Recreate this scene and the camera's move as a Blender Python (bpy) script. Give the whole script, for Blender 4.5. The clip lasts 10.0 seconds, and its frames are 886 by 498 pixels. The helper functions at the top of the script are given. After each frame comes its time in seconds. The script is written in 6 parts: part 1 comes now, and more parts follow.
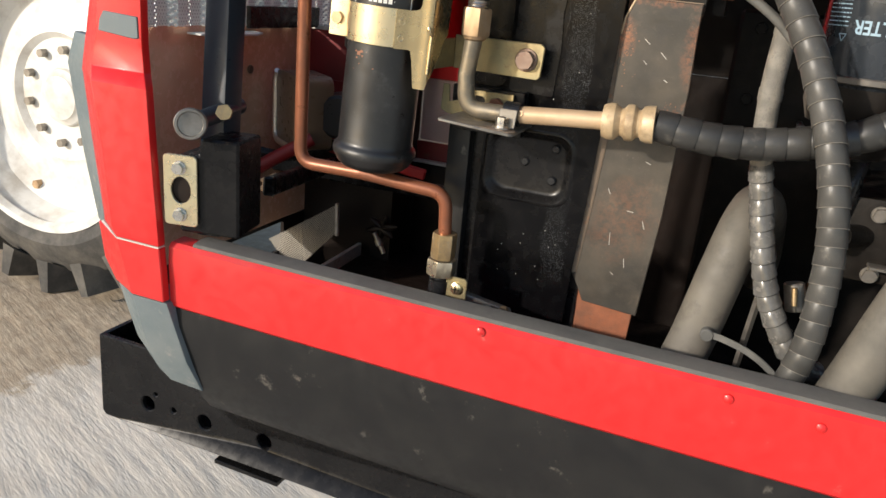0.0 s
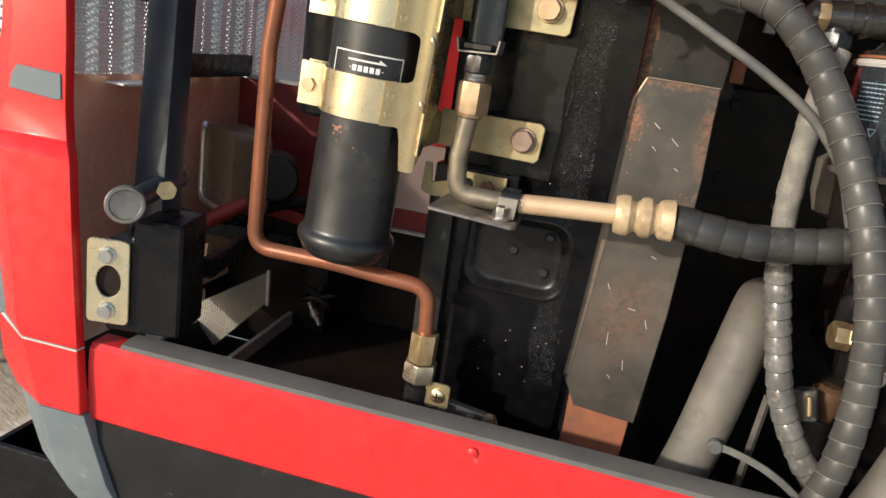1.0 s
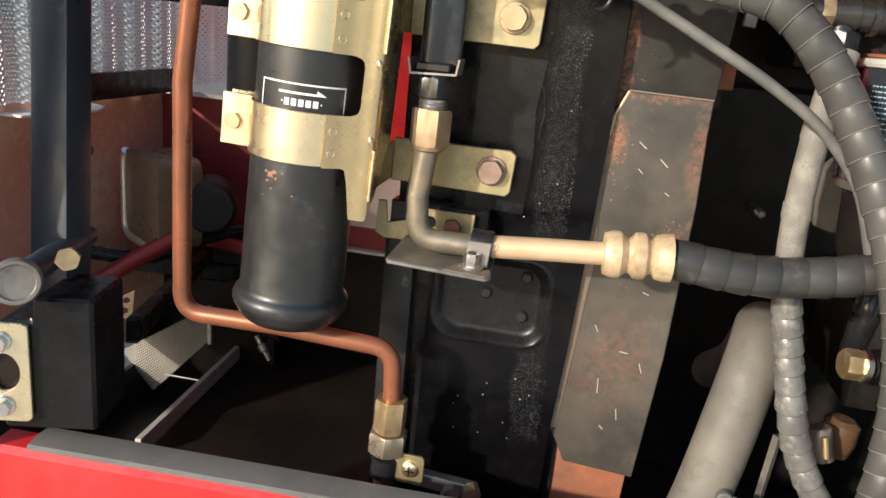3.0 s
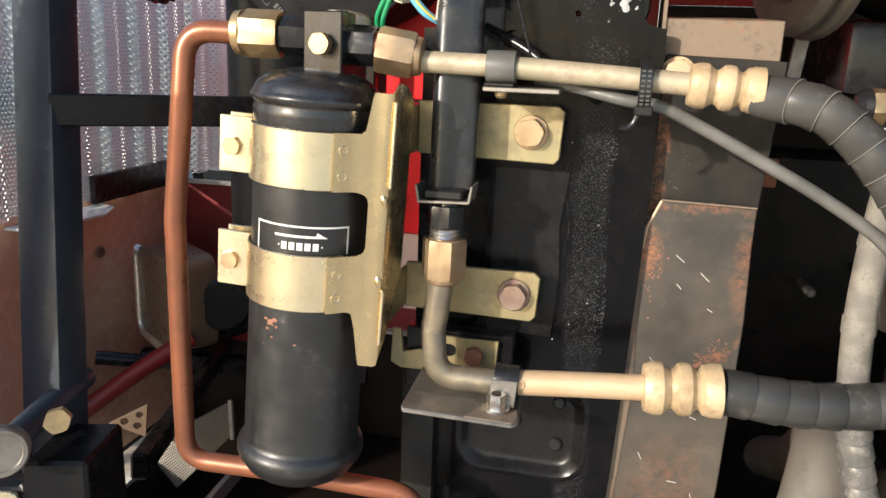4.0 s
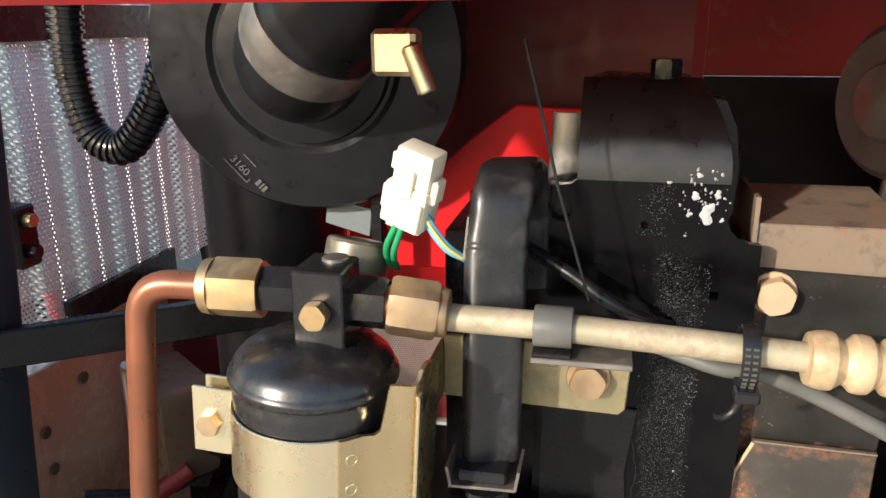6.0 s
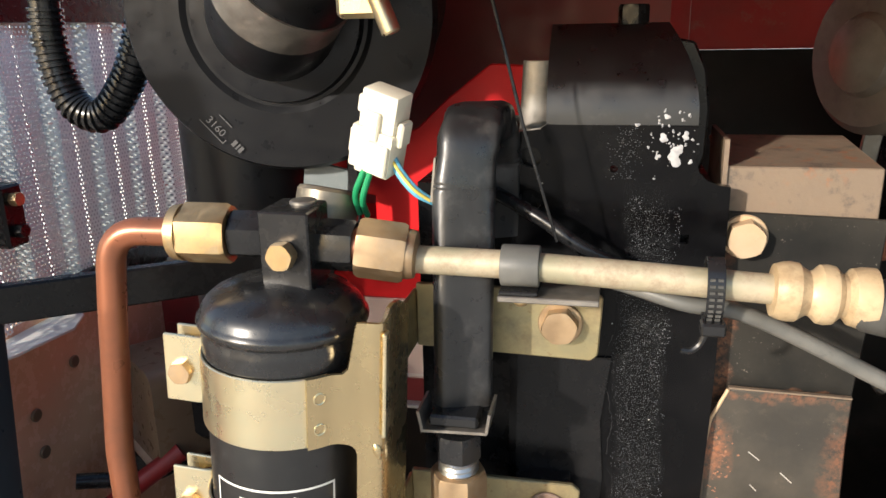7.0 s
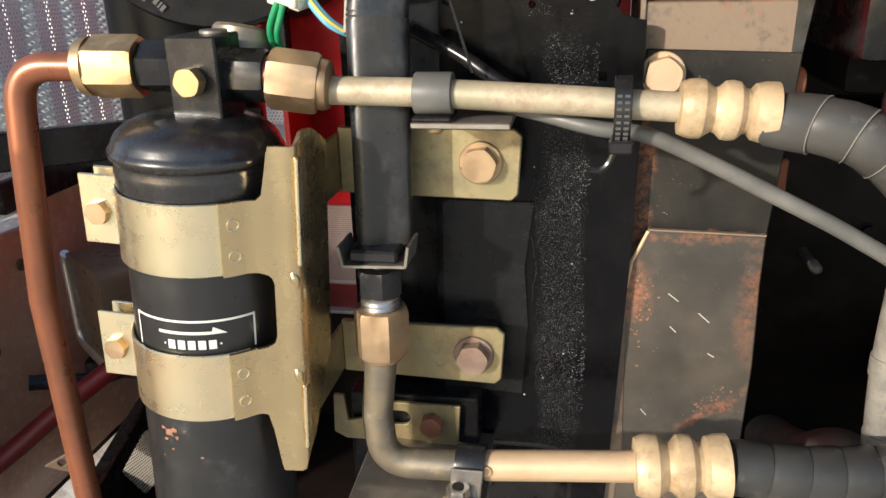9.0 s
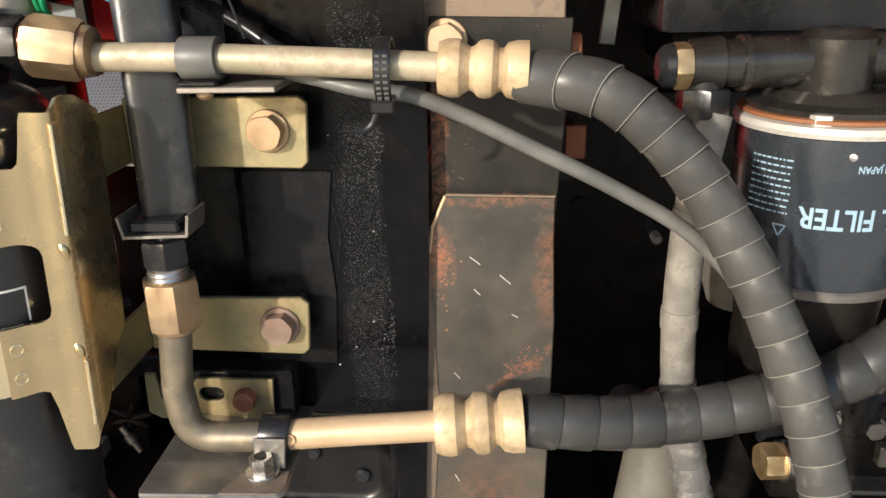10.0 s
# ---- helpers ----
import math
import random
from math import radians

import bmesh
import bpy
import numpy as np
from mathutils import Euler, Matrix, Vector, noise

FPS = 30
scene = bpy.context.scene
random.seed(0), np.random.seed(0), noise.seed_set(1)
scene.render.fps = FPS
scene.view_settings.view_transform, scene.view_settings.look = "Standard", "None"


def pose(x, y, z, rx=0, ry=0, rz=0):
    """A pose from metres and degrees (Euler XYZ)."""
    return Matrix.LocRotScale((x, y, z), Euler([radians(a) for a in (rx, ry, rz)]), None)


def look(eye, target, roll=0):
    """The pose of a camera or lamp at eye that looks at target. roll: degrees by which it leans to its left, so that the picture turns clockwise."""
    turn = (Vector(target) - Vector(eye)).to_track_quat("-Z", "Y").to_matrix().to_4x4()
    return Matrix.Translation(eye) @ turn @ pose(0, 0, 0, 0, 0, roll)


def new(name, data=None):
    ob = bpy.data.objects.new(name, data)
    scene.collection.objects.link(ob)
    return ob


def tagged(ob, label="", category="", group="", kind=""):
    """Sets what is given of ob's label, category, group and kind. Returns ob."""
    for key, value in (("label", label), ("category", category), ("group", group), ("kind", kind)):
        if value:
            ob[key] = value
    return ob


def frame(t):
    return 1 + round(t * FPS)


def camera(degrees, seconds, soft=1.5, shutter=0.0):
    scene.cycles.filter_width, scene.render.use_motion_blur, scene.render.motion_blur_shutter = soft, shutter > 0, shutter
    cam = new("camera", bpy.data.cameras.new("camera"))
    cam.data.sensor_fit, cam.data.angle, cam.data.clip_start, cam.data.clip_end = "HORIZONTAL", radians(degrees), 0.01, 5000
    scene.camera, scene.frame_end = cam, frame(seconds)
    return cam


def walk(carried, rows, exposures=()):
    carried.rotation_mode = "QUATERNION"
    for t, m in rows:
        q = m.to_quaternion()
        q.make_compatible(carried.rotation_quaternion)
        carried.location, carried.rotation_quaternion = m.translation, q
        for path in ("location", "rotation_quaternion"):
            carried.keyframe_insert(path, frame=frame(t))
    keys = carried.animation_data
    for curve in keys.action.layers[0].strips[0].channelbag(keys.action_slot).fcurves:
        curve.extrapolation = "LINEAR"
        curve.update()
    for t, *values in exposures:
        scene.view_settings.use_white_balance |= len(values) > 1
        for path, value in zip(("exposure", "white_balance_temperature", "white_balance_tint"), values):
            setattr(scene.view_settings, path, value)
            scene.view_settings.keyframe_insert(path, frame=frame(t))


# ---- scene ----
cam = camera(60.3, 10.0)
PATH = [
    (0, (0.1999, -0.6319, 0.8724), (-0.3062, 0.6941, 0.3872), 5.35),
    (0.5, (0.1589, -0.6071, 0.8759), (-0.2517, 0.7745, 0.4605), 7.56),
    (1, (0.0986, -0.5628, 0.8862), (-0.2315, 0.8455, 0.4892), 8.16),
    (1.5, (0.0775, -0.5324, 0.8865), (-0.1643, 0.8953, 0.4950), 8.23),
    (2, (0.0940, -0.4950, 0.8837), (-0.0189, 0.9474, 0.4878), 9.07),
    (2.5, (0.0650, -0.4898, 0.8849), (-0.0794, 0.9454, 0.4735), 7.91),
    (2.7, (0.0676, -0.4883, 0.8908), (-0.1230, 0.9396, 0.4728), 7.17),
    (3.8, (0.0596, -0.4266, 0.9474), (-0.2299, 0.9965, 0.5720), 3.04),
    (4, (0.0604, -0.4198, 0.9537), (-0.2382, 1.0051, 0.5924), 2.20),
    (4.5, (0.0576, -0.3986, 0.9746), (-0.2512, 1.0235, 0.6112), 0.17),
    (5, (0.0465, -0.3654, 1.0085), (-0.2516, 1.0492, 0.6084), -0.45),
    (5.5, (0.0305, -0.3307, 1.0372), (-0.2709, 1.0809, 0.6292), -0.53),
    (5.7, (0.0215, -0.3140, 1.0564), (-0.2831, 1.0903, 0.6258), -0.26),
    (6.25, (0.0210, -0.2965, 1.0690), (-0.2925, 1.1050, 0.6350), -0.70),
    (6.8, (0.0345, -0.3028, 1.0492), (-0.2818, 1.1033, 0.6334), -1.23),
    (7, (0.0365, -0.3043, 1.0428), (-0.2785, 1.1001, 0.6204), -1.25),
    (7.5, (0.0393, -0.3078, 1.0276), (-0.2676, 1.0892, 0.5757), -1.15),
    (8, (0.0425, -0.3104, 1.0141), (-0.2582, 1.0763, 0.5277), -1.02),
    (8.5, (0.0408, -0.3130, 1.0029), (-0.2498, 1.0675, 0.4932), -1.07),
    (9, (0.0619, -0.3150, 0.9988), (-0.2003, 1.0653, 0.4735), -1.47),
    (9.5, (0.0894, -0.3162, 0.9905), (-0.0999, 1.0766, 0.4666), -1.60),
    (10, (0.1214, -0.3163, 0.9841), (0.0056, 1.0829, 0.4561), -1.47),
]
walk(cam, [(t, look(eye, target, roll)) for t, eye, target, roll in PATH], [(0.0, 0.43), (1.5, 0.58), (2.5, 0.83), (4.5, 0.93), (7.5, 0.93), (8.5, 0.84), (9.0, 0.80), (10.0, 0.79)])

# ---- world and sun ----
world = bpy.data.worlds.new("world")
scene.world = world
world.use_nodes = True
wn, wl = world.node_tree.nodes, world.node_tree.links
wn.clear()
SUN_DIR = Vector((-0.66, -0.97, 0.44)).normalized()      # towards the sun
sky = wn.new("ShaderNodeTexSky")
sky.sky_type, sky.sun_disc = "NISHITA", False
sky.sun_elevation = math.asin(SUN_DIR.z)
sky.sun_rotation = math.atan2(SUN_DIR.x, SUN_DIR.y)
bg = wn.new("ShaderNodeBackground")
bg.inputs["Strength"].default_value = 0.142
wout = wn.new("ShaderNodeOutputWorld")
wl.new(sky.outputs["Color"], bg.inputs["Color"])
wl.new(bg.outputs["Background"], wout.inputs["Surface"])
sun_data = bpy.data.lights.new("sun", "SUN")
sun_data.energy, sun_data.angle, sun_data.color = 3.2, radians(2.0), (1.0, 0.91, 0.80)
sun = new("sun", sun_data)
sun.matrix_world = look(SUN_DIR * 20, (0, 0, 0.8))


# ---- materials ----
def ramp(nt, src, lo, hi, a=0.0, b=1.0):
    n = nt.nodes.new("ShaderNodeMapRange")
    n.inputs["From Min"].default_value, n.inputs["From Max"].default_value = lo, hi
    n.inputs["To Min"].default_value, n.inputs["To Max"].default_value = a, b
    nt.links.new(src, n.inputs["Value"])
    return n.outputs["Result"]


def noise_tex(nt, vec, scale, detail=4.0, rough=0.6, stretch=None):
    if stretch:
        mp = nt.nodes.new("ShaderNodeMapping")
        mp.inputs["Scale"].default_value = stretch
        nt.links.new(vec, mp.inputs["Vector"])
        vec = mp.outputs["Vector"]
    n = nt.nodes.new("ShaderNodeTexNoise")
    n.inputs["Scale"].default_value, n.inputs["Detail"].default_value, n.inputs["Roughness"].default_value = scale, detail, rough
    nt.links.new(vec, n.inputs["Vector"])
    return n.outputs["Fac"]


def mix_col(nt, fac, a, b):
    n = nt.nodes.new("ShaderNodeMix")
    n.data_type = "RGBA"
    for sock, v in ((n.inputs["Factor"], fac), (n.inputs["A"], a), (n.inputs["B"], b)):
        if isinstance(v, bpy.types.NodeSocket):
            nt.links.new(v, sock)
        elif isinstance(v, tuple):
            sock.default_value = (*v, 1)
        else:
            sock.default_value = v
    return n.outputs["Result"]


def mul(nt, a, b):
    n = nt.nodes.new("ShaderNodeMath")
    n.operation = "MULTIPLY"
    for sock, v in zip(n.inputs, (a, b)):
        if isinstance(v, bpy.types.NodeSocket):
            nt.links.new(v, sock)
        else:
            sock.default_value = v
    return n.outputs["Value"]


def material(name, col, rough=0.5, metal=0.0, tint=None, tint_at=(18, 0.4, 0.7), dust=None, dust_at=(60, 0.5, 0.75), chips=None, chips_at=(140, 0.68, 0.7),
             bump=(400, 0.15, 0.0004), coat=0.0, rough_var=0.12, stretch=None, zone=(), patch=None, specks=None, specks_at=(420, 0.6, 0.66), spec=0.5):
    """A surface with a broad tint, a finer dust, chips with hard edges and a fine relief. zone: (axis, lo, hi, soft) limits the dust;
    patch: (scale, lo, hi) gathers the chips and specks in broad patches."""
    m = bpy.data.materials.new(name)
    m.use_nodes = True
    nt = m.node_tree
    b = nt.nodes["Principled BSDF"]
    tc = nt.nodes.new("ShaderNodeTexCoord")
    vec = tc.outputs["Object"]
    c = col
    if tint:
        c = mix_col(nt, ramp(nt, noise_tex(nt, vec, tint_at[0], 5, 0.6, stretch), tint_at[1], tint_at[2]), c, tint)
    d = None
    if dust:
        d = ramp(nt, noise_tex(nt, vec, dust_at[0], 6, 0.7), dust_at[1], dust_at[2])
        if zone:
            sep = nt.nodes.new("ShaderNodeSeparateXYZ")
            wob = nt.nodes.new("ShaderNodeVectorMath")
            wob.operation = "MULTIPLY_ADD"
            nz = nt.nodes.new("ShaderNodeTexNoise")
            nz.inputs["Scale"].default_value = 55
            nt.links.new(vec, nz.inputs["Vector"])
            nt.links.new(nz.outputs["Color"], wob.inputs[0])
            wob.inputs[1].default_value = (0.014, 0.014, 0.014)
            nt.links.new(vec, wob.inputs[2])
            nt.links.new(wob.outputs["Vector"], sep.inputs["Vector"])
            for name_, lo_, hi_, soft_ in zone:
                ax = sep.outputs["XYZ".index(name_)]
                d = mul(nt, d, mul(nt, ramp(nt, ax, lo_, lo_ + soft_), ramp(nt, ax, hi_, hi_ + soft_, 1, 0)))
        c = mix_col(nt, d, c, dust)
    k = None
    if chips:
        k = ramp(nt, noise_tex(nt, vec, chips_at[0], 3, 0.65), chips_at[1], chips_at[2])
        if patch:
            k = mul(nt, k, ramp(nt, noise_tex(nt, vec, patch[0], 3, 0.5), patch[1], patch[2]))
        c = mix_col(nt, k, c, chips)
    if specks:
        e = ramp(nt, noise_tex(nt, vec, specks_at[0], 3, 0.6), specks_at[1], specks_at[2])
        if patch:
            e = mul(nt, e, ramp(nt, noise_tex(nt, vec, patch[0] * 1.3, 3, 0.5), patch[1], patch[2]))
        c = mix_col(nt, e, c, specks)
    if isinstance(c, tuple):
        c = mix_col(nt, ramp(nt, noise_tex(nt, vec, 35, 5), 0.3, 0.75), c, tuple(v * 0.82 for v in c))
    nt.links.new(c, b.inputs["Base Color"])
    b.inputs["Metallic"].default_value = metal
    if metal and (d is not None or k is not None):
        src = d if d is not None else k
        nt.links.new(ramp(nt, src, 0, 1, metal, 0.1), b.inputs["Metallic"])
    r = ramp(nt, noise_tex(nt, vec, 90, 5), 0.3, 0.7, max(0.05, rough - rough_var), min(1, rough + rough_var))
    if d is not None:
        mx = nt.nodes.new("ShaderNodeMath")
        mx.operation = "MAXIMUM"
        nt.links.new(r, mx.inputs[0])
        nt.links.new(mul(nt, d, 0.85), mx.inputs[1])
        r = mx.outputs["Value"]
    nt.links.new(r, b.inputs["Roughness"])
    b.inputs["Specular IOR Level"].default_value = spec
    b.inputs["Coat Weight"].default_value = coat
    b.inputs["Coat Roughness"].default_value = 0.15
    if bump:
        bp = nt.nodes.new("ShaderNodeBump")
        bp.inputs["Strength"].default_value, bp.inputs["Distance"].default_value = bump[1], bump[2]
        nt.links.new(noise_tex(nt, vec, bump[0], 5, 0.65), bp.inputs["Height"])
        nt.links.new(bp.outputs["Normal"], b.inputs["Normal"])
    return m


RED = material("red paint", (0.62, 0.012, 0.012), 0.42, tint=(0.5, 0.02, 0.02), tint_at=(9, 0.45, 0.8), dust=(0.5, 0.2, 0.17), dust_at=(45, 0.66, 0.9), bump=(900, 0.06, 0.0002), coat=0.25)
# the machine's red toned down, so the colour carries part of the inside shade
RED_IN = material("inner red paint darkened for shade", (0.42, 0.012, 0.012), 0.5, tint=(0.22, 0.02, 0.018), tint_at=(12, 0.45, 0.8), dust=(0.25, 0.14, 0.1), dust_at=(50, 0.6, 0.9), bump=(700, 0.08, 0.0003))
BROWN = material("grimy red-brown panel", (0.70, 0.42, 0.28), 0.24, tint=(0.76, 0.50, 0.35), tint_at=(7, 0.42, 0.72), dust=(0.42, 0.22, 0.14), dust_at=(9, 0.58, 0.80), bump=(60, 0.08, 0.0005), coat=0.6)
BROWN_DARK = material("dark olive-brown paint", (0.13, 0.092, 0.062), 0.34, tint=(0.16, 0.11, 0.075), tint_at=(7, 0.4, 0.7), bump=(60, 0.05, 0.0004), spec=0.3)
BLACK = material("black paint", (0.006, 0.006, 0.0066), 0.26, tint=(0.012, 0.0115, 0.0115), dust=(0.10, 0.09, 0.082), dust_at=(110, 0.68, 0.88), bump=(600, 0.06, 0.0002), spec=0.25)
COLUMN = material("black paint with a speckled strip", (0.0025, 0.0025, 0.003), 0.22, tint=(0.006, 0.0056, 0.006), tint_at=(30, 0.5, 0.75), dust=(0.46, 0.47, 0.48), dust_at=(2100, 0.585, 0.69),
                  zone=(("X", 0.0495, 0.0690, 0.003), ("Z", 0.62, 0.955, 0.03)), bump=(160, 0.16, 0.0005), spec=0.17)
POST = material("blue-black paint", (0.023, 0.031, 0.041), 0.38, tint=(0.034, 0.043, 0.052), dust=(0.14, 0.14, 0.13), dust_at=(60, 0.64, 0.9), bump=(500, 0.08, 0.0003), spec=0.4)
SKIRT = material("dark grey moulded plastic", (0.012, 0.012, 0.0125), 0.42, tint=(0.020, 0.0195, 0.0185), tint_at=(14, 0.42, 0.75), dust=(0.22, 0.2, 0.17), dust_at=(38, 0.64, 0.85), chips=(0.3, 0.28, 0.24), chips_at=(260, 0.77, 0.79), bump=(900, 0.3, 0.0004), spec=0.3)
SLATE = material("slate grey moulded plastic", (0.115, 0.145, 0.155), 0.5, tint=(0.17, 0.19, 0.19), tint_at=(20, 0.4, 0.75), dust=(0.35, 0.33, 0.28), dust_at=(60, 0.6, 0.85), bump=(700, 0.2, 0.0004))
RUBBER = material("grey rubber edging", (0.115, 0.11, 0.10), 0.7, tint=(0.085, 0.082, 0.077), tint_at=(30, 0.4, 0.7), dust=(0.20, 0.18, 0.155), dust_at=(160, 0.62, 0.95))
ZINC = material("yellow passivated zinc", (0.87, 0.72, 0.46), 0.29, 0.95, tint=(0.78, 0.71, 0.48), tint_at=(22, 0.38, 0.62), dust=(0.46, 0.34, 0.19), dust_at=(28, 0.62, 1.10), bump=(400, 0.03, 0.0002), rough_var=0.05)
# base colour lowered to stand for dark surroundings mirrored in the folded bracket
ZINC_DARK = material("yellow zinc darkened for reflections", (0.70, 0.55, 0.31), 0.27, 0.95, tint=(0.56, 0.44, 0.25), tint_at=(9, 0.34, 0.66), bump=(300, 0.03, 0.0003), rough_var=0.04)
ZINC_OLD = material("dulled yellow zinc", (0.40, 0.32, 0.17), 0.45, 0.75, tint=(0.30, 0.27, 0.16), tint_at=(34, 0.40, 0.62), dust=(0.10, 0.07, 0.042), dust_at=(40, 0.50, 0.80), chips=(0.20, 0.12, 0.06), chips_at=(180, 0.62, 0.76), bump=(500, 0.16, 0.0004), rough_var=0.06)
BRASS = material("brass", (0.54, 0.38, 0.19), 0.40, 0.85, tint=(0.36, 0.26, 0.15), tint_at=(90, 0.4, 0.66), dust=(0.24, 0.20, 0.14), dust_at=(130, 0.50, 0.78), bump=(600, 0.12, 0.0003))
BRONZE = material("tarnished brass", (0.36, 0.25, 0.15), 0.45, 0.8, tint=(0.46, 0.33, 0.2), tint_at=(90, 0.4, 0.7), dust=(0.33, 0.26, 0.18), dust_at=(120, 0.5, 0.85), bump=(600, 0.15, 0.0003))
BRIGHT = material("bright steel", (0.62, 0.60, 0.56), 0.28, 1.0, dust=(0.3, 0.24, 0.18), dust_at=(150, 0.6, 0.85))
NICKEL = material("bright nickel plate", (0.72, 0.63, 0.48), 0.3, 0.9, dust=(0.35, 0.27, 0.18), dust_at=(120, 0.66, 0.9), rough_var=0.06)
DULL = material("dull grey steel", (0.30, 0.28, 0.25), 0.45, 0.8, tint=(0.2, 0.18, 0.16), tint_at=(60, 0.4, 0.7), dust=(0.3, 0.25, 0.2), dust_at=(140, 0.55, 0.85), bump=(500, 0.2, 0.0003))
COPPER = material("lacquered copper", (0.28, 0.10, 0.050), 0.32, 0.4, tint=(0.20, 0.078, 0.043), tint_at=(40, 0.4, 0.7), dust=(0.27, 0.145, 0.09), dust_at=(120, 0.62, 0.9), bump=(700, 0.05, 0.0002), rough_var=0.06)
TUBE = material("dusty olive-grey pipe", (0.34, 0.31, 0.21), 0.5, 0.3, tint=(0.50, 0.42, 0.30), tint_at=(45, 0.38, 0.64), dust=(0.19, 0.14, 0.09), dust_at=(90, 0.48, 0.76), bump=(500, 0.12, 0.0003))
TUBE_TAN = material("tan coated pipe", (0.50, 0.35, 0.21), 0.48, 0.25, tint=(0.58, 0.43, 0.28), tint_at=(40, 0.4, 0.7), dust=(0.3, 0.2, 0.12), dust_at=(110, 0.6, 0.88))
TUBE_DARK = material("worn steel pipe", (0.20, 0.175, 0.135), 0.4, 0.6, tint=(0.29, 0.24, 0.165), tint_at=(60, 0.42, 0.62), dust=(0.5, 0.42, 0.3), dust_at=(160, 0.6, 0.85))
CRIMP = material("dusty cream crimp sleeve", (0.44, 0.32, 0.185), 0.5, 0.15, tint=(0.55, 0.42, 0.26), tint_at=(60, 0.4, 0.66), dust=(0.22, 0.145, 0.08), dust_at=(85, 0.48, 0.76), bump=(300, 0.25, 0.0005))
WRAP = material("grey spiral hose wrap", (0.046, 0.045, 0.042), 0.42, tint=(0.080, 0.077, 0.070), tint_at=(30, 0.38, 0.72), dust=(0.20, 0.18, 0.15), dust_at=(80, 0.6, 0.9), chips=(0.32, 0.25, 0.19), chips_at=(170, 0.76, 0.82), bump=(350, 0.2, 0.0005))
WRAP_B = material("dark spiral hose wrap", (0.024, 0.024, 0.023), 0.40, tint=(0.048, 0.047, 0.044), tint_at=(22, 0.38, 0.72), dust=(0.16, 0.145, 0.12), dust_at=(60, 0.6, 0.92), chips=(0.30, 0.23, 0.17), chips_at=(170, 0.76, 0.82), bump=(350, 0.2, 0.0005))
SEAM = material("pale dusty wrap edge", (0.25, 0.23, 0.195), 0.7)
BRAID = material("braided grey hose", (0.155, 0.145, 0.125), 0.6, tint=(0.27, 0.25, 0.21), tint_at=(120, 0.4, 0.65), dust=(0.12, 0.11, 0.1), dust_at=(240, 0.5, 0.7), bump=(900, 0.6, 0.0008))
GLOSSWRAP = material("glossy grey spiral wrap", (0.085, 0.083, 0.078), 0.22, tint=(0.16, 0.155, 0.145), tint_at=(40, 0.4, 0.7), dust=(0.30, 0.27, 0.23), dust_at=(90, 0.56, 0.85))
DUSTHOSE = material("dusty grey hose", (0.098, 0.090, 0.076), 0.65, tint=(0.155, 0.14, 0.115), tint_at=(14, 0.42, 0.66), dust=(0.055, 0.050, 0.044), dust_at=(38, 0.54, 0.85), bump=(300, 0.2, 0.0006))
GUARDTAN = material("rust-stained tan plate", (0.200, 0.150, 0.108), 0.6, 0.15, tint=(0.215, 0.158, 0.11), tint_at=(30, 0.42, 0.66), dust=(0.08, 0.068, 0.058), dust_at=(70, 0.54, 0.70), chips=(0.27, 0.12, 0.06), chips_at=(190, 0.54, 0.64),
                    patch=(34, 0.50, 0.64), bump=(400, 0.4, 0.0006))
RUST = material("orange rust", (0.30, 0.10, 0.045), 0.75, tint=(0.18, 0.075, 0.04), tint_at=(50, 0.4, 0.7), dust=(0.08, 0.06, 0.05), dust_at=(70, 0.6, 0.75), bump=(300, 0.5, 0.0008))
FLECK = material("loose orange rust", (0.29, 0.135, 0.078), 0.8, tint=(0.19, 0.095, 0.06), tint_at=(120, 0.4, 0.7))
RUSTY = material("rust-stained bolt steel", (0.22, 0.15, 0.115), 0.5, 0.5, tint=(0.30, 0.22, 0.17), tint_at=(90, 0.4, 0.7), dust=(0.20, 0.09, 0.05), dust_at=(130, 0.5, 0.8))
SLEEVE = material("black satin sleeve", (0.010, 0.0105, 0.0115), 0.26, tint=(0.018, 0.018, 0.019), tint_at=(25, 0.4, 0.7), dust=(0.12, 0.12, 0.12), dust_at=(140, 0.66, 0.88), bump=(600, 0.05, 0.0002), spec=0.4)
LOOPM = material("satin flat black sleeve", (0.012, 0.0125, 0.0135), 0.34, tint=(0.022, 0.022, 0.023), tint_at=(25, 0.4, 0.7), dust=(0.11, 0.105, 0.10), dust_at=(45, 0.54, 1.0), bump=(120, 0.22, 0.0008), spec=0.6, stretch=(4, 4, 0.5))
DRIER_CAP = material("dusty black enamel", (0.012, 0.0125, 0.0135), 0.27, tint=(0.022, 0.022, 0.0225), tint_at=(30, 0.38, 0.72), dust=(0.08, 0.08, 0.08), dust_at=(90, 0.60, 1.05), chips=(0.16, 0.15, 0.13), chips_at=(420, 0.74, 0.77), bump=(260, 0.10, 0.0004), spec=0.7)
DRIER = material("black enamel", (0.011, 0.0115, 0.012), 0.38, tint=(0.020, 0.020, 0.020), tint_at=(28, 0.42, 0.72), dust=(0.10, 0.10, 0.098), dust_at=(70, 0.58, 1.0), chips=(0.30, 0.14, 0.09), chips_at=(70, 0.76, 0.79), bump=(450, 0.12, 0.0004), spec=0.6)
PAINT = material("dried off-white paint", (0.40, 0.40, 0.41), 0.7, tint=(0.24, 0.24, 0.25), tint_at=(260, 0.45, 0.7))
WHITE_INK = material("white print", (0.70, 0.70, 0.66), 0.6)
BAND_INK = material("faint grey print", (0.10, 0.10, 0.102), 0.6)
BLUE_INK = material("pale blue print", (0.30, 0.44, 0.54), 0.5)
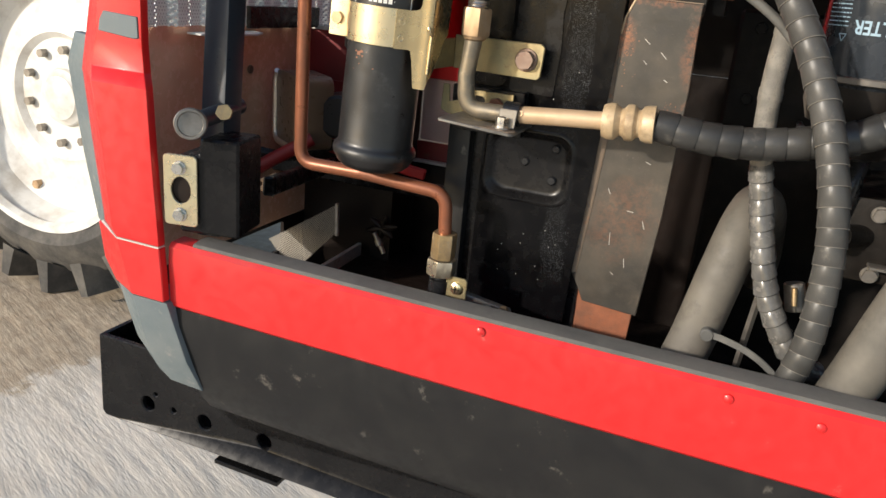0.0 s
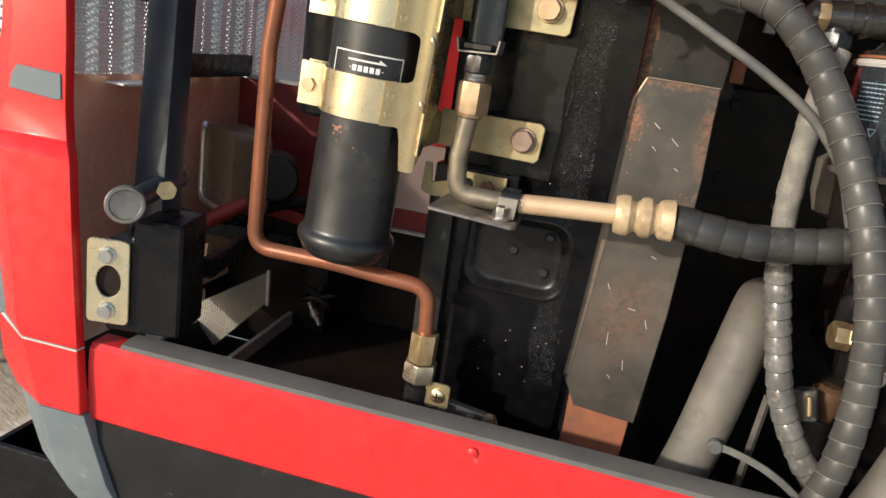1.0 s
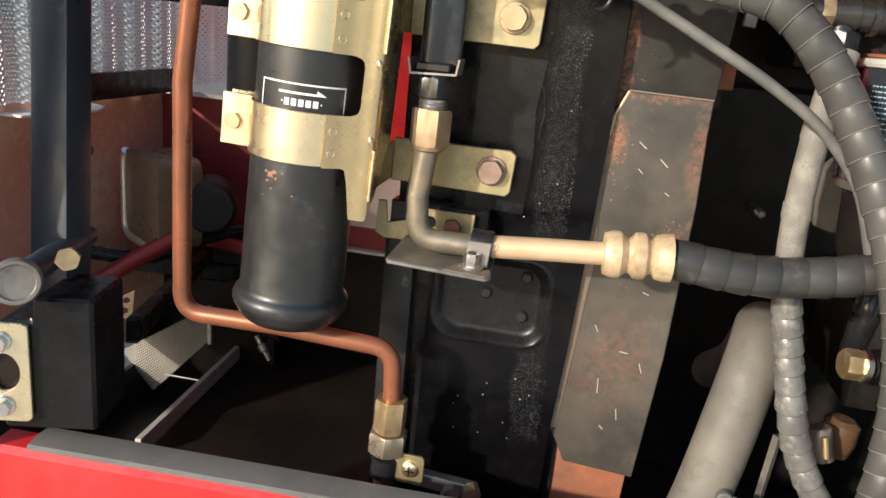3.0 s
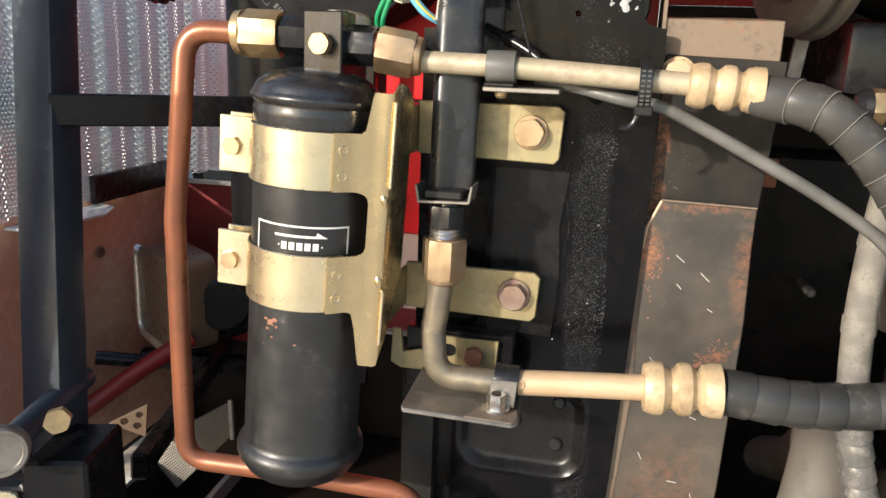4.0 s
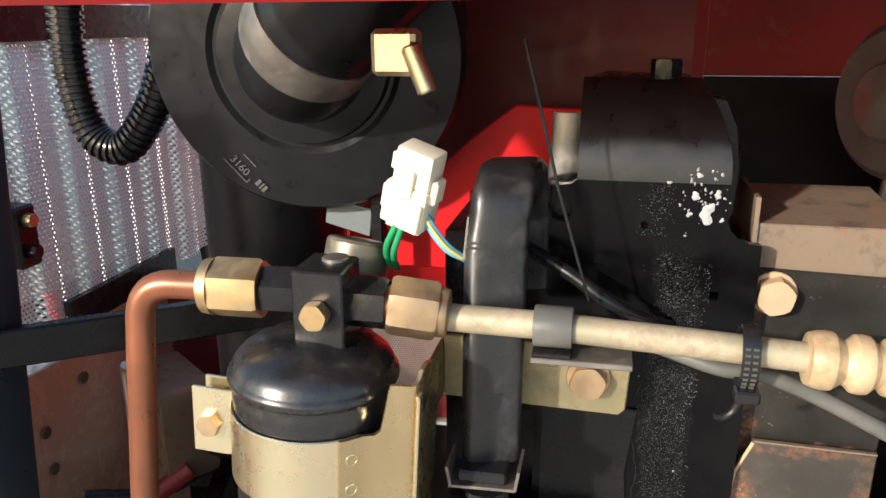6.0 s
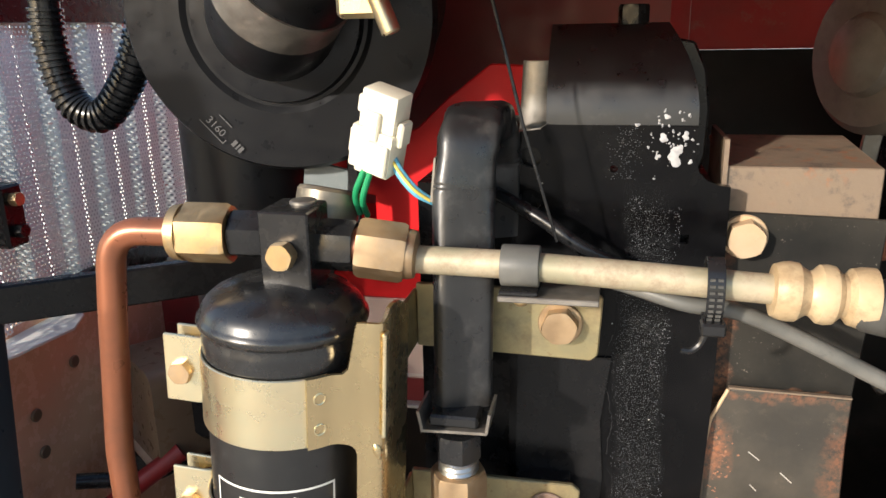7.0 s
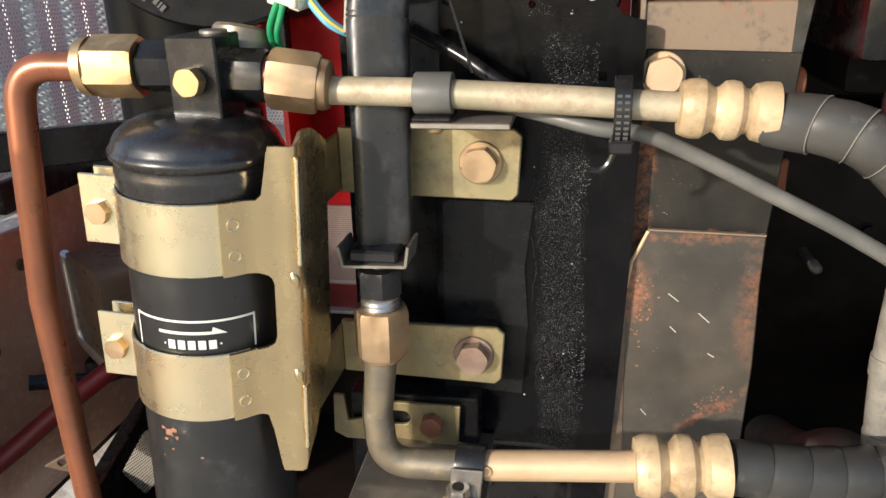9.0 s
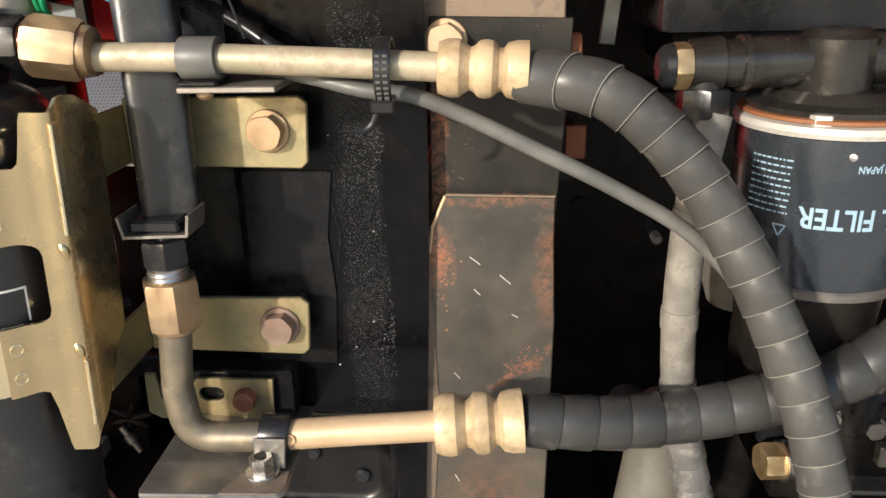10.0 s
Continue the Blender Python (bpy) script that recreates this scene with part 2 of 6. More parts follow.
FILTERM = material("blue-black enamel", (0.042, 0.050, 0.060), 0.25, 0.45, tint=(0.054, 0.062, 0.072), coat=0.4, dust=(0.14, 0.14, 0.13), dust_at=(120, 0.70, 0.95), bump=(500, 0.04, 0.0002))
OFFWHITE = material("off-white plastic", (0.82, 0.77, 0.62), 0.45)
PALE = material("pale grey steel edge", (0.55, 0.53, 0.48), 0.5, 0.3, dust=(0.3, 0.26, 0.2), dust_at=(60, 0.5, 0.8))
MESH = material("galvanised perforated sheet", (0.77, 0.84, 0.83), 0.40, 0.0, tint=(0.66, 0.70, 0.69), dust=(0.50, 0.48, 0.44), dust_at=(60, 0.68, 0.95), bump=None)
# backdrop colour: brightness and red blotches of the yard outside are put into it
BACKING = material("grey backdrop with red blotches", (0.40, 0.43, 0.46), 0.6, tint=(0.58, 0.10, 0.03), tint_at=(5, 0.60, 0.66))
MESH_TAN = material("dusty perforated sheet", (0.32, 0.295, 0.255), 0.5, 0.4, bump=None)
# very pale warm metal that imitates sun on the tank's edge
RIM_GLINT = material("pale metal for a sunlit edge", (0.98, 0.91, 0.78), 0.36, 0.85)
BARREL = material("satin black enamel", (0.009, 0.009, 0.010), 0.34, tint=(0.016, 0.0155, 0.016), tint_at=(20, 0.4, 0.7), dust=(0.07, 0.065, 0.06), dust_at=(60, 0.58, 0.95), bump=(500, 0.06, 0.0002), spec=0.6)
# shaded copy of the bay's red: shade in the base colour, grime on top
RED_DIM = material("grimy red paint darkened for shade", (0.20, 0.014, 0.016), 0.45, tint=(0.12, 0.014, 0.014), tint_at=(10, 0.4, 0.7), dust=(0.12, 0.07, 0.05), dust_at=(30, 0.6, 0.9), bump=(300, 0.08, 0.0003))
PULLEYM = material("dusty grey cast pulley", (0.20, 0.182, 0.16), 0.45, 0.3, tint=(0.13, 0.118, 0.10), tint_at=(30, 0.4, 0.7), dust=(0.08, 0.07, 0.06), dust_at=(70, 0.56, 0.85), bump=(300, 0.2, 0.0005))
GRIT = material("pale grit", (0.30, 0.31, 0.33), 0.25, 0.3)
RED_CLEAN = material("bright red enamel", (0.56, 0.004, 0.008), 0.5, tint=(0.46, 0.004, 0.007), tint_at=(14, 0.4, 0.7), bump=(600, 0.05, 0.0002), spec=0.25)
CAST = material("oily cast metal", (0.055, 0.052, 0.047), 0.22, 0.6, tint=(0.028, 0.027, 0.025), tint_at=(60, 0.4, 0.7), dust=(0.12, 0.1, 0.085), dust_at=(110, 0.62, 0.86), bump=(260, 0.25, 0.0005))
SEAL = material("orange seal", (0.26, 0.10, 0.04), 0.6)
MESH_HEAT = material("dusty pink-grey perforated sheet", (0.62, 0.49, 0.43), 0.5, 0.0, tint=(0.50, 0.36, 0.31), tint_at=(20, 0.4, 0.7), bump=None)
# near black: the deep shade of the bay is put into this colour
DARK = material("near-black interior standing for shade", (0.009, 0.0066, 0.0056), 0.42, tint=(0.018, 0.012, 0.0095), tint_at=(8, 0.4, 0.7), bump=(200, 0.3, 0.001), spec=0.2)
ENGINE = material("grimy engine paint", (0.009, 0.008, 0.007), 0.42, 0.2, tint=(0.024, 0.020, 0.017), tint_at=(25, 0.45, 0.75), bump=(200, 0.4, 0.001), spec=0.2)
ACBLACK = material("satin black air cleaner paint", (0.0075, 0.008, 0.0095), 0.36, tint=(0.0095, 0.010, 0.0115), tint_at=(6, 0.3, 0.8), bump=(500, 0.06, 0.0002), spec=0.3)
GREEN_W = material("green wire insulation", (0.02, 0.30, 0.12), 0.4)
BLUE_W = material("blue wire insulation", (0.12, 0.42, 0.62), 0.4)
YELLOW_W = material("yellow wire insulation", (0.62, 0.5, 0.1), 0.4)
CABLE = material("grey cable sheath", (0.095, 0.095, 0.088), 0.5, tint=(0.155, 0.15, 0.135), tint_at=(40, 0.4, 0.7), dust=(0.06, 0.06, 0.06), dust_at=(90, 0.6, 0.85))
WHEELW = material("white wheel enamel", (0.74, 0.73, 0.69), 0.4, tint=(0.46, 0.42, 0.36), tint_at=(12, 0.45, 0.75))
TYRE = material("dusty tyre rubber", (0.05, 0.048, 0.045), 0.8, tint=(0.12, 0.11, 0.095), tint_at=(14, 0.4, 0.7), bump=(150, 0.4, 0.002))
# a point on the edge where the yard turns brown
BROWN_EDGE = (-1.09, 0.31)


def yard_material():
    """Pale brushed concrete that turns mottled brown beyond an uneven edge."""
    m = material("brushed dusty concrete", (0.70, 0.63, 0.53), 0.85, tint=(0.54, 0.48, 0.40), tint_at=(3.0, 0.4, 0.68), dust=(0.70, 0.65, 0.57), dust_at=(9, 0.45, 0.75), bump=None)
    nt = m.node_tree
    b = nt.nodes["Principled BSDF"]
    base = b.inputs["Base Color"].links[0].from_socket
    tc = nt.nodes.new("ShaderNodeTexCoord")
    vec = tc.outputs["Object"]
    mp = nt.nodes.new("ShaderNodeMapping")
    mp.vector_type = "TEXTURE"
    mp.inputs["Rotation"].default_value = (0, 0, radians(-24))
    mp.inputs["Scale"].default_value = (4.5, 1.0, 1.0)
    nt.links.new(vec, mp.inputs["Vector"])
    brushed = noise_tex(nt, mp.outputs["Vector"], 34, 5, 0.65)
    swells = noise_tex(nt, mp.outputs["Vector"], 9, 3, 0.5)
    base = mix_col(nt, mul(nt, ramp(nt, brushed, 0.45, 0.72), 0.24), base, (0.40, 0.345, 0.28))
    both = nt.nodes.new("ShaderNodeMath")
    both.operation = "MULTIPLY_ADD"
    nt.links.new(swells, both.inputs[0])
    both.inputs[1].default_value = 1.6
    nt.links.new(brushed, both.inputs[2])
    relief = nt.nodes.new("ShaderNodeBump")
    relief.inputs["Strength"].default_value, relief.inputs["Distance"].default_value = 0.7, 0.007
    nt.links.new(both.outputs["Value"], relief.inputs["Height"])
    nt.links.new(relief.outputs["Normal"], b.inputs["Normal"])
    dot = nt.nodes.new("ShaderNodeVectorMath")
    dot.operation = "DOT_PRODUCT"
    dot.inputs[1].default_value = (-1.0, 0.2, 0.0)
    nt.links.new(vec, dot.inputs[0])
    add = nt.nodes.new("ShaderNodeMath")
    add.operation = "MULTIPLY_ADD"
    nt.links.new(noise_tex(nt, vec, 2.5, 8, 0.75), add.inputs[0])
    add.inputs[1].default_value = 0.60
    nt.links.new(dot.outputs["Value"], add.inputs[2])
    edge = -BROWN_EDGE[0] + 0.2 * BROWN_EDGE[1] + 0.30
    brown_mix = mix_col(nt, ramp(nt, noise_tex(nt, vec, 24, 6, 0.7), 0.35, 0.7), (0.34, 0.265, 0.185), (0.50, 0.41, 0.30))
    nt.links.new(mix_col(nt, ramp(nt, add.outputs["Value"], edge - 0.01, edge + 0.03), base, brown_mix), b.inputs["Base Color"])
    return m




def guard_material(name, col, tint, dust, spec):
    """Dark worn plate: tan clouds, grey grit and rust gathered at the kink, the edges and in one streak."""
    m = material(name, col, 0.42, 0.2, tint=tint, tint_at=(16, 0.36, 0.70), dust=dust, dust_at=(44, 0.58, 0.98), chips=(0.22, 0.19, 0.155), chips_at=(520, 0.66, 0.72),
                 patch=(30, 0.46, 0.70), bump=(420, 0.3, 0.0005), spec=spec)
    nt = m.node_tree
    bsdf = nt.nodes["Principled BSDF"]
    base = bsdf.inputs["Base Color"].links[0].from_socket
    vec = nt.nodes["Texture Coordinate"].outputs["Object"]
    wob = nt.nodes.new("ShaderNodeVectorMath")
    wob.operation = "MULTIPLY_ADD"
    nz = nt.nodes.new("ShaderNodeTexNoise")
    nz.inputs["Scale"].default_value, nz.inputs["Detail"].default_value = 70, 5
    nt.links.new(vec, nz.inputs["Vector"])
    nt.links.new(nz.outputs["Color"], wob.inputs[0])
    wob.inputs[1].default_value = (0.020, 0.0, 0.020)
    nt.links.new(vec, wob.inputs[2])
    sep = nt.nodes.new("ShaderNodeSeparateXYZ")
    nt.links.new(wob.outputs["Vector"], sep.inputs["Vector"])
    total = None
    # centre x, centre z, half width, half height, slant, strength
    for cx, cz, hw, hh, slant, amount in ((0.0985, 0.858, 0.011, 0.017, 0.0, 1.0), (0.1420, 0.795, 0.017, 0.0055, 0.9, 0.85), (0.0940, 0.815, 0.0035, 0.050, 0.06, 0.8), (0.1570, 0.850, 0.010, 0.030, 0.0, 0.55), (0.0985, 0.915, 0.006, 0.050, 0.0, 0.6), (0.1310, 0.885, 0.045, 0.0030, 0.0, 0.6), (0.1220, 0.700, 0.030, 0.040, 0.3, 0.25)):
        terms = []
        for sock, c0, h0 in ((sep.outputs["X"], cx, hw), (sep.outputs["Z"], cz, hh)):
            n = nt.nodes.new("ShaderNodeMath")
            n.operation = "SUBTRACT"
            nt.links.new(sock, n.inputs[0])
            n.inputs[1].default_value = c0
            terms.append(n.outputs["Value"])
        n = nt.nodes.new("ShaderNodeMath")
        n.operation = "MULTIPLY_ADD"
        nt.links.new(terms[0], n.inputs[0])
        n.inputs[1].default_value = -slant
        nt.links.new(terms[1], n.inputs[2])
        terms[1] = n.outputs["Value"]
        sq = [mul(nt, mul(nt, q, 1 / h0), mul(nt, q, 1 / h0)) for q, h0 in zip(terms, (hw, hh))]
        n = nt.nodes.new("ShaderNodeMath")
        nt.links.new(sq[0], n.inputs[0])
        nt.links.new(sq[1], n.inputs[1])
        spot = ramp(nt, n.outputs["Value"], 0.05, 1.3, amount, 0.0)
        if total is None:
            total = spot
        else:
            n = nt.nodes.new("ShaderNodeMath")
            n.operation = "MAXIMUM"
            nt.links.new(total, n.inputs[0])
            nt.links.new(spot, n.inputs[1])
            total = n.outputs["Value"]
    grain = ramp(nt, noise_tex(nt, vec, 240, 6, 0.75), 0.40, 0.58)
    rust = mix_col(nt, ramp(nt, noise_tex(nt, vec, 90, 4), 0.35, 0.65), (0.37, 0.135, 0.062), (0.22, 0.11, 0.065))
    nt.links.new(mix_col(nt, mul(nt, total, grain), base, rust), bsdf.inputs["Base Color"])
    return m


GUARDM = guard_material("worn dark plate", (0.046, 0.042, 0.036), (0.106, 0.090, 0.070), (0.17, 0.135, 0.10), 0.45)
GUARD_UPPER = guard_material("dark painted plate", (0.020, 0.0195, 0.018), (0.045, 0.041, 0.035), (0.10, 0.082, 0.064), 0.15)
AMBER = material("brown glass", (0.10, 0.055, 0.03), 0.12, coat=0.5)
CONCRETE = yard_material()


# ---- builders ----
def smooth_path(pts, n=12):
    """Points along a smooth curve through pts."""
    p = [Vector(q) for q in pts]
    p = [2 * p[0] - p[1], *p, 2 * p[-1] - p[-2]]
    out = []
    for a, b, c, d in zip(p, p[1:], p[2:], p[3:]):
        for i in range(n):
            t = i / n
            out.append(0.5 * (2 * b + (c - a) * t + (2 * a - 5 * b + 4 * c - d) * t * t + (3 * b - a - 3 * c + d) * t ** 3))
    return out + [p[-2]]


def fillet(pts, r, n=8):
    """A polyline with its corners rounded to radius r."""
    p = [Vector(q) for q in pts]
    out = [p[0]]
    for a, b, c in zip(p, p[1:], p[2:]):
        u, v = (a - b).normalized(), (c - b).normalized()
        ang = u.angle(v)
        d = min(r / math.tan(ang / 2), 0.49 * (a - b).length, 0.49 * (c - b).length)
        s, e = b + u * d, b + v * d
        for i in range(n + 1):
            t = i / n
            out.append((1 - t) ** 2 * s + 2 * t * (1 - t) * b + t * t * e)
    return out + [p[-1]]


def frames(path):
    """Centre, two normals and arc length at each point of a path, without twist."""
    tang = [(path[min(i + 1, len(path) - 1)] - path[max(i - 1, 0)]).normalized() for i in range(len(path))]
    n = tang[0].orthogonal().normalized()
    out, s = [], 0.0
    for i, (p, t) in enumerate(zip(path, tang)):
        n = (n - t * n.dot(t)).normalized()
        if i:
            s += (p - path[i - 1]).length
        out.append((p, n, t.cross(n), s))
    return out


def ring_faces(bm, rings, cap=True, closed=True):
    for a, b in zip(rings, rings[1:]):
        k = len(a)
        for j in range(k if closed else k - 1):
            bm.faces.new((a[j], a[(j + 1) % k], b[(j + 1) % k], b[j]))
    if cap:
        bm.faces.new(rings[0][::-1])
        bm.faces.new(rings[-1])


def sweep(bm, path, r, seg=20, cap=True):
    rings = []
    for p, n, b, s in frames([Vector(q) for q in path]):
        rad = r(s) if callable(r) else r
        rings.append([bm.verts.new(p + (n * math.cos(2 * math.pi * j / seg) + b * math.sin(2 * math.pi * j / seg)) * rad) for j in range(seg)])
    ring_faces(bm, rings, cap)
    return bm


def axes(d):
    d = Vector(d).normalized()
    u = d.orthogonal().normalized() if abs(d.z) > 0.9 else d.cross(Vector((0, 0, 1))).normalized()
    return d, u, d.cross(u)


def lathe(bm, a, d, prof, seg=40, turn=0.0, cap=True):
    """A body of revolution: prof holds (way along d from a, radius)."""
    a = Vector(a)
    d, u, v = axes(d)
    rings = []
    for s, r in prof:
        r = max(r, 1e-5)
        rings.append([bm.verts.new(a + d * s + (u * math.cos(2 * math.pi * j / seg + turn) + v * math.sin(2 * math.pi * j / seg + turn)) * r) for j in range(seg)])
    ring_faces(bm, rings, cap)
    return bm


def rod(bm, a, b, r, seg=20, ch=0.0):
    a, b = Vector(a), Vector(b)
    h = (b - a).length
    prof = [(0, r - ch), (ch, r), (h - ch, r), (h, r - ch)] if ch else [(0, r), (h, r)]
    return lathe(bm, a, b - a, prof, seg)


def hexnut(bm, a, b, flats, turn=0.0, ch=0.0012):
    """A hexagonal body between a and b with rounded-off corners at both ends."""
    a, b = Vector(a), Vector(b)
    h, R = (b - a).length, flats / math.sqrt(3)
    d, u, v = axes(b - a)
    rings = []
    for s, circ in ((0, 0.93), (ch, 1.0), (h - ch, 1.0), (h, 0.93)):
        ring = []
        for j in range(24):
            w = 2 * math.pi * j / 24 + turn
            rad = flats / 2 / math.cos(((w - turn) % (math.pi / 3)) - math.pi / 6)
            ring.append(bm.verts.new(a + d * s + (u * math.cos(w) + v * math.sin(w)) * min(rad, R * circ)))
        rings.append(ring)
    ring_faces(bm, rings)
    return bm


def box(bm, lo, hi):
    lo, hi = Vector(lo), Vector(hi)
    m = Matrix.Translation((lo + hi) / 2) @ Matrix.Diagonal((*(hi - lo), 1))
    bmesh.ops.create_cube(bm, size=1, matrix=m)
    return bm


def beam(bm, a, b, w, h, up=(0, 0, 1)):
    """A bar of rectangular section from a to b; w across, h along up."""
    a, b = Vector(a), Vector(b)
    d = (b - a).normalized()
    s = d.cross(Vector(up)).normalized()
    t = s.cross(d)
    rings = [[bm.verts.new(p + s * x * w / 2 + t * y * h / 2) for x, y in ((-1, -1), (1, -1), (1, 1), (-1, 1))] for p in (a, b)]
    ring_faces(bm, rings)
    return bm


def rounded(x0, z0, x1, z1, r, n=5):
    out = []
    for cx, cz, a0 in ((x1 - r, z1 - r, 0), (x0 + r, z1 - r, 90), (x0 + r, z0 + r, 180), (x1 - r, z0 + r, 270)):
        for i in range(n + 1):
            a = radians(a0 + 90 * i / n)
            out.append((cx + r * math.cos(a), cz + r * math.sin(a)))
    return out


def circle2(x, z, r, n=16, rz=None):
    return [(x + r * math.cos(2 * math.pi * i / n), z + (rz or r) * math.sin(2 * math.pi * i / n)) for i in range(n)]


def plate(bm, outline, holes=(), y=0.0, thick=0.003, place=None):
    """A flat plate in the x-z plane with its front at y, its back at y + thick, and holes through it."""
    loops = [outline, *holes]
    edges, fronts = [], []
    start = len(bm.verts)
    for loop in loops:
        vs = [bm.verts.new((x, y, z)) for x, z in loop]
        fronts.append(vs)
        edges += [bm.edges.new((a, b)) for a, b in zip(vs, vs[1:] + vs[:1])]
    made = bmesh.ops.triangle_fill(bm, use_beauty=True, edges=edges)["geom"]
    faces = [g for g in made if isinstance(g, bmesh.types.BMFace)]
    ext = bmesh.ops.extrude_face_region(bm, geom=faces)["geom"]
    back = [g for g in ext if isinstance(g, bmesh.types.BMVert)]
    bmesh.ops.translate(bm, verts=back, vec=(0, thick, 0))
    if place:
        bm.verts.ensure_lookup_table()
        bmesh.ops.transform(bm, matrix=place, verts=bm.verts[start:])
    return bm


def cut_along(bm, n=16):
    """Cuts the long edges that run along x, so that the mesh can follow a bend."""
    es = [e for e in bm.edges if abs(e.verts[0].co.x - e.verts[1].co.x) > 0.4]
    bmesh.ops.subdivide_edges(bm, edges=es, cuts=n, use_grid_fill=True)
    return bm


def sheet(bm, prof, lo, hi, thick, axis=0):
    """Bent sheet: prof is a polyline in the two axes other than axis, thickened to its left, drawn out from lo to hi."""
    p = [Vector(q) for q in prof]
    nrm = []
    for i in range(len(p)):
        t = (p[min(i + 1, len(p) - 1)] - p[max(i - 1, 0)]).normalized()
        nrm.append(Vector((-t.y, t.x)))
    loop = p + [q + n * thick for q, n in reversed(list(zip(p, nrm)))]

    def at(q, v):
        c = [q.x, q.y]
        c.insert(axis, v)
        return c
    rings = [[bm.verts.new(at(q, v)) for q in loop] for v in (lo, hi)]
    k = len(loop)
    for j in range(k):
        bm.faces.new((rings[0][j], rings[0][(j + 1) % k], rings[1][(j + 1) % k], rings[1][j]))
    m = len(p)
    for r in rings:
        for i in range(m - 1):
            bm.faces.new((r[i], r[i + 1], r[k - 2 - i], r[k - 1 - i]))
    return bm


def ribbon(bm, path, side, w, th):
    """A flat strap of width w along side and thickness th that follows path."""
    side, rings = Vector(side).normalized(), []
    for i, p in enumerate(path):
        t = (path[min(i + 1, len(path) - 1)] - path[max(i - 1, 0)]).normalized()
        a = (side - t * side.dot(t)).normalized()
        b = t.cross(a)
        rings.append([bm.verts.new(p + a * w / 2 * x + b * th / 2 * y) for x, y in ((-1, -1), (1, -1), (1, 1), (-1, 1))])
    ring_faces(bm, rings)
    return bm


def loft(bm, sections):
    rings = [[bm.verts.new(q) for q in s] for s in sections]
    ring_faces(bm, rings)
    return bm


def step_to(x, a, b, lo, hi):
    t = min(1.0, max(0.0, (x - a) / (b - a)))
    return lo + (hi - lo) * t * t * (3 - 2 * t)


BASE = {}


def thing(name, base, label, category, group="", kind=""):
    ob = tagged(new(name), label, category, group, kind)
    ob.empty_display_size = 0.02
    ob.location = base
    BASE[ob] = Vector(base)
    return ob


def part(name, bm, mat, parent=None, label="", bev=0.0, sharp=32, seg=1):
    """Links bm as one mesh object, under parent where one is given."""
    if FRONT[0]:
        set_front(bm)
    bmesh.ops.recalc_face_normals(bm, faces=bm.faces)
    if bev:
        bm.normal_update()
        es = [e for e in bm.edges if len(e.link_faces) == 2 and e.calc_face_angle(0) > radians(40)]
        bmesh.ops.bevel(bm, geom=es, offset=bev, segments=seg, affect="EDGES", profile=0.6, clamp_overlap=True)
    bm.normal_update()
    for f in bm.faces:
        f.smooth = True
    for e in bm.edges:
        if len(e.link_faces) == 2 and e.calc_face_angle(0) > radians(sharp):
            e.smooth = False
    me = bpy.data.meshes.new(name)
    bm.to_mesh(me)
    bm.free()
    me.materials.append(mat)
    ob = new(name, me)
    if parent:
        ob.parent = parent
        ob.matrix_parent_inverse = Matrix.Translation(BASE.get(parent, Vector())).inverted()
    if label:
        tagged(ob, label)
    return ob


def single(name, bm, mat, label, category, group="", kind="", bev=0.0, sharp=32, seg=1):
    return tagged(part(name, bm, mat, None, "", bev, sharp, seg), label, category, group, kind)


def B():
    return bmesh.new()


def bolt(parent, at, d, flats, h, mat, name="bolt", washer=0.0, turn=0.2, label="", wmat=None):
    """A hex head that stands out along d from at, with its washer."""
    at, d = Vector(at), Vector(d).normalized()
    ob = part(name, hexnut(B(), at, at + d * h, flats, turn, 0.0009), mat, parent, label)
    if washer:
        part("washer", rod(B(), at, at + d * 0.0016, washer, 28, 0.0004), wmat or mat, ob)
    return ob


def wrap_turns(path, R, pitch, parent, mat, start=0.0, slant=0.25, step=0.0011, seg=28, edge_mat=None, lead=0.0):
    """Turns of a spiral wrap, each a sleeve of its own whose far end stands proud of the next; lead: extra slant of the first turns."""
    fr = frames(path)
    total = fr[-1][3]
    ss = [f[3] for f in fr]
    rnd_ = random.Random(len(path))

    def at(s, w, r):
        s = min(max(s, 0.0), total)
        i = min(max(int(np.searchsorted(ss, s)), 1), len(fr) - 1)
        t = (s - ss[i - 1]) / max(ss[i] - ss[i - 1], 1e-9)
        c = fr[i - 1][0].lerp(fr[i][0], t)
        n = fr[i - 1][1].lerp(fr[i][1], t).normalized()
        b = fr[i - 1][2].lerp(fr[i][2], t).normalized()
        return c + (n * math.cos(w) + b * math.sin(w)) * r

    def sleeve(s0, prof):
        bm = B()
        rings = []
        lean_by = R * slant * (1 + lead * math.exp(-max(s0 - start, 0.0) / 0.045))
        for f, r in prof:
            rings.append([bm.verts.new(at(s0 + f * pitch + lean_by * math.cos(2 * math.pi * j / seg + 0.6), 2 * math.pi * j / seg, r)) for j in range(seg)])
        ring_faces(bm, rings, cap=False)
        return bm
    k = 0
    while start + k * pitch < total - pitch * 0.3:
        s0 = start + (k + rnd_.uniform(-0.04, 0.04)) * pitch
        up_by = step * rnd_.uniform(0.7, 1.25)
        turn = part("wrap_turn", sleeve(s0, ((-0.14, R - 0.0016), (0.0, R - 0.0002), (0.5, R + up_by * 0.45), (0.97, R + up_by), (1.02, R + up_by * 0.6), (1.03, R - 0.0012))), mat, parent)
        if edge_mat:
            e = R + up_by
            part("turn_edge", sleeve(s0, ((0.975, e - 0.0002), (0.990, e + 0.00018), (1.012, e), (1.02, e - 0.0008))), edge_mat, turn)
        k += 1


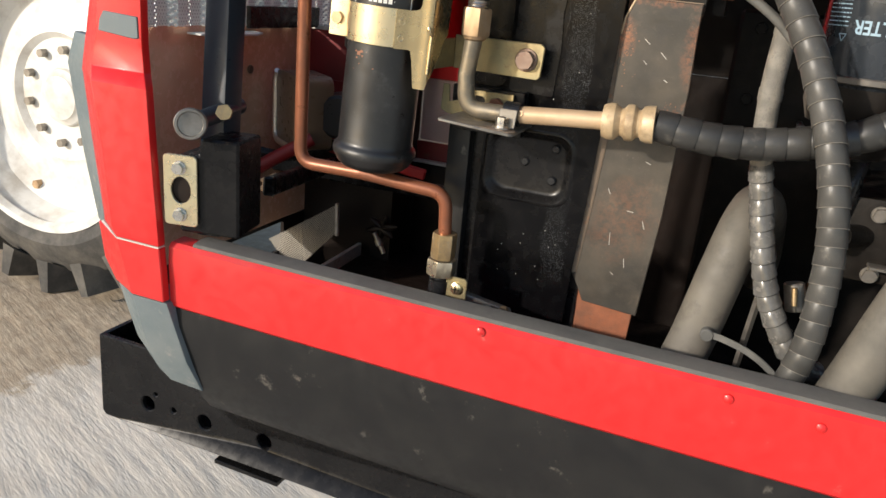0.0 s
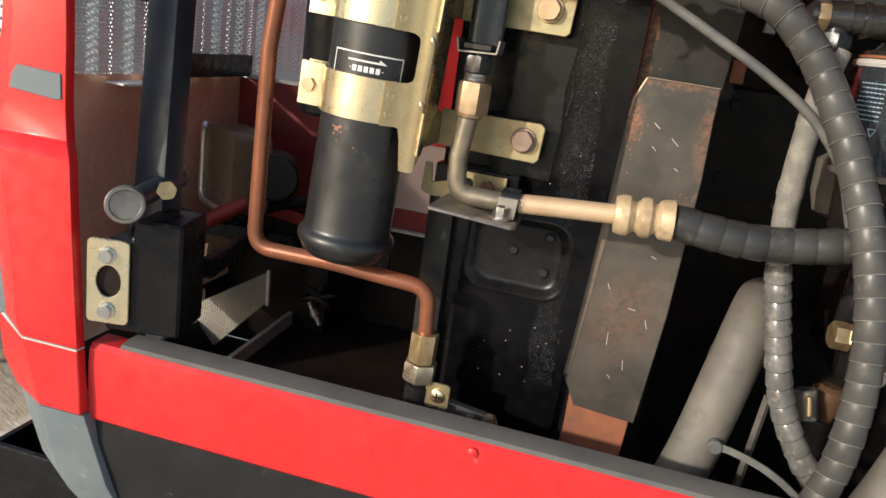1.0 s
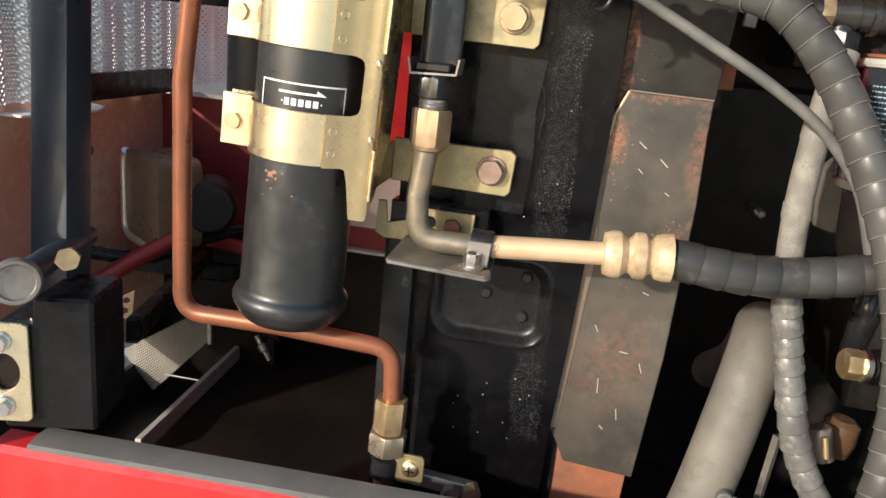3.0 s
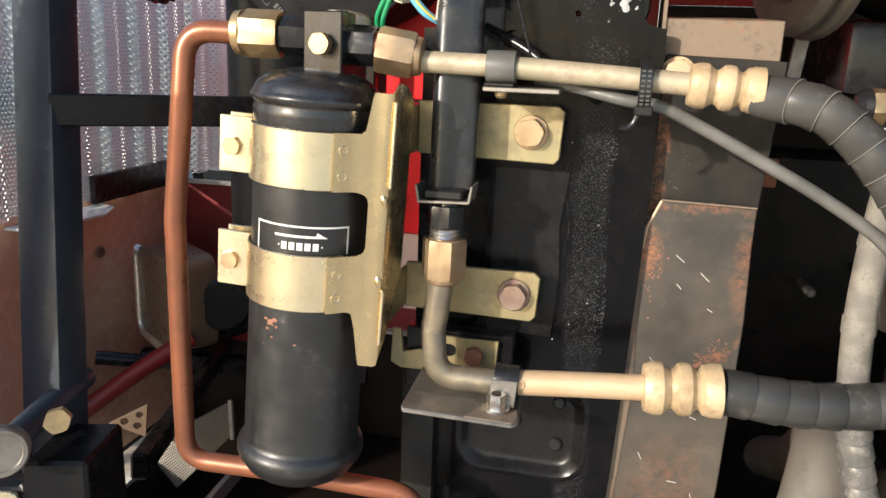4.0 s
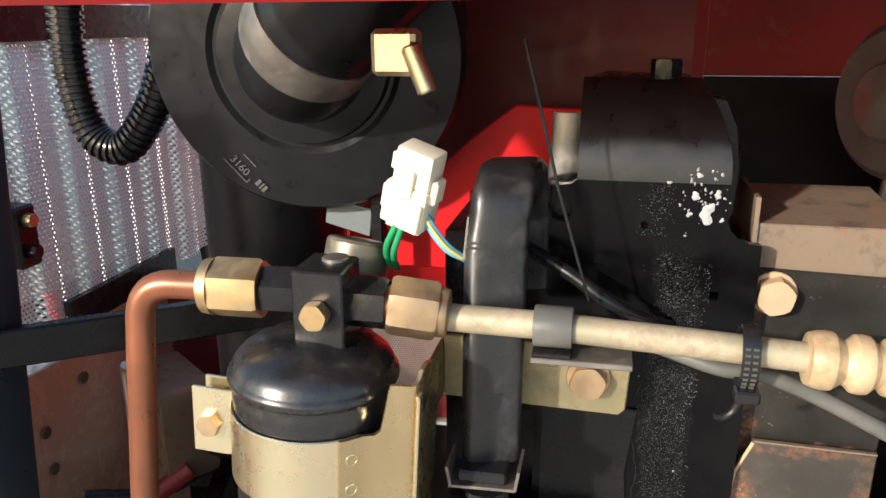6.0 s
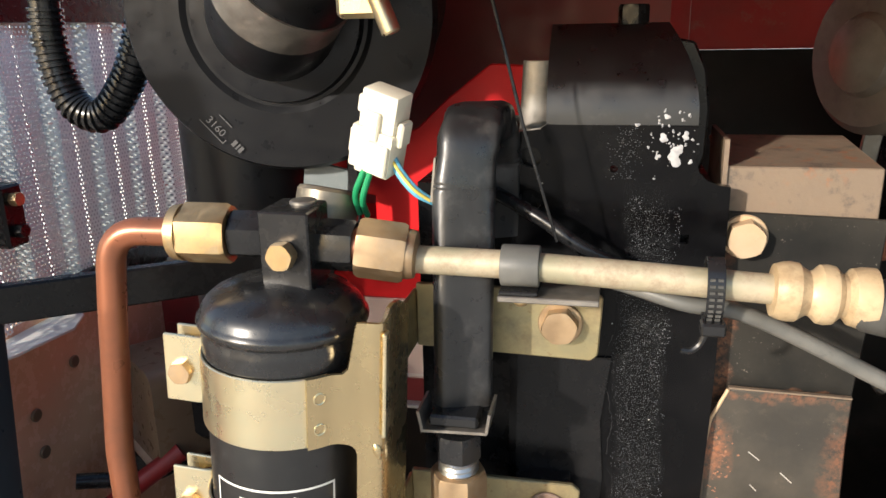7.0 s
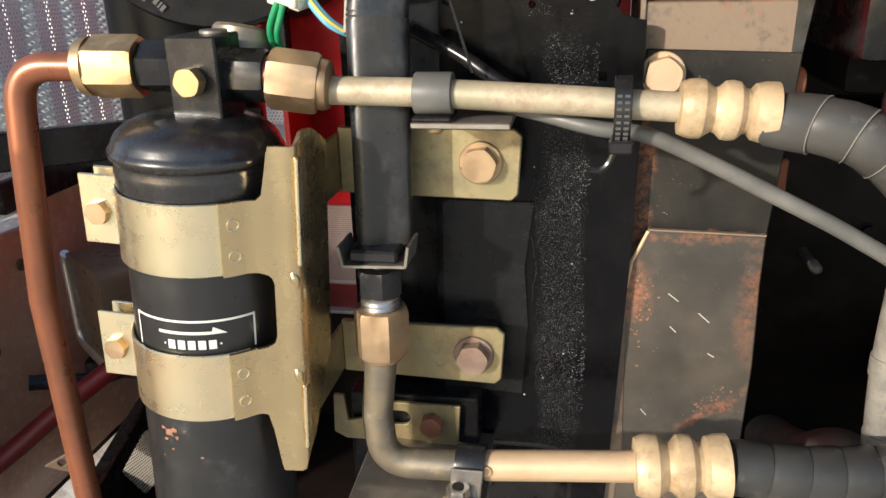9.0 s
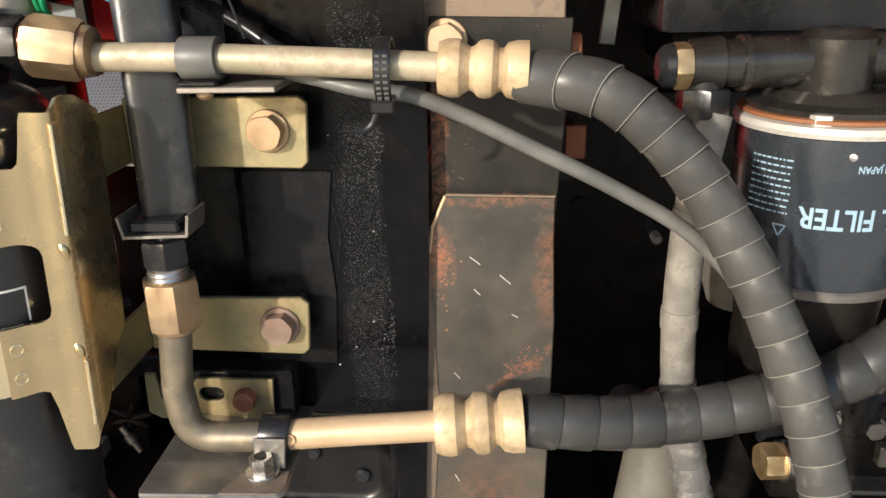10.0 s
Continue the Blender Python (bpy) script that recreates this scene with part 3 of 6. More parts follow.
def perforated(bm, fn, u0, u1, v0, v1, pitch, hole):
    """Sheet with round holes on a staggered grid; fn(u, v) gives the place."""
    verts, faces = [], []
    dv = pitch * math.sqrt(3) / 2
    R = pitch / math.sqrt(3)
    rows = int((v1 - v0) / dv)
    for i in range(rows):
        v = v0 + (i + 0.5) * dv
        off = pitch / 2 if i % 2 else 0
        for j in range(int((u1 - u0 - off) / pitch)):
            u = u0 + off + (j + 0.5) * pitch
            n0 = len(verts)
            for rr in (R, hole):
                for q in range(6):
                    a = radians(60 * q + 30)
                    verts.append(fn(u + rr * math.cos(a), v + rr * math.sin(a)))
            faces += [(n0 + q, n0 + (q + 1) % 6, n0 + 6 + (q + 1) % 6, n0 + 6 + q) for q in range(6)]
    vs = [bm.verts.new(p) for p in verts]
    for f in faces:
        bm.faces.new([vs[i] for i in f])
    return bm


def front_place(v):
    """The front panels run askew to the bay: they come nearer and rise towards the corner pillar."""
    d = v.x - 0.03
    d = d if d < 0 else 0.07 * (1 - math.exp(-d / 0.07))
    k = 1.025 + 0.22 * d
    return Vector((0.13 + (v.x - 0.13) * min(k, 1.0), v.y + 0.0194 + 0.113 * d, 0.88 + (v.z - 0.88) * k))


def set_front(bm):
    for v in bm.verts:
        v.co = front_place(v.co)
    return bm


FRONT = [False]

# ---- ground ----
bm = B()
bmesh.ops.create_grid(bm, x_segments=60, y_segments=60, size=60)
for v in bm.verts:
    v.co.z = 0.0
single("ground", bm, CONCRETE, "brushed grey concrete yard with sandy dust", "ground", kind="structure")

# ---- machine body ----
body = thing("machine_body", (0.3, 0.2, 0.0), "open red machine side with black lower skirt, standing on concrete", "machine")
XR = 1.1        # right-hand end of the long panels

FRONT[0] = True
# side sill: rounded red box section, joined along its length
prof = [(-0.050, 0.553), (-0.086, 0.5475), (-0.0905, 0.552), (-0.0915, 0.600), (-0.0905, 0.613), (-0.087, 0.6172), (-0.070, 0.6180)]
bm = B()
sheet(bm, prof, -0.2885, XR, -0.002, 0)
sill = part("sill_panel", cut_along(bm), RED, body)
bm = B()
lipp = [(-0.0885, 0.6185), (-0.087, 0.6205), (-0.078, 0.6225), (-0.067, 0.6222), (-0.064, 0.618), (-0.064, 0.606), (-0.068, 0.606), (-0.068, 0.6165), (-0.0885, 0.6175)]
ring_faces(bm, [[bm.verts.new((x, y, z)) for y, z in lipp] for x in (-0.262, XR)])
part("edge_trim", cut_along(bm), RUBBER, sill, "grey rubber edging")
for x, z in ((0.027, 0.609), (0.2270, 0.606), (0.2930, 0.602), (0.50, 0.606)):
    part("rivet", lathe(B(), (x, -0.0912, z), (0, -1, 0), [(0, 0.0042), (0.0012, 0.0038), (0.0022, 0.0022), (0.0026, 0)], 16), RED, sill)

# lower skirt
bm = B()
sk = [(-0.040, 0.425), (-0.060, 0.432), (-0.071, 0.448), (-0.079, 0.485), (-0.0860, 0.530), (-0.0865, 0.5465), (-0.05, 0.549)]
sheet(bm, sk, 0, 1, 0.003, 0)
for v in bm.verts:
    left = -0.312 + 0.046 * min(1.0, max(0.0, (0.549 - v.co.z) / 0.095))
    v.co.x = left if v.co.x < 0.5 else XR
part("skirt", cut_along(bm), SKIRT, body)


# corner pillar
def pillar_section(z, xi, y, xc, xl, yl=-0.072):
    return [(xi, y, z), (xc, y, z), (xl, yl, z), (xl + 0.004, yl + 0.010, z), (xc + 0.004, y + 0.009, z), (xi, y + 0.009, z)]


pillar = part("corner_pillar", loft(B(), [pillar_section(0.6145, -0.2918, -0.1005, -0.3430, -0.3880), pillar_section(0.623, -0.2922, -0.1005, -0.3480, -0.3885), pillar_section(0.70, -0.2970, -0.1005, -0.3545, -0.3985), pillar_section(0.762, -0.3003, -0.1000, -0.3645, -0.4050),
              pillar_section(0.766, -0.3030, -0.0975, -0.3660, -0.4060), pillar_section(0.774, -0.3125, -0.0890, -0.3745, -0.4045), pillar_section(0.80, -0.3140, -0.0890, -0.3675, -0.3985), pillar_section(0.85, -0.3135, -0.0890, -0.3605, -0.3875), pillar_section(1.10, -0.318, -0.0870, -0.350, -0.375)]),
              RED, body, bev=0.0010, seg=2)
cap_b = [pillar_section(0.5575, -0.2885, -0.1000, -0.3275, -0.3770), pillar_section(0.575, -0.2890, -0.1003, -0.3320, -0.3905), pillar_section(0.6125, -0.2914, -0.1005, -0.3422, -0.3960)]
cap_b[0] = [(x, y, z + (0.0 if x > -0.34 else -0.006)) for x, y, z in cap_b[0]]
part("pillar_foot_cap", loft(B(), cap_b), RED, body, bev=0.0008)
part("seam_strip", loft(B(), [pillar_section(0.6127, -0.2916, -0.1011, -0.3424, -0.3930), pillar_section(0.6143, -0.2916, -0.1011, -0.3428, -0.3900)]), PALE, body, "pale worn seam edge")
part("badge", loft(B(), [[(x, y, z) for x, z in ((-0.3630, 0.8070), (-0.3220, 0.8035), (-0.3165, 0.8045), (-0.3172, 0.8230), (-0.3560, 0.8250), (-0.3610, 0.8170))] for y in (-0.0880, -0.0902)]), SLATE, pillar, "dark grey inset badge", bev=0.0005)
part("pillar_foot", loft(B(), [[(-0.2625, -0.078, 0.456), (-0.3010, -0.080, 0.4590), (-0.3330, -0.062, 0.4545), (-0.3290, -0.04, 0.456), (-0.2625, -0.04, 0.456)],
     [(-0.2712, -0.090, 0.492), (-0.3160, -0.092, 0.494), (-0.3540, -0.070, 0.493), (-0.3500, -0.05, 0.494), (-0.2712, -0.05, 0.492)],
     [(-0.2862, -0.0985, 0.5565), (-0.3280, -0.0985, 0.5560), (-0.3740, -0.072, 0.5500), (-0.3700, -0.055, 0.5500), (-0.2862, -0.055, 0.5565)]]), SLATE, body, bev=0.002, seg=2)
part("corner_trim", loft(B(), [[(-0.3890, -0.0700, 0.606), (-0.4190, -0.052, 0.604), (-0.4150, -0.044, 0.604), (-0.3880, -0.060, 0.606)],
     [(-0.3960, -0.0700, 0.675), (-0.4370, -0.050, 0.675), (-0.4330, -0.042, 0.675), (-0.3960, -0.060, 0.675)],
     [(-0.4030, -0.0690, 0.766), (-0.4510, -0.050, 0.766), (-0.4470, -0.042, 0.766), (-0.4030, -0.060, 0.766)],
     [(-0.3980, -0.0690, 0.798), (-0.4390, -0.050, 0.798), (-0.4350, -0.042, 0.798), (-0.3980, -0.060, 0.798)]]), SLATE, body, bev=0.002, seg=2)
part("corner_screen", perforated(B(), lambda u, v: (u + (1.08 - v) * -0.06, -0.066 - 0.3 * (u + 0.3665), v), -0.408, -0.362, 0.802, 1.08, 0.0052, 0.0018), MESH, body)

# chassis beam with its holes, open on top
holes = [circle2(-0.384, 0.3765, 0.0094), circle2(-0.302, 0.3785, 0.0094), circle2(-0.221, 0.3815, 0.0094), circle2(-0.346, 0.3795, 0.0036, 10), circle2(-0.372, 0.3925, 0.0026, 10)]
beam_ob = part("chassis_beam", plate(B(), [(-0.457, 0.345), (-0.452, 0.339), (XR, 0.339), (XR, 0.448), (-0.455, 0.448)], holes, -0.030, 0.007), BLACK, body, bev=0.0012)
bm = B()
box(bm, (-0.455, -0.0235, 0.339), (-0.448, 0.050, 0.448))
box(bm, (-0.448, 0.044, 0.339), (XR, 0.050, 0.448))
box(bm, (-0.448, -0.0235, 0.339), (XR, 0.044, 0.345))
part("channel_web", bm, BLACK, beam_ob, bev=0.0006)
part("bottom_flange", box(B(), (-0.285, -0.034, 0.333), (-0.200, 0.046, 0.3385)), BLACK, beam_ob, bev=0.0005)
part("chassis_block", box(B(), (0.35, 0.10, 0.0), (1.0, 0.7, 0.34)), DARK, body)

FRONT[0] = False
# enclosure: side wall, rear wall, floor, unseen cover and end wall
XW, YW = -0.462, 0.432
part("side_wall", box(B(), (XW - 0.006, 0.060, 0.50), (XW, YW, 0.800)), BROWN, body)
bm = B()
YS = 0.66        # far end of the side screen


def screen_at(u, v):
    """Broad flats with narrow ribs between them."""
    f = (u / 0.058) % 1.0
    return (XW + 0.010 * step_to(f, 0.0, 0.16, 0, 1) - 0.010 * step_to(f, 0.50, 0.66, 0, 1), u, v)


perforated(bm, screen_at, 0.060, YS, 0.800, 1.09, 0.0046, 0.00120)
screen = part("perforated_screen", bm, MESH, body, "corrugated perforated metal screen")
part("screen_bottom_rail", box(B(), (XW + 0.011, 0.255, 0.797), (XW + 0.018, YW - 0.002, 0.826)), BLACK, screen, bev=0.0005)
part("screen_top_rail", box(B(), (XW + 0.011, 0.060, 1.052), (XW + 0.018, YS, 1.082)), BLACK, screen, bev=0.0005)
part("ledge", loft(B(), [[(XW, 0.150, z), (XW + 0.022, 0.150, z), (XW + 0.032, 0.180, z), (XW + 0.040, 0.240, z), (XW + 0.026, 0.272, z), (XW, 0.285, z)] for z in (0.7900, 0.7925)]), WHITE_INK, body, "white painted ledge", bev=0.0004)
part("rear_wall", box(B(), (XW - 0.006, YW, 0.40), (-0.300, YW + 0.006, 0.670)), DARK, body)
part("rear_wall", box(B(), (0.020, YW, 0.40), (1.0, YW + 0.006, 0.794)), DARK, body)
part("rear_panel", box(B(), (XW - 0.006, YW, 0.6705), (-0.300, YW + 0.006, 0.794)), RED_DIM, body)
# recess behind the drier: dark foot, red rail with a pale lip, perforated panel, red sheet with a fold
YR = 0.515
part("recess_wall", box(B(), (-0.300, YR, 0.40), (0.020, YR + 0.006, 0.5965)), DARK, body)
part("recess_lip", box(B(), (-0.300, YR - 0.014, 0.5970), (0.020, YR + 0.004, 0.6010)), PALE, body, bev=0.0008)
part("recess_rail", box(B(), (-0.300, YR - 0.002, 0.6014), (0.020, YR + 0.006, 0.6310)), RED_DIM, body, "red rail with shade in its colour")
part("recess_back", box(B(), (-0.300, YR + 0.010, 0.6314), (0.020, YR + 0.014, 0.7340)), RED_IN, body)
part("recess_mesh", perforated(B(), lambda u, v: (u, YR + 0.002 * math.sin(u * 60) * math.sin((v - 0.63) * 28), v), -0.300, 0.020, 0.6314, 0.7352, 0.0030, 0.0008), MESH_HEAT, body, "pale dusty perforated panel")
part("recess_sheet", box(B(), (-0.300, YR, 0.7345), (0.020, YR + 0.006, 0.7832)), RED_CLEAN, body, "bright red sheet")
part("recess_sheet", box(B(), (-0.239, YR - 0.003, 0.7840), (0.020, YR + 0.003, 1.15)), RED_CLEAN, body, "bright red sheet")
part("recess_side", box(B(), (0.0205, YW + 0.0065, 0.40), (0.0245, YR + 0.006, 1.15)), DARK, body)
part("recess_side", box(B(), (-0.3045, YW + 0.0065, 0.40), (-0.3005, YR + 0.006, 0.794)), DARK, body)
part("recess_top", box(B(), (-0.3045, YW + 0.0065, 0.7945), (-0.2455, YR + 0.006, 0.7985)), RED_IN, body)
part("rear_screen", perforated(B(), lambda u, v: (u, YS, v), XW, -0.24, 0.800, 1.09, 0.0050, 0.0016), MESH, body)
# added panels that block the open yard, so the screen holes read evenly
part("screen_backing", box(B(), (XW - 0.162, 0.250, 0.760), (XW - 0.158, YS + 0.08, 1.10)), BACKING, body)
part("rear_backing", box(B(), (XW - 0.157, YS + 0.080, 0.760), (-0.235, YS + 0.084, 1.10)), BACKING, body)
# side skirt with an open slot that lets daylight onto the vent
part("side_skirt", plate(B(), [(0.0505, 0.392), (YW, 0.392), (YW, 0.499), (0.0505, 0.499)], [rounded(0.235, 0.446, 0.372, 0.494, 0.006, 3)], 0, 0.006, Matrix.Translation((XW, 0, 0)) @ Euler((0, 0, radians(90))).to_matrix().to_4x4()), DARK, body)
part("rear_rail", box(B(), (XW, YW - 0.006, 0.7945), (-0.24, YW - 0.001, 0.7995)), PALE, body)
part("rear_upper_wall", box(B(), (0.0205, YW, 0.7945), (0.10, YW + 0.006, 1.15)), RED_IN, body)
# lower stretch of the same wall, blackened in place of shade
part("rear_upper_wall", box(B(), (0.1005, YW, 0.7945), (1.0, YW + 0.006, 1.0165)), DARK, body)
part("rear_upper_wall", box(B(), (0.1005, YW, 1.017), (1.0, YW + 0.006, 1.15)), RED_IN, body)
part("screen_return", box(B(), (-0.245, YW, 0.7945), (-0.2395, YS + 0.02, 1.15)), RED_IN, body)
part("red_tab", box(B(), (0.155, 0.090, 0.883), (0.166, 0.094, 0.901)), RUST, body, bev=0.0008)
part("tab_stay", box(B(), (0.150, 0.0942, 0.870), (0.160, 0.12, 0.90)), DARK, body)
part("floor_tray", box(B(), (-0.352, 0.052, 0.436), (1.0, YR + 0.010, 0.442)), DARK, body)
part("side_pan", box(B(), (-0.4615, 0.0512, 0.392), (-0.3525, YW, 0.398)), DARK, body)
part("tray_strip", beam(B(), (-0.350, 0.425, 0.455), (-0.341, 0.170, 0.455), 0.007, 0.020), PALE, body, "pale steel strip", bev=0.0006)
# unseen sheet overhead, added and trimmed to shade the bay's upper right
bm = B()
sheet(bm, [(-0.105, 1.072), (-0.098, 1.082), (0.0, 1.138), (0.2, 1.15), (YW + 0.01, 1.15)], -0.17, 1.1, 0.004, 0)
part("shade_cover", bm, RED_IN, body, "unseen red sheet added to shade the bay")
# unseen end wall, added to keep daylight out
part("unseen_end_wall", box(B(), (1.0, -0.09, 0.40), (1.006, YW, 1.14)), DARK, body)

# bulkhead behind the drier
part("bulkhead", box(B(), (-0.175, 0.220, 0.918), (0.070, 0.226, 1.10)), RED_DIM, body, "red painted bulkhead with shade in its colour")
part("bulkhead_flange", plate(B(), [(-0.100, 0.925), (-0.055, 0.925), (-0.055, 0.973), (0.006, 0.975), (0.006, 1.020), (-0.030, 1.022), (-0.056, 1.002), (-0.072, 0.987), (-0.098, 0.973), (-0.136, 0.968), (-0.136, 0.950), (-0.100, 0.946)], (), 0.1225, 0.003), RED_CLEAN, body, "bright red painted flange", bev=0.0008)
part("flange_side", box(B(), (-0.100, 0.1258, 0.925), (-0.097, 0.2198, 0.946)), RED_CLEAN, body)
part("grey_tab", plate(B(), [(-0.134, 0.957), (-0.108, 0.950), (-0.106, 0.966), (-0.132, 0.972)], (), 0.096, 0.003), SLATE, body, "small grey tab", bev=0.0004)
part("tab_post", box(B(), (-0.106, 0.092, 0.930), (-0.099, 0.0998, 0.976)), BLACK, body, bev=0.001)

# frame post, cross bar
part("frame_post", beam(B(), (-0.24780, -0.0671, 0.630), (-0.2958, 0.0320, 1.11), 0.027, 0.026, (0, 1, 0)), POST, body, "blue-black square tube post", bev=0.003, seg=2)
part("cross_bar", beam(B(), (-0.2680, -0.018, 0.916), (-0.118, 0.092, 0.9155), 0.008, 0.0195), BLACK, body, bev=0.001)
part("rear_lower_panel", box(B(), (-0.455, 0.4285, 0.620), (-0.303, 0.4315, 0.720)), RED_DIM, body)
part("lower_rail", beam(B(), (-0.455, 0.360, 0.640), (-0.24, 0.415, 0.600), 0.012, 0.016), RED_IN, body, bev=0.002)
part("dark_rail", beam(B(), (-0.455, 0.330, 0.600), (-0.20, 0.405, 0.580), 0.014, 0.022), BLACK, body, bev=0.002)
part("lower_brace", beam(B(), (-0.25, 0.02, 0.66), (-0.38, 0.40, 0.60), 0.012, 0.02), BLACK, body, bev=0.002)

for q in ((-0.4605, 0.2187, 0.7136), (-0.4605, 0.2210, 0.6749), (-0.4605, 0.2762, 0.7404)):
    part("panel_screw", rod(B(), q, Vector(q) + Vector((0.0030, 0, 0)), 0.0060, 18, 0.0008), BROWN_DARK, body)
part("red_strut", sweep(B(), smooth_path([(-0.4600, 0.1820, 0.5752), (-0.4381, 0.2000, 0.5922), (-0.3960, 0.2340, 0.6270), (-0.3517, 0.2700, 0.6591)], 5), 0.0095, 18), RED_DIM, body, "red painted diagonal tube with shade in its colour")
part("strut_gusset", plate(B(), [(-0.018, -0.012), (0.017, -0.016), (0.010, 0.016)], [circle2(-0.005, -0.006, 0.0035, 12), circle2(0.007, -0.007, 0.0035, 12), circle2(0.006, 0.004, 0.0030, 12)], 0, 0.003, pose(-0.3450, 0.150, 0.6240, 0, 18, 20)), BROWN_DARK, body, "small drilled gusset plate", bev=0.0004)
part("wire_loom", sweep(B(), smooth_path([(-0.440, 0.230, 0.640), (-0.385, 0.270, 0.630), (-0.330, 0.330, 0.650), (-0.270, 0.390, 0.655)], 8), 0.0075, 14), SLEEVE, body, "black taped wire loom")
catch = part("screen_catch", box(B(), (-0.4490, 0.1850, 0.8800), (-0.4220, 0.2080, 0.9300)), BLACK, body, "black screen catch", bev=0.002)
part("catch_arm", beam(B(), (-0.4500, 0.1965, 0.905), (-0.4620, 0.1965, 0.905), 0.012, 0.020), BLACK, body)
part("catch_nut", hexnut(B(), (-0.4220, 0.1965, 0.9187), (-0.4150, 0.1965, 0.9187), 0.010), BRASS, catch)
part("catch_nut", hexnut(B(), (-0.4220, 0.1965, 0.8930), (-0.4150, 0.1965, 0.8930), 0.010), BLACK, catch)

# low slanted mesh vent
def vent_at(u, v):
    a, b, c, d = Vector((-0.359, 0.36, 0.543)), Vector((-0.358, 0.36, 0.497)), Vector((-0.437, 0.36, 0.410)), Vector((-0.483, 0.36, 0.461))
    p, q = u / 0.12, v / 0.048
    return a.lerp(d, p).lerp(b.lerp(c, p), q)


vent = thing("mesh_vent", (-0.40, 0.36, 0.44), "pale perforated vent sheet with folded edge low inside the bay", "vent")
part("vent_sheet", perforated(B(), vent_at, 0.0, 0.12, 0.0, 0.048, 0.0027, 0.00085), MESH_TAN, vent)
part("folded_edge", beam(B(), (-0.3575, 0.358, 0.546), (-0.3560, 0.358, 0.494), 0.005, 0.005, (0, 1, 0)), PALE, vent, "bright folded edge", bev=0.0006)

# dark box with a bright rim, on the side wall
tank = thing("tank", (-0.42, 0.30, 0.64), "glossy brown rounded tank with a bright rim and black cap", "tank")
tp = rounded(-0.050, 0.640, 0.050, 0.742, 0.016, 5)
part("tank_body", plate(B(), tp, (), 0, 0.05, pose(-0.404, 0.285, 0, 0, 0, -38)), BROWN_DARK, tank, bev=0.004, seg=2)
bm = B()
sweep(bm, [Vector(pose(-0.404, 0.285, 0, 0, 0, -38) @ Vector((x, 0.0, z))) for x, z in tp[8:20]], 0.0046, 14)
part("rim", bm, RIM_GLINT, tank, "pale rim with its sunlit gleam in the colour")
part("cap", rod(B(), (-0.345, 0.335, 0.69), (-0.325, 0.29, 0.69), 0.030, 24, 0.004), ACBLACK, tank)

# ---- support column ----
column = thing("support_column", (0.03, 0.035, 0.44), "black painted support column with embossed pocket and rough speckled strip", "column")
pocket = rounded(-0.0215, 0.6915, 0.0640, 0.7600, 0.017, 5)
outline = [(-0.0235, 0.442), (0.0690, 0.442), (0.0755, 0.640), (0.0795, 0.70), (0.0822, 0.76), (0.0842, 0.81), (0.0858, 0.855), (0.0866, 0.890), (0.0866, 0.9745), (0.0815, 0.9752), (0.0770, 0.9770), (0.0735, 0.9805), (0.0715, 0.9865), (0.0718, 1.000), (0.0085, 1.0005), (0.0060, 0.9985), (-0.0045, 0.9970), (-0.0060, 0.985), (-0.0075, 0.80), (-0.0235, 0.775)]
bm = B()
plate(bm, outline, [pocket, circle2(0.0020, 0.9665, 0.0052), circle2(0.0018, 0.9860, 0.0048), [(0.0675, 0.9490), (0.0712, 0.9490), (0.0712, 0.9530), (0.0675, 0.9530)], circle2(0.038, 0.9815, 0.0018, 8)], 0.0305, 0.0045)
part("face_plate", bm, COLUMN, column)


def shrink(loop, d):
    cx, cz = sum(p[0] for p in loop) / len(loop), sum(p[1] for p in loop) / len(loop)
    w, h = max(abs(p[0] - cx) for p in loop), max(abs(p[1] - cz) for p in loop)
    return [(cx + (x - cx) * (1 - d / w), cz + (z - cz) * (1 - d / h)) for x, z in loop]


bm = B()
rings = []
for d, y in ((-0.0005, 0.0312), (0.001, 0.0300), (0.003, 0.0298), (0.0055, 0.0315), (0.0075, 0.0345), (0.0095, 0.0360), (0.012, 0.0364)):
    rings.append([bm.verts.new((x, y, z)) for x, z in shrink(pocket, d)])
ring_faces(bm, rings, cap=False)
bm.faces.new(rings[-1])
part("pocket", bm, BLACK, column, "glossy embossed pocket")
part("bolt_dot", rod(B(), (0.044, 0.0364, 0.7150), (0.044, 0.0335, 0.7150), 0.0044, 18, 0.0012), SLEEVE, column)
part("plug_dot", rod(B(), (0.0170, 0.0364, 0.7290), (0.0170, 0.0340, 0.7290), 0.0042, 18, 0.0012), SLEEVE, column)
part("plug_dot", rod(B(), (0.0445, 0.0364, 0.7440), (0.0445, 0.0340, 0.7440), 0.0042, 18, 0.0012), SLEEVE, column)
part("left_upright", beam(B(), (-0.0455, 0.038, 0.442), (-0.0465, 0.038, 0.772), 0.022, 0.020, (0, 1, 0)), SKIRT, column, bev=0.002, seg=2)
part("rear_box", box(B(), (-0.052, 0.0385, 0.442), (0.082, 0.12, 0.972)), BLACK, column)
# black plate added behind the holes so they look dark inside
part("hole_backing", box(B(), (-0.0058, 0.0390, 0.9725), (0.0200, 0.0500, 0.9960)), BLACK, column)
part("inner_panel", loft(B(), [[(x, y, z) for x, z in ((-0.004, 0.792), (0.036, 0.790), (0.0385, 0.83), (0.0365, 0.86), (0.0405, 0.893), (-0.003, 0.893))] for y in (0.0304, 0.0290)]), BLACK, column)
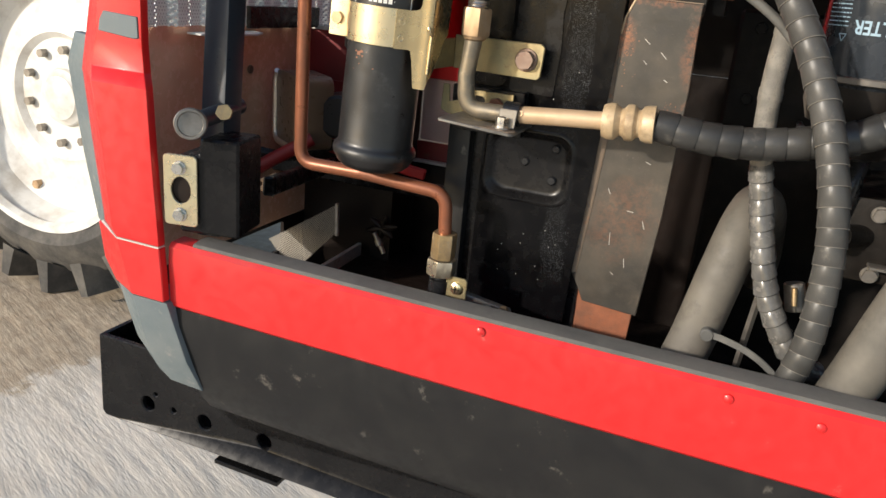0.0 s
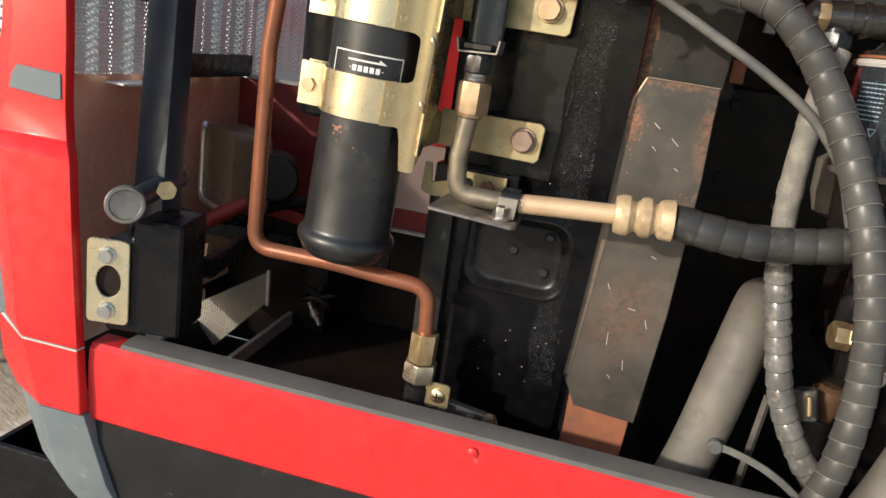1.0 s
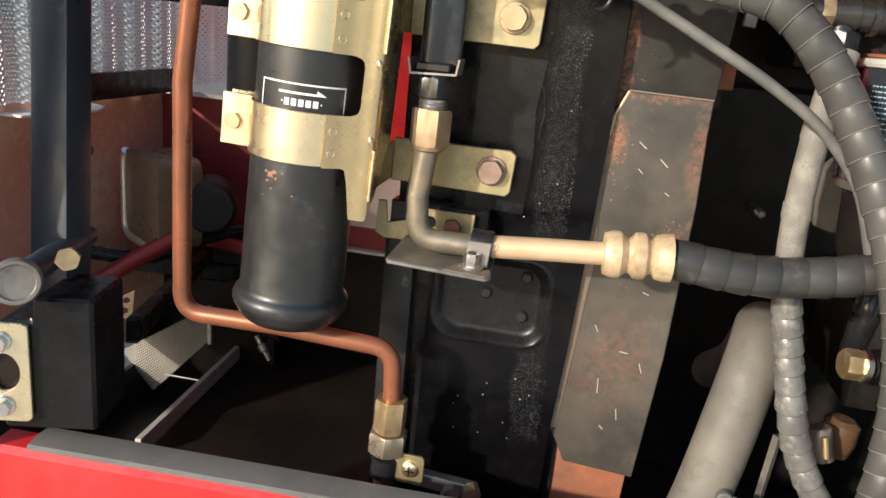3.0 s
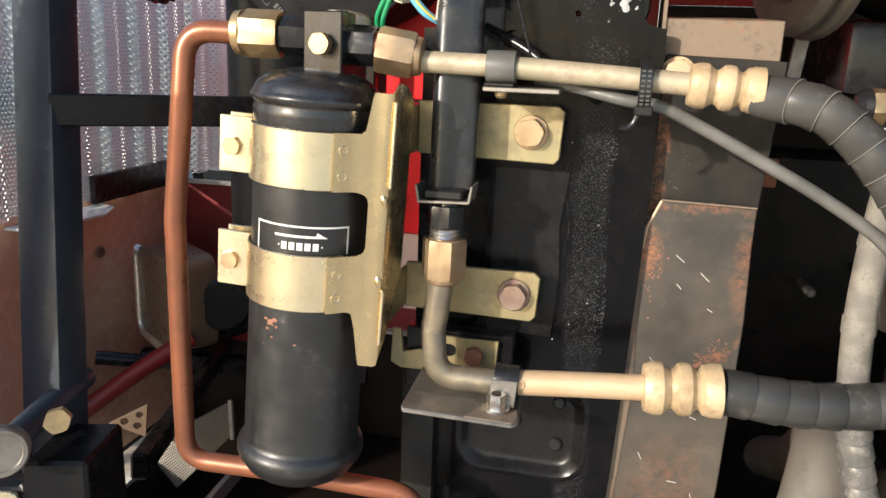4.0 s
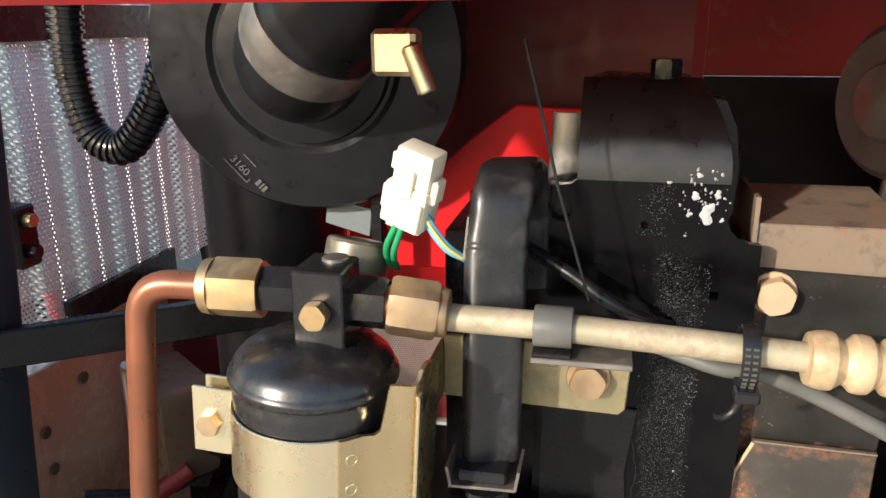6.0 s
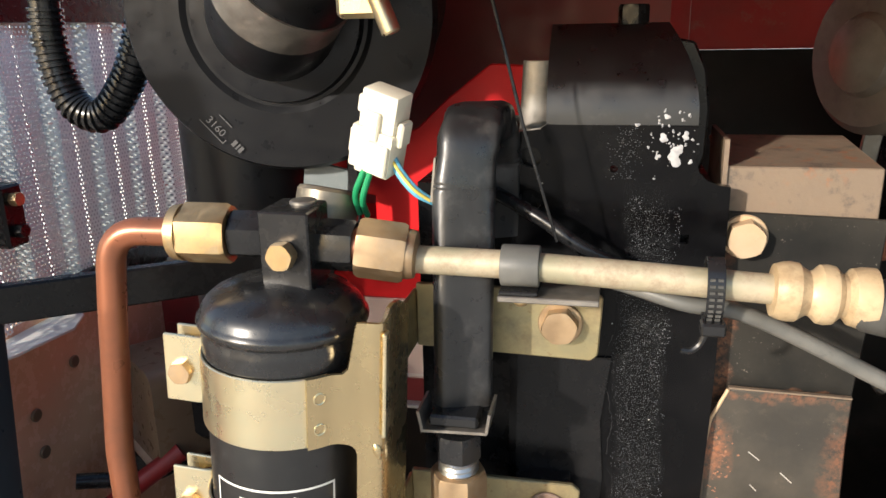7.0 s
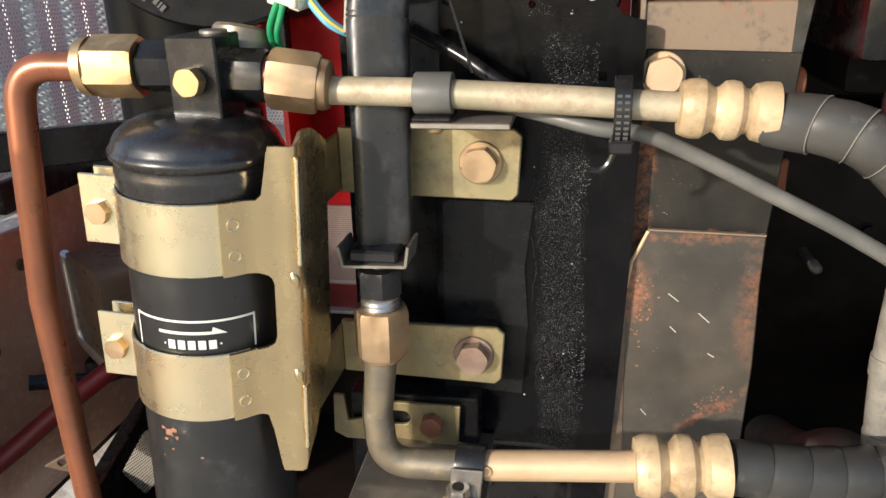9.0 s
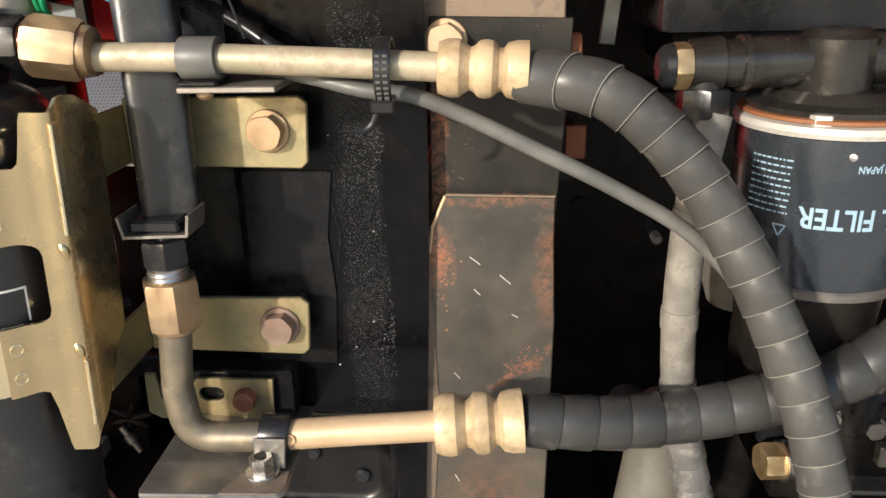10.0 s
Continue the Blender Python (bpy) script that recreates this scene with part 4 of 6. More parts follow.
# rounded housing on top
bm = B()
hp = [(0.0095, 0.985), (0.0095, 1.034), (0.0115, 1.0395), (0.018, 1.0415), (0.057, 1.0405), (0.0625, 1.0375), (0.0665, 1.029), (0.0695, 1.010), (0.0695, 0.985)]
plate(bm, hp, (), 0.0600, 0.050)
part("top_housing", bm, BLACK, column, bev=0.0025, seg=2)
bm = B()
roll = [(0.0305 + 0.046 * (1 - math.cos(radians(a))), 1.0004 + 0.046 * math.sin(radians(a))) for a in range(0, 66, 5)]
sheet(bm, roll, 0.0085, 0.0718, -0.0030, 0)
for v in bm.verts:
    if v.co.x > 0.05:
        v.co.x -= 0.0125 * max(0.0, (v.co.z - 1.004) / 0.038) ** 2
part("barrel_face", bm, BARREL, column, "glossy rolled top of the column", sharp=50)
bm = B()
plate(bm, [(0.060, 0.978), (0.0745, 0.976), (0.0772, 0.985), (0.0778, 1.005), (0.0755, 1.022), (0.070, 1.034), (0.060, 1.036)], (), 0.048, 0.006)
part("housing_flange", bm, BLACK, column, bev=0.001)
part("bolt", hexnut(B(), (0.044, 0.06, 1.0415), (0.044, 0.06, 1.050), 0.012), BLACK, column)
# small bright bracket by the housing
bm = B()
sheet(bm, [(0.0030 + 0.0085 * math.cos(radians(a)), 0.0575 - 0.0050 * math.sin(radians(a))) for a in range(190, -1, -10)], 0.9800, 1.0265, 0.0010, 2)
for v in bm.verts:
    v.co.x += (v.co.z - 1.01) * 0.05
single("tab", bm, DULL, "rounded shiny steel shield beside the black column", "bracket", bev=0.0003)
single("ring", lathe(B(), (-0.0040, 0.056, 0.9925), (0.35, -0.35, 0.9), [(0, 0.0105), (0.0015, 0.0112), (0.0035, 0.0108), (0.0035, 0.0088), (0, 0.0085)], 28), DULL, "dull metal ring under the tab", "ring")
# white paint splashes on the column
rnd = random.Random(5)
SPLASH = [(0.0630, 0.9870, 0.0046, 1.3), (0.0640, 0.9900, 0.0034, 1.1), (0.0580, 0.9950, 0.0030, 0.9), (0.0670, 0.9960, 0.0024, 1.1), (0.0560, 0.9870, 0.0018, 1.0), (0.0590, 1.0040, 0.0024, 0.6), (0.0520, 0.9910, 0.0010, 1.0),
          (0.0470, 1.0005, 0.0015, 0.9), (0.0550, 0.9775, 0.0008, 1.0), (0.0695, 0.9850, 0.0013, 1.3), (0.0680, 1.0045, 0.0012, 1.0)]
SPLASH += [(rnd.gauss(0.0610, 0.0045), rnd.gauss(0.9945, 0.0050), rnd.uniform(0.0003, 0.0010), rnd.uniform(0.7, 1.3)) for i in range(46)]
for cx, cz, r, tall in SPLASH:
    r *= 0.62
    bm = B()
    k = 18
    wave = [rnd.uniform(0, 6.28) for i in range(3)]
    rim = [1 + 0.22 * math.sin(2 * w + wave[0]) + 0.16 * math.sin(3 * w + wave[1]) + 0.10 * math.sin(5 * w + wave[2]) for w in [2 * math.pi * i / k for i in range(k)]]
    vs = [bm.verts.new((cx + r * q * math.cos(2 * math.pi * i / k), 0.0305, cz + r * tall * q * math.sin(2 * math.pi * i / k))) for i, q in enumerate(rim)]
    top = bm.verts.new((cx, 0.0299, cz))
    for a, b in zip(vs, vs[1:] + vs[:1]):
        bm.faces.new((a, b, top))
    part("paint_splash", bm, PAINT, column, "dried white paint splash")
for i in range(26):
    x, z = rnd.uniform(0.000, 0.062), rnd.uniform(0.60, 0.985)
    if -0.0215 < x < 0.064 and 0.69 < z < 0.76:
        continue
    part("speck", lathe(B(), (x, 0.0307, z), (0, -1, 0), [(0, rnd.uniform(0.0004, 0.0009)), (0.0004, 0.0002)], 6), PALE, column)

# coarse grit stuck in the strip, and its ragged raised edge
bm = B()
for i in range(2400):
    z = rnd.uniform(0.775, 0.965) if i % 5 else rnd.uniform(0.622, 0.686)
    lo = 0.0425 + 0.0025 * math.sin(z * 41) + 0.0015 * math.sin(z * 133)
    x = max(lo, min(0.0665 + rnd.gauss(0, 0.0007), lo + 0.024 * rnd.random() ** 0.8))
    if math.sin(z * 73 + x * 90) + rnd.uniform(-1, 1.6) < -0.2:
        continue
    r = rnd.uniform(0.00007, 0.00024) * (1.35 if x > 0.060 else 0.9)
    v = [bm.verts.new((x + r * math.cos(k), 0.0304, z + r * math.sin(k))) for k in (0.5 + i, 2.6 + i, 4.7 + i)]
    tip = bm.verts.new((x + rnd.uniform(-r, r), 0.0304 - r * rnd.uniform(0.4, 1.4), z))
    for p, q in zip(v, v[1:] + v[:1]):
        bm.faces.new((p, q, tip))
for i in range(420):
    if i % 2:
        z = rnd.uniform(0.944, 0.970)
        x = 0.0525 - (z - 0.944) * 0.14 + rnd.gauss(0, 0.0035)
    else:
        z = rnd.uniform(0.977, 0.9995)
        x = 0.0425 + (z - 0.978) * 0.05 + rnd.gauss(0, 0.0036)
    r = rnd.uniform(0.00008, 0.00028)
    v = [bm.verts.new((x + r * math.cos(k), 0.0304, z + r * math.sin(k))) for k in (0.5 + i, 2.6 + i, 4.7 + i)]
    tip = bm.verts.new((x, 0.0304 - r, z))
    for p, q in zip(v, v[1:] + v[:1]):
        bm.faces.new((p, q, tip))
tagged(part("grit", bm, GRIT, column, "fine pale grit"), "fine pale grit in the strip", kind="stuff")
for za, zb in ((0.885, 0.926), (0.842, 0.878), (0.800, 0.834)):
    n = int((zb - za) / 0.0016)
    pts, dx = [], 0.0
    for i in range(n + 1):
        z = za + (zb - za) * i / n
        dx = 0.75 * dx + rnd.uniform(-0.0006, 0.0006)
        pts.append((0.0415 + 0.0025 * math.sin(z * 41) + 0.0015 * math.sin(z * 133) + dx, 0.0305, z))
    wid = [rnd.uniform(0.00006, 0.00030) for i in range(40)]
    part("paint_ridge", sweep(B(), pts, lambda q: wid[int(q / 0.0016) % 40], 6), SLEEVE, column, "ragged raised paint edge")

# ---- heat guard plate ----
guard = thing("guard_plate", (0.11, 0.04, 0.55), "worn dark steel guard plate with orange rust and scratches", "guard")
bm = B()
sheet(bm, [(0.0440, 0.935), (0.0440, 0.981), (0.110, 0.986)], 0.0855, 0.1495, -0.0025, 0)
part("top_box", bm, GUARDTAN, guard, bev=0.0006)
part("side_lip", plate(B(), [(0.0845, 0.950), (0.0865, 0.950), (0.0865, 0.993), (0.0845, 0.993)], (), 0.0425, 0.05), GUARDTAN, guard)
part("upper_plate", plate(B(), [(0.0865, 0.868), (0.1475, 0.868), (0.1515, 0.925), (0.1530, 0.9595), (0.0880, 0.9615)], (), 0.0415, 0.0022), GUARD_UPPER, guard, bev=0.0005)
bm = B()
lower = [(0.0940, 0.8785), (0.1468, 0.8775), (0.1466, 0.855), (0.1480, 0.81), (0.1455, 0.70), (0.1385, 0.604), (0.088, 0.6075), (0.081, 0.622), (0.0735, 0.634), (0.0775, 0.70), (0.0815, 0.78), (0.0830, 0.849), (0.0870, 0.862)]
plate(bm, lower, (), 0.0360, 0.0026)
part("lower_plate", bm, GUARDM, guard, bev=0.0006)
bm = loft(B(), [[(xl, 0.0330, z), (xr, 0.0354, z), (xr, 0.0372, z), (xl, 0.0372, z)] for z, xl, xr in ((0.634, 0.0745, 0.0790), (0.700, 0.0785, 0.0845), (0.760, 0.0813, 0.0886), (0.810, 0.0832, 0.0868), (0.850, 0.0846, 0.0856))])
part("folded_edge", bm, GUARDTAN, guard, "rusty folded edge", bev=0.0003)
part("foot", plate(B(), [(0.0720, 0.470), (0.128, 0.470), (0.136, 0.63), (0.0728, 0.650)], (), 0.0400, 0.003), RUST, guard, "bare orange rusted foot", bev=0.0006)
part("rust_edge", beam(B(), (0.0940, 0.0372, 0.8790), (0.1468, 0.0372, 0.8780), 0.0024, 0.0008), GUARDTAN, guard, "rusty top edge")
part("edge_wear", sweep(B(), [(0.0855, 0.0360, 0.849), (0.0872, 0.0360, 0.8625), (0.0940, 0.0360, 0.8785)], 0.0009, 8), TUBE_TAN, guard, "bare worn edge")
bolt(guard, (0.0955, 0.0415, 0.9505), (0, -1, 0), 0.0150, 0.0085, TUBE_TAN, washer=0.0100, turn=0.3)
part("red_spacer", rod(B(), (0.150, 0.055, 0.945), (0.158, 0.055, 0.945), 0.007, 18, 0.001), RUST, guard)
rnd = random.Random(11)
for i, (x, z, a, ln) in enumerate(((0.108, 0.845, -38, 0.009), (0.123, 0.835, -42, 0.010), (0.109, 0.828, -45, 0.006), (0.118, 0.700, -5, 0.008), (0.128, 0.815, -30, 0.005), (0.098, 0.78, -50, 0.006), (0.104, 0.672, -86, 0.016), (0.120, 0.652, -80, 0.012), (0.131, 0.690, -70, 0.010), (0.097, 0.715, -62, 0.007), (0.126, 0.745, -20, 0.006), (0.111, 0.640, -40, 0.005))):
    m = Matrix.Translation((x, 0.0359, z)) @ Euler((0, radians(-a), 0)).to_matrix().to_4x4()
    bm = B()
    box(bm, (-ln * 0.36, -0.0002, -0.00022), (ln * 0.36, 0.0002, 0.00022))
    bm.transform(m)
    part("scratch", bm, PALE, guard, "bare metal scratch")
# loose rust at the kink, along the folded edge and in a slanting streak
for i in range(120):
    k = i % 4
    if k < 2:
        x, z = 0.0880 + abs(rnd.gauss(0, 0.0060)), 0.842 + rnd.gauss(0, 0.011)
        x = max(x, 0.0848 + max(0.0, (z - 0.849) * 0.5))
    elif k == 2:
        x, z = 0.0840 + abs(rnd.gauss(0, 0.0012)), rnd.uniform(0.77, 0.84)
    else:
        u = rnd.random()
        x, z = 0.121 + 0.018 * u + rnd.gauss(0, 0.0022), 0.782 + 0.018 * u + rnd.gauss(0, 0.0022)
    r = rnd.uniform(0.0002, 0.0007)
    bm = B()
    vs = [bm.verts.new((x + r * rnd.uniform(0.4, 1.5) * math.cos(j * 0.785), 0.0359, z + r * rnd.uniform(0.4, 1.5) * math.sin(j * 0.785))) for j in range(8)]
    c = bm.verts.new((x, 0.0357, z))
    for p, q in zip(vs, vs[1:] + vs[:1]):
        bm.faces.new((p, q, c))
    part("rust_fleck", bm, FLECK, guard)

# ---- receiver drier ----
Z0 = 0.7085
LEAN_M = Matrix.Translation((-0.1031, -0.0341, Z0)) @ Euler((0, radians(3.1), 0)).to_matrix().to_4x4()
drier = thing("receiver_drier", (-0.103, -0.034, Z0), "black cylindrical air-conditioning drier with yellow zinc clamps", "drier")


def lean(bm):
    bm.transform(LEAN_M)
    return bm


RD = 0.0320
profile = [(0.0050, 0.001), (0.0055, 0.012), (0.0070, 0.022), (0.0095, 0.0285), (0.0130, 0.0322), (0.0155, 0.0336), (0.0172, 0.0344), (0.0190, 0.0358), (0.0215, 0.0367), (0.0245, 0.0367), (0.0270, 0.0358), (0.0285, 0.0342), (0.0300, 0.0332), (0.0320, 0.0327), (0.0700, 0.0325), (0.1150, RD), (0.2120, RD)]
canister = part("canister", lean(lathe(B(), (0, 0, 0), (0, 0, 1), profile, 72)), DRIER, drier)
profile = [(0.2095, 0.028), (0.2100, 0.0326), (0.2150, 0.0330), (0.2175, 0.0330), (0.2190, 0.0325), (0.2203, 0.0326), (0.2212, 0.0333), (0.2222, 0.0343), (0.2235, 0.0347), (0.2248, 0.0344), (0.2257, 0.0336), (0.2266, 0.0331), (0.2285, 0.0325), (0.2307, 0.0311), (0.2332, 0.0282),
           (0.2356, 0.0236), (0.2375, 0.0170), (0.2385, 0.0095), (0.2387, 0.001)]
part("cap", lean(lathe(B(), (0, 0, 0), (0, 0, 1), profile, 72)), DRIER_CAP, drier)


def on_drum(u, v, r=RD + 0.0003, ang0=-90.0):
    """u metres round the drum from its front, v up it."""
    a = radians(ang0) + u / RD
    return (r * math.cos(a), r * math.sin(a), v)


def decal(bm, x0, z0, x1, z1, n=10, fn=on_drum):
    vs = [[bm.verts.new(fn(x0 + (x1 - x0) * i / n, z)) for i in range(n + 1)] for z in (z0, z1)]
    for i in range(n):
        bm.faces.new((vs[0][i], vs[0][i + 1], vs[1][i + 1], vs[1][i]))


LZ = 0.1612       # top of the printed frame
U0, U1 = -0.0199, 0.0324
bm = B()
decal(bm, U0, LZ - 0.0010, U1, LZ, 16)
decal(bm, U0, LZ - 0.0150, U0 + 0.0009, LZ - 0.0010, 2)
decal(bm, U1 - 0.0009, LZ - 0.0150, U1, LZ - 0.0010, 2)
lean(bm)
part("printed_frame", bm, WHITE_INK, canister, "white printed frame")
bm = B()
decal(bm, -0.0073, LZ - 0.0062, 0.0150, LZ - 0.0049, 12)
vs = [bm.verts.new(on_drum(u, v)) for u, v in ((0.0150, LZ - 0.0062), (0.0205, LZ - 0.0062), (0.0150, LZ - 0.0030), (0.0145, LZ - 0.0049))]
bm.faces.new(vs)
lean(bm)
part("printed_arrow", bm, WHITE_INK, canister, "white printed arrow")
for u, w, v0, v1 in [(-0.0034 + i * 0.0041, 0.0030, 0.0128, 0.0088) for i in range(5)] + [(-0.0052, 0.0008, 0.0111, 0.0103), (0.0173, 0.0008, 0.0111, 0.0103)]:
    bm = B()
    decal(bm, u, LZ - v0, u + w, LZ - v1, 3)
    part("printed_mark", lean(bm), WHITE_INK, canister)


rnd = random.Random(21)
for u, v, w, a in ((-0.011, 0.062, 0.014, 25), (-0.007, 0.066, 0.010, -35), (-0.005, 0.060, 0.006, -60), (-0.003, 0.053, 0.009, -55), (-0.014, 0.052, 0.008, 60), (0.006, 0.080, 0.004, 20), (-0.009, 0.074, 0.010, -62), (-0.010, 0.044, 0.006, -48), (0.012, 0.045, 0.003, 10)):
    bm = B()
    ca, sa = math.cos(radians(a)), math.sin(radians(a))
    decal(bm, -w / 2, -0.00018, w / 2, 0.00018, 6, lambda p, q: on_drum(u + p * ca - q * sa, v + p * sa + q * ca))
    part("scratch", lean(bm), BRAID, canister)
for u, v, w in ((-0.0085, 0.1065, 0.0030), (-0.0115, 0.1085, 0.0016), (-0.0060, 0.1085, 0.0018), (-0.0045, 0.1050, 0.0013), (-0.0100, 0.1030, 0.0012), (-0.0070, 0.0990, 0.0009), (0.0060, 0.0965, 0.0008), (-0.0125, 0.0940, 0.0007)):
    bm = B()
    c = bm.verts.new(on_drum(u, v, RD + 0.0004))
    vs = [bm.verts.new(on_drum(u + w * rnd.uniform(0.4, 1.2) * math.cos(i * 0.628), v + w * rnd.uniform(0.3, 0.9) * math.sin(i * 0.628))) for i in range(10)]
    for p, q in zip(vs, vs[1:] + vs[:1]):
        bm.faces.new((p, q, c))
    part("scuff", lean(bm), FLECK, canister, "reddish scuff")


def band(bm, a0, a1, r, z0, z1, th=0.0014, n=44):
    """A curved strap round the drum from angle a0 to a1 (degrees)."""
    pts = [Vector((r * math.cos(radians(a0 + (a1 - a0) * i / n)), r * math.sin(radians(a0 + (a1 - a0) * i / n)))) for i in range(n + 1)]
    sheet(bm, pts, z0, z1, -th, 2)
    return bm


# straps: each ends on its clamping side in two ears with a bolt through them
for z0, z1 in ((0.1800, 0.2095), (0.1155, 0.1460)):
    strap = part("clamp_strap", lean(band(B(), -184, -38, RD + 0.0006, z0, z1)), ZINC, drier, "yellow zinc clamp strap", bev=0.0004)
    for dz in (0.008, 0.021):
        a = radians(-46)
        part("weld_dimple", lean(lathe(B(), ((RD + 0.0037) * math.cos(a), (RD + 0.0037) * math.sin(a), z0 + dz), (math.cos(a), math.sin(a), 0), [(-0.0006, 0.0027), (0.0001, 0.0026), (0.00025, 0.0023), (0.0001, 0.0020), (-0.0004, 0.0019)], 18, cap=False)), ZINC, strap)
    bm = B()
    sheet(bm, [(-0.0335, 0.0035), (-0.0345, -0.0010), (-0.0360, -0.0028), (-0.0385, -0.0034), (-0.0530, -0.0034)], z0 - 0.0005, z1 + 0.0005, 0.0018, 2)
    part("ear", lean(bm), ZINC, strap, bev=0.0004)
    bm = B()
    sheet(bm, [(-0.0345, 0.0075), (-0.0370, 0.0045), (-0.0395, 0.0036), (-0.0515, 0.0036)], z0 + 0.0005, z1 + 0.0015, -0.0018, 2)
    part("rear_ear", lean(bm), ZINC, strap, bev=0.0004)
    q = LEAN_M @ Vector((-0.0448, -0.0034, (z0 + z1) / 2 - 0.001))
    bolt(strap, q, (0, -1, 0), 0.0092, 0.0052, BRONZE, turn=0.1)

# bracket sheet: both strap ends run on into one folded upright with a round-cornered window
prof = [((RD + 0.0036) * math.cos(radians(a)), (RD + 0.0036) * math.sin(radians(a))) for a in (-54, -51, -48, -45, -42)]
prof += [(0.0278, -0.0222), (0.0292, -0.0211), (0.0304, -0.0203), (0.0316, -0.0196), (0.0326, -0.0191), (0.0335, -0.0187), (0.0342, -0.0184), (0.0350, -0.0181), (0.0370, -0.0176), (0.0395, -0.0172), (0.0420, -0.0168), (0.0435, -0.0158),
         (0.0444, -0.0138), (0.0449, -0.0110), (0.0451, -0.0070), (0.0452, 0.0000), (0.0452, 0.0090), (0.0452, 0.0165)]
WX, WZ0, WZ1, WR, TH = 0.0342, 0.1460, 0.1800, 0.0055, 0.0016
bm = B()
front, back, open_ = [], [], []
for i, (x, y) in enumerate(prof):
    a, b = prof[max(i - 1, 0)], prof[min(i + 1, len(prof) - 1)]
    t = Vector((b[0] - a[0], b[1] - a[1])).normalized()
    rise = WR - math.sqrt(max(0.0, WR ** 2 - max(0.0, min(x, WX) - (WX - WR)) ** 2))
    zs = (step_to(x, 0.0300, 0.0345, 0.1153, 0.0853) + step_to(y, -0.0165, -0.012, 0.0, 0.010) + step_to(y, -0.012, 0.016, 0.0, 0.034), WZ0 + rise, WZ1 - rise,
          step_to(x, 0.0310, 0.0342, 0.2097, 0.2305) + step_to(y, -0.0165, -0.010, 0.0, 0.005) - step_to(y, -0.006, 0.030, 0.0, 0.014))
    xs = x + step_to(x, 0.0265, 0.0335, 0.0, 0.0030)
    front.append([bm.verts.new((xs, y, z)) for z in zs])
    back.append([bm.verts.new((xs - t.y * TH, y + t.x * TH, z)) for z in zs])
    open_.append(x < WX - 1e-6 and y < -0.0183)
for i in range(len(prof) - 1):
    f0, f1, b0, b1 = front[i], front[i + 1], back[i], back[i + 1]
    for k in (0, 1, 2):
        if k == 1 and open_[i]:
            continue
        bm.faces.new((f0[k], f1[k], f1[k + 1], f0[k + 1]))
        bm.faces.new((b0[k + 1], b1[k + 1], b1[k], b0[k]))
    bm.faces.new((f0[0], b0[0], b1[0], f1[0]))
    bm.faces.new((f0[3], f1[3], b1[3], b0[3]))
    if open_[i]:
        bm.faces.new((f0[1], f1[1], b1[1], b0[1]))
        bm.faces.new((f0[2], b0[2], b1[2], f1[2]))
    elif i and open_[i - 1]:
        bm.faces.new((f0[1], b0[1], b0[2], f0[2]))
for k in (0, 2):
    bm.faces.new((front[0][k], front[0][k + 1], back[0][k + 1], back[0][k]))
for k in (0, 1, 2):
    bm.faces.new((front[-1][k], back[-1][k], back[-1][k + 1], front[-1][k + 1]))
spine = part("bracket_spine", lean(bm), ZINC_DARK, drier, "yellow zinc folded bracket", sharp=40)
for z in (0.1765, 0.1330):
    bm = lathe(B(), (0, 0, 0), (0, 0, 1), [(-0.0048, 0.0002), (-0.0030, 0.0013), (-0.0008, 0.0020), (0.0010, 0.0021), (0.0030, 0.0014), (0.0048, 0.0002)], 20)
    bm.transform(Matrix.Translation((0.0448, -0.0157, z)) @ Euler((0, radians(-14), 0)).to_matrix().to_4x4())
    part("pressed_dent", lean(bm), ZINC_DARK, spine)
# short upright lips that stand in front of the fold
for z0, z1 in ((0.1830, 0.2270), (0.0980, 0.1290)):
    part("folded_lip", lean(box(B(), (0.0468, -0.0178, z0), (0.0484, -0.0125, z1))), ZINC, spine, bev=0.0005)
# plates from the spine to the column
for x0, x1, z0, z1, bx, bz, bm_ in ((-0.0475, 0.0345, 0.8985, 0.9310, 0.0178, 0.9160, BRONZE), (-0.0525, 0.0272, 0.8042, 0.8346, 0.0138, 0.8202, RUSTY)):
    arm = part("mounting_arm", plate(B(), [(x0, z0 + 0.002), (x1 - 0.003, z0), (x1, z0 + 0.003), (x1 + 0.0015, z1 - 0.003), (x1 - 0.002, z1), (x0, z1)], (), 0.0120, 0.0030), ZINC_OLD, drier, "stained zinc mounting arm", bev=0.0006)
    bolt(arm, (bx, 0.0120, bz), (0, -1, 0), 0.0142, 0.0075, bm_, washer=0.0098, turn=0.15)
    part("arm_web", box(B(), (x0 - 0.0018, -0.0300, z0 + 0.003), (x0, 0.0148, z1 - 0.003)), ZINC_OLD, arm, bev=0.0005)
    part("spacer", box(B(), (x0 + 0.050, 0.0150, z0 + 0.003), (x1 - 0.004, 0.0300, z1 - 0.003)), BLACK, arm)

SIGHT = (-0.0860, 0.0050, 0.9615)
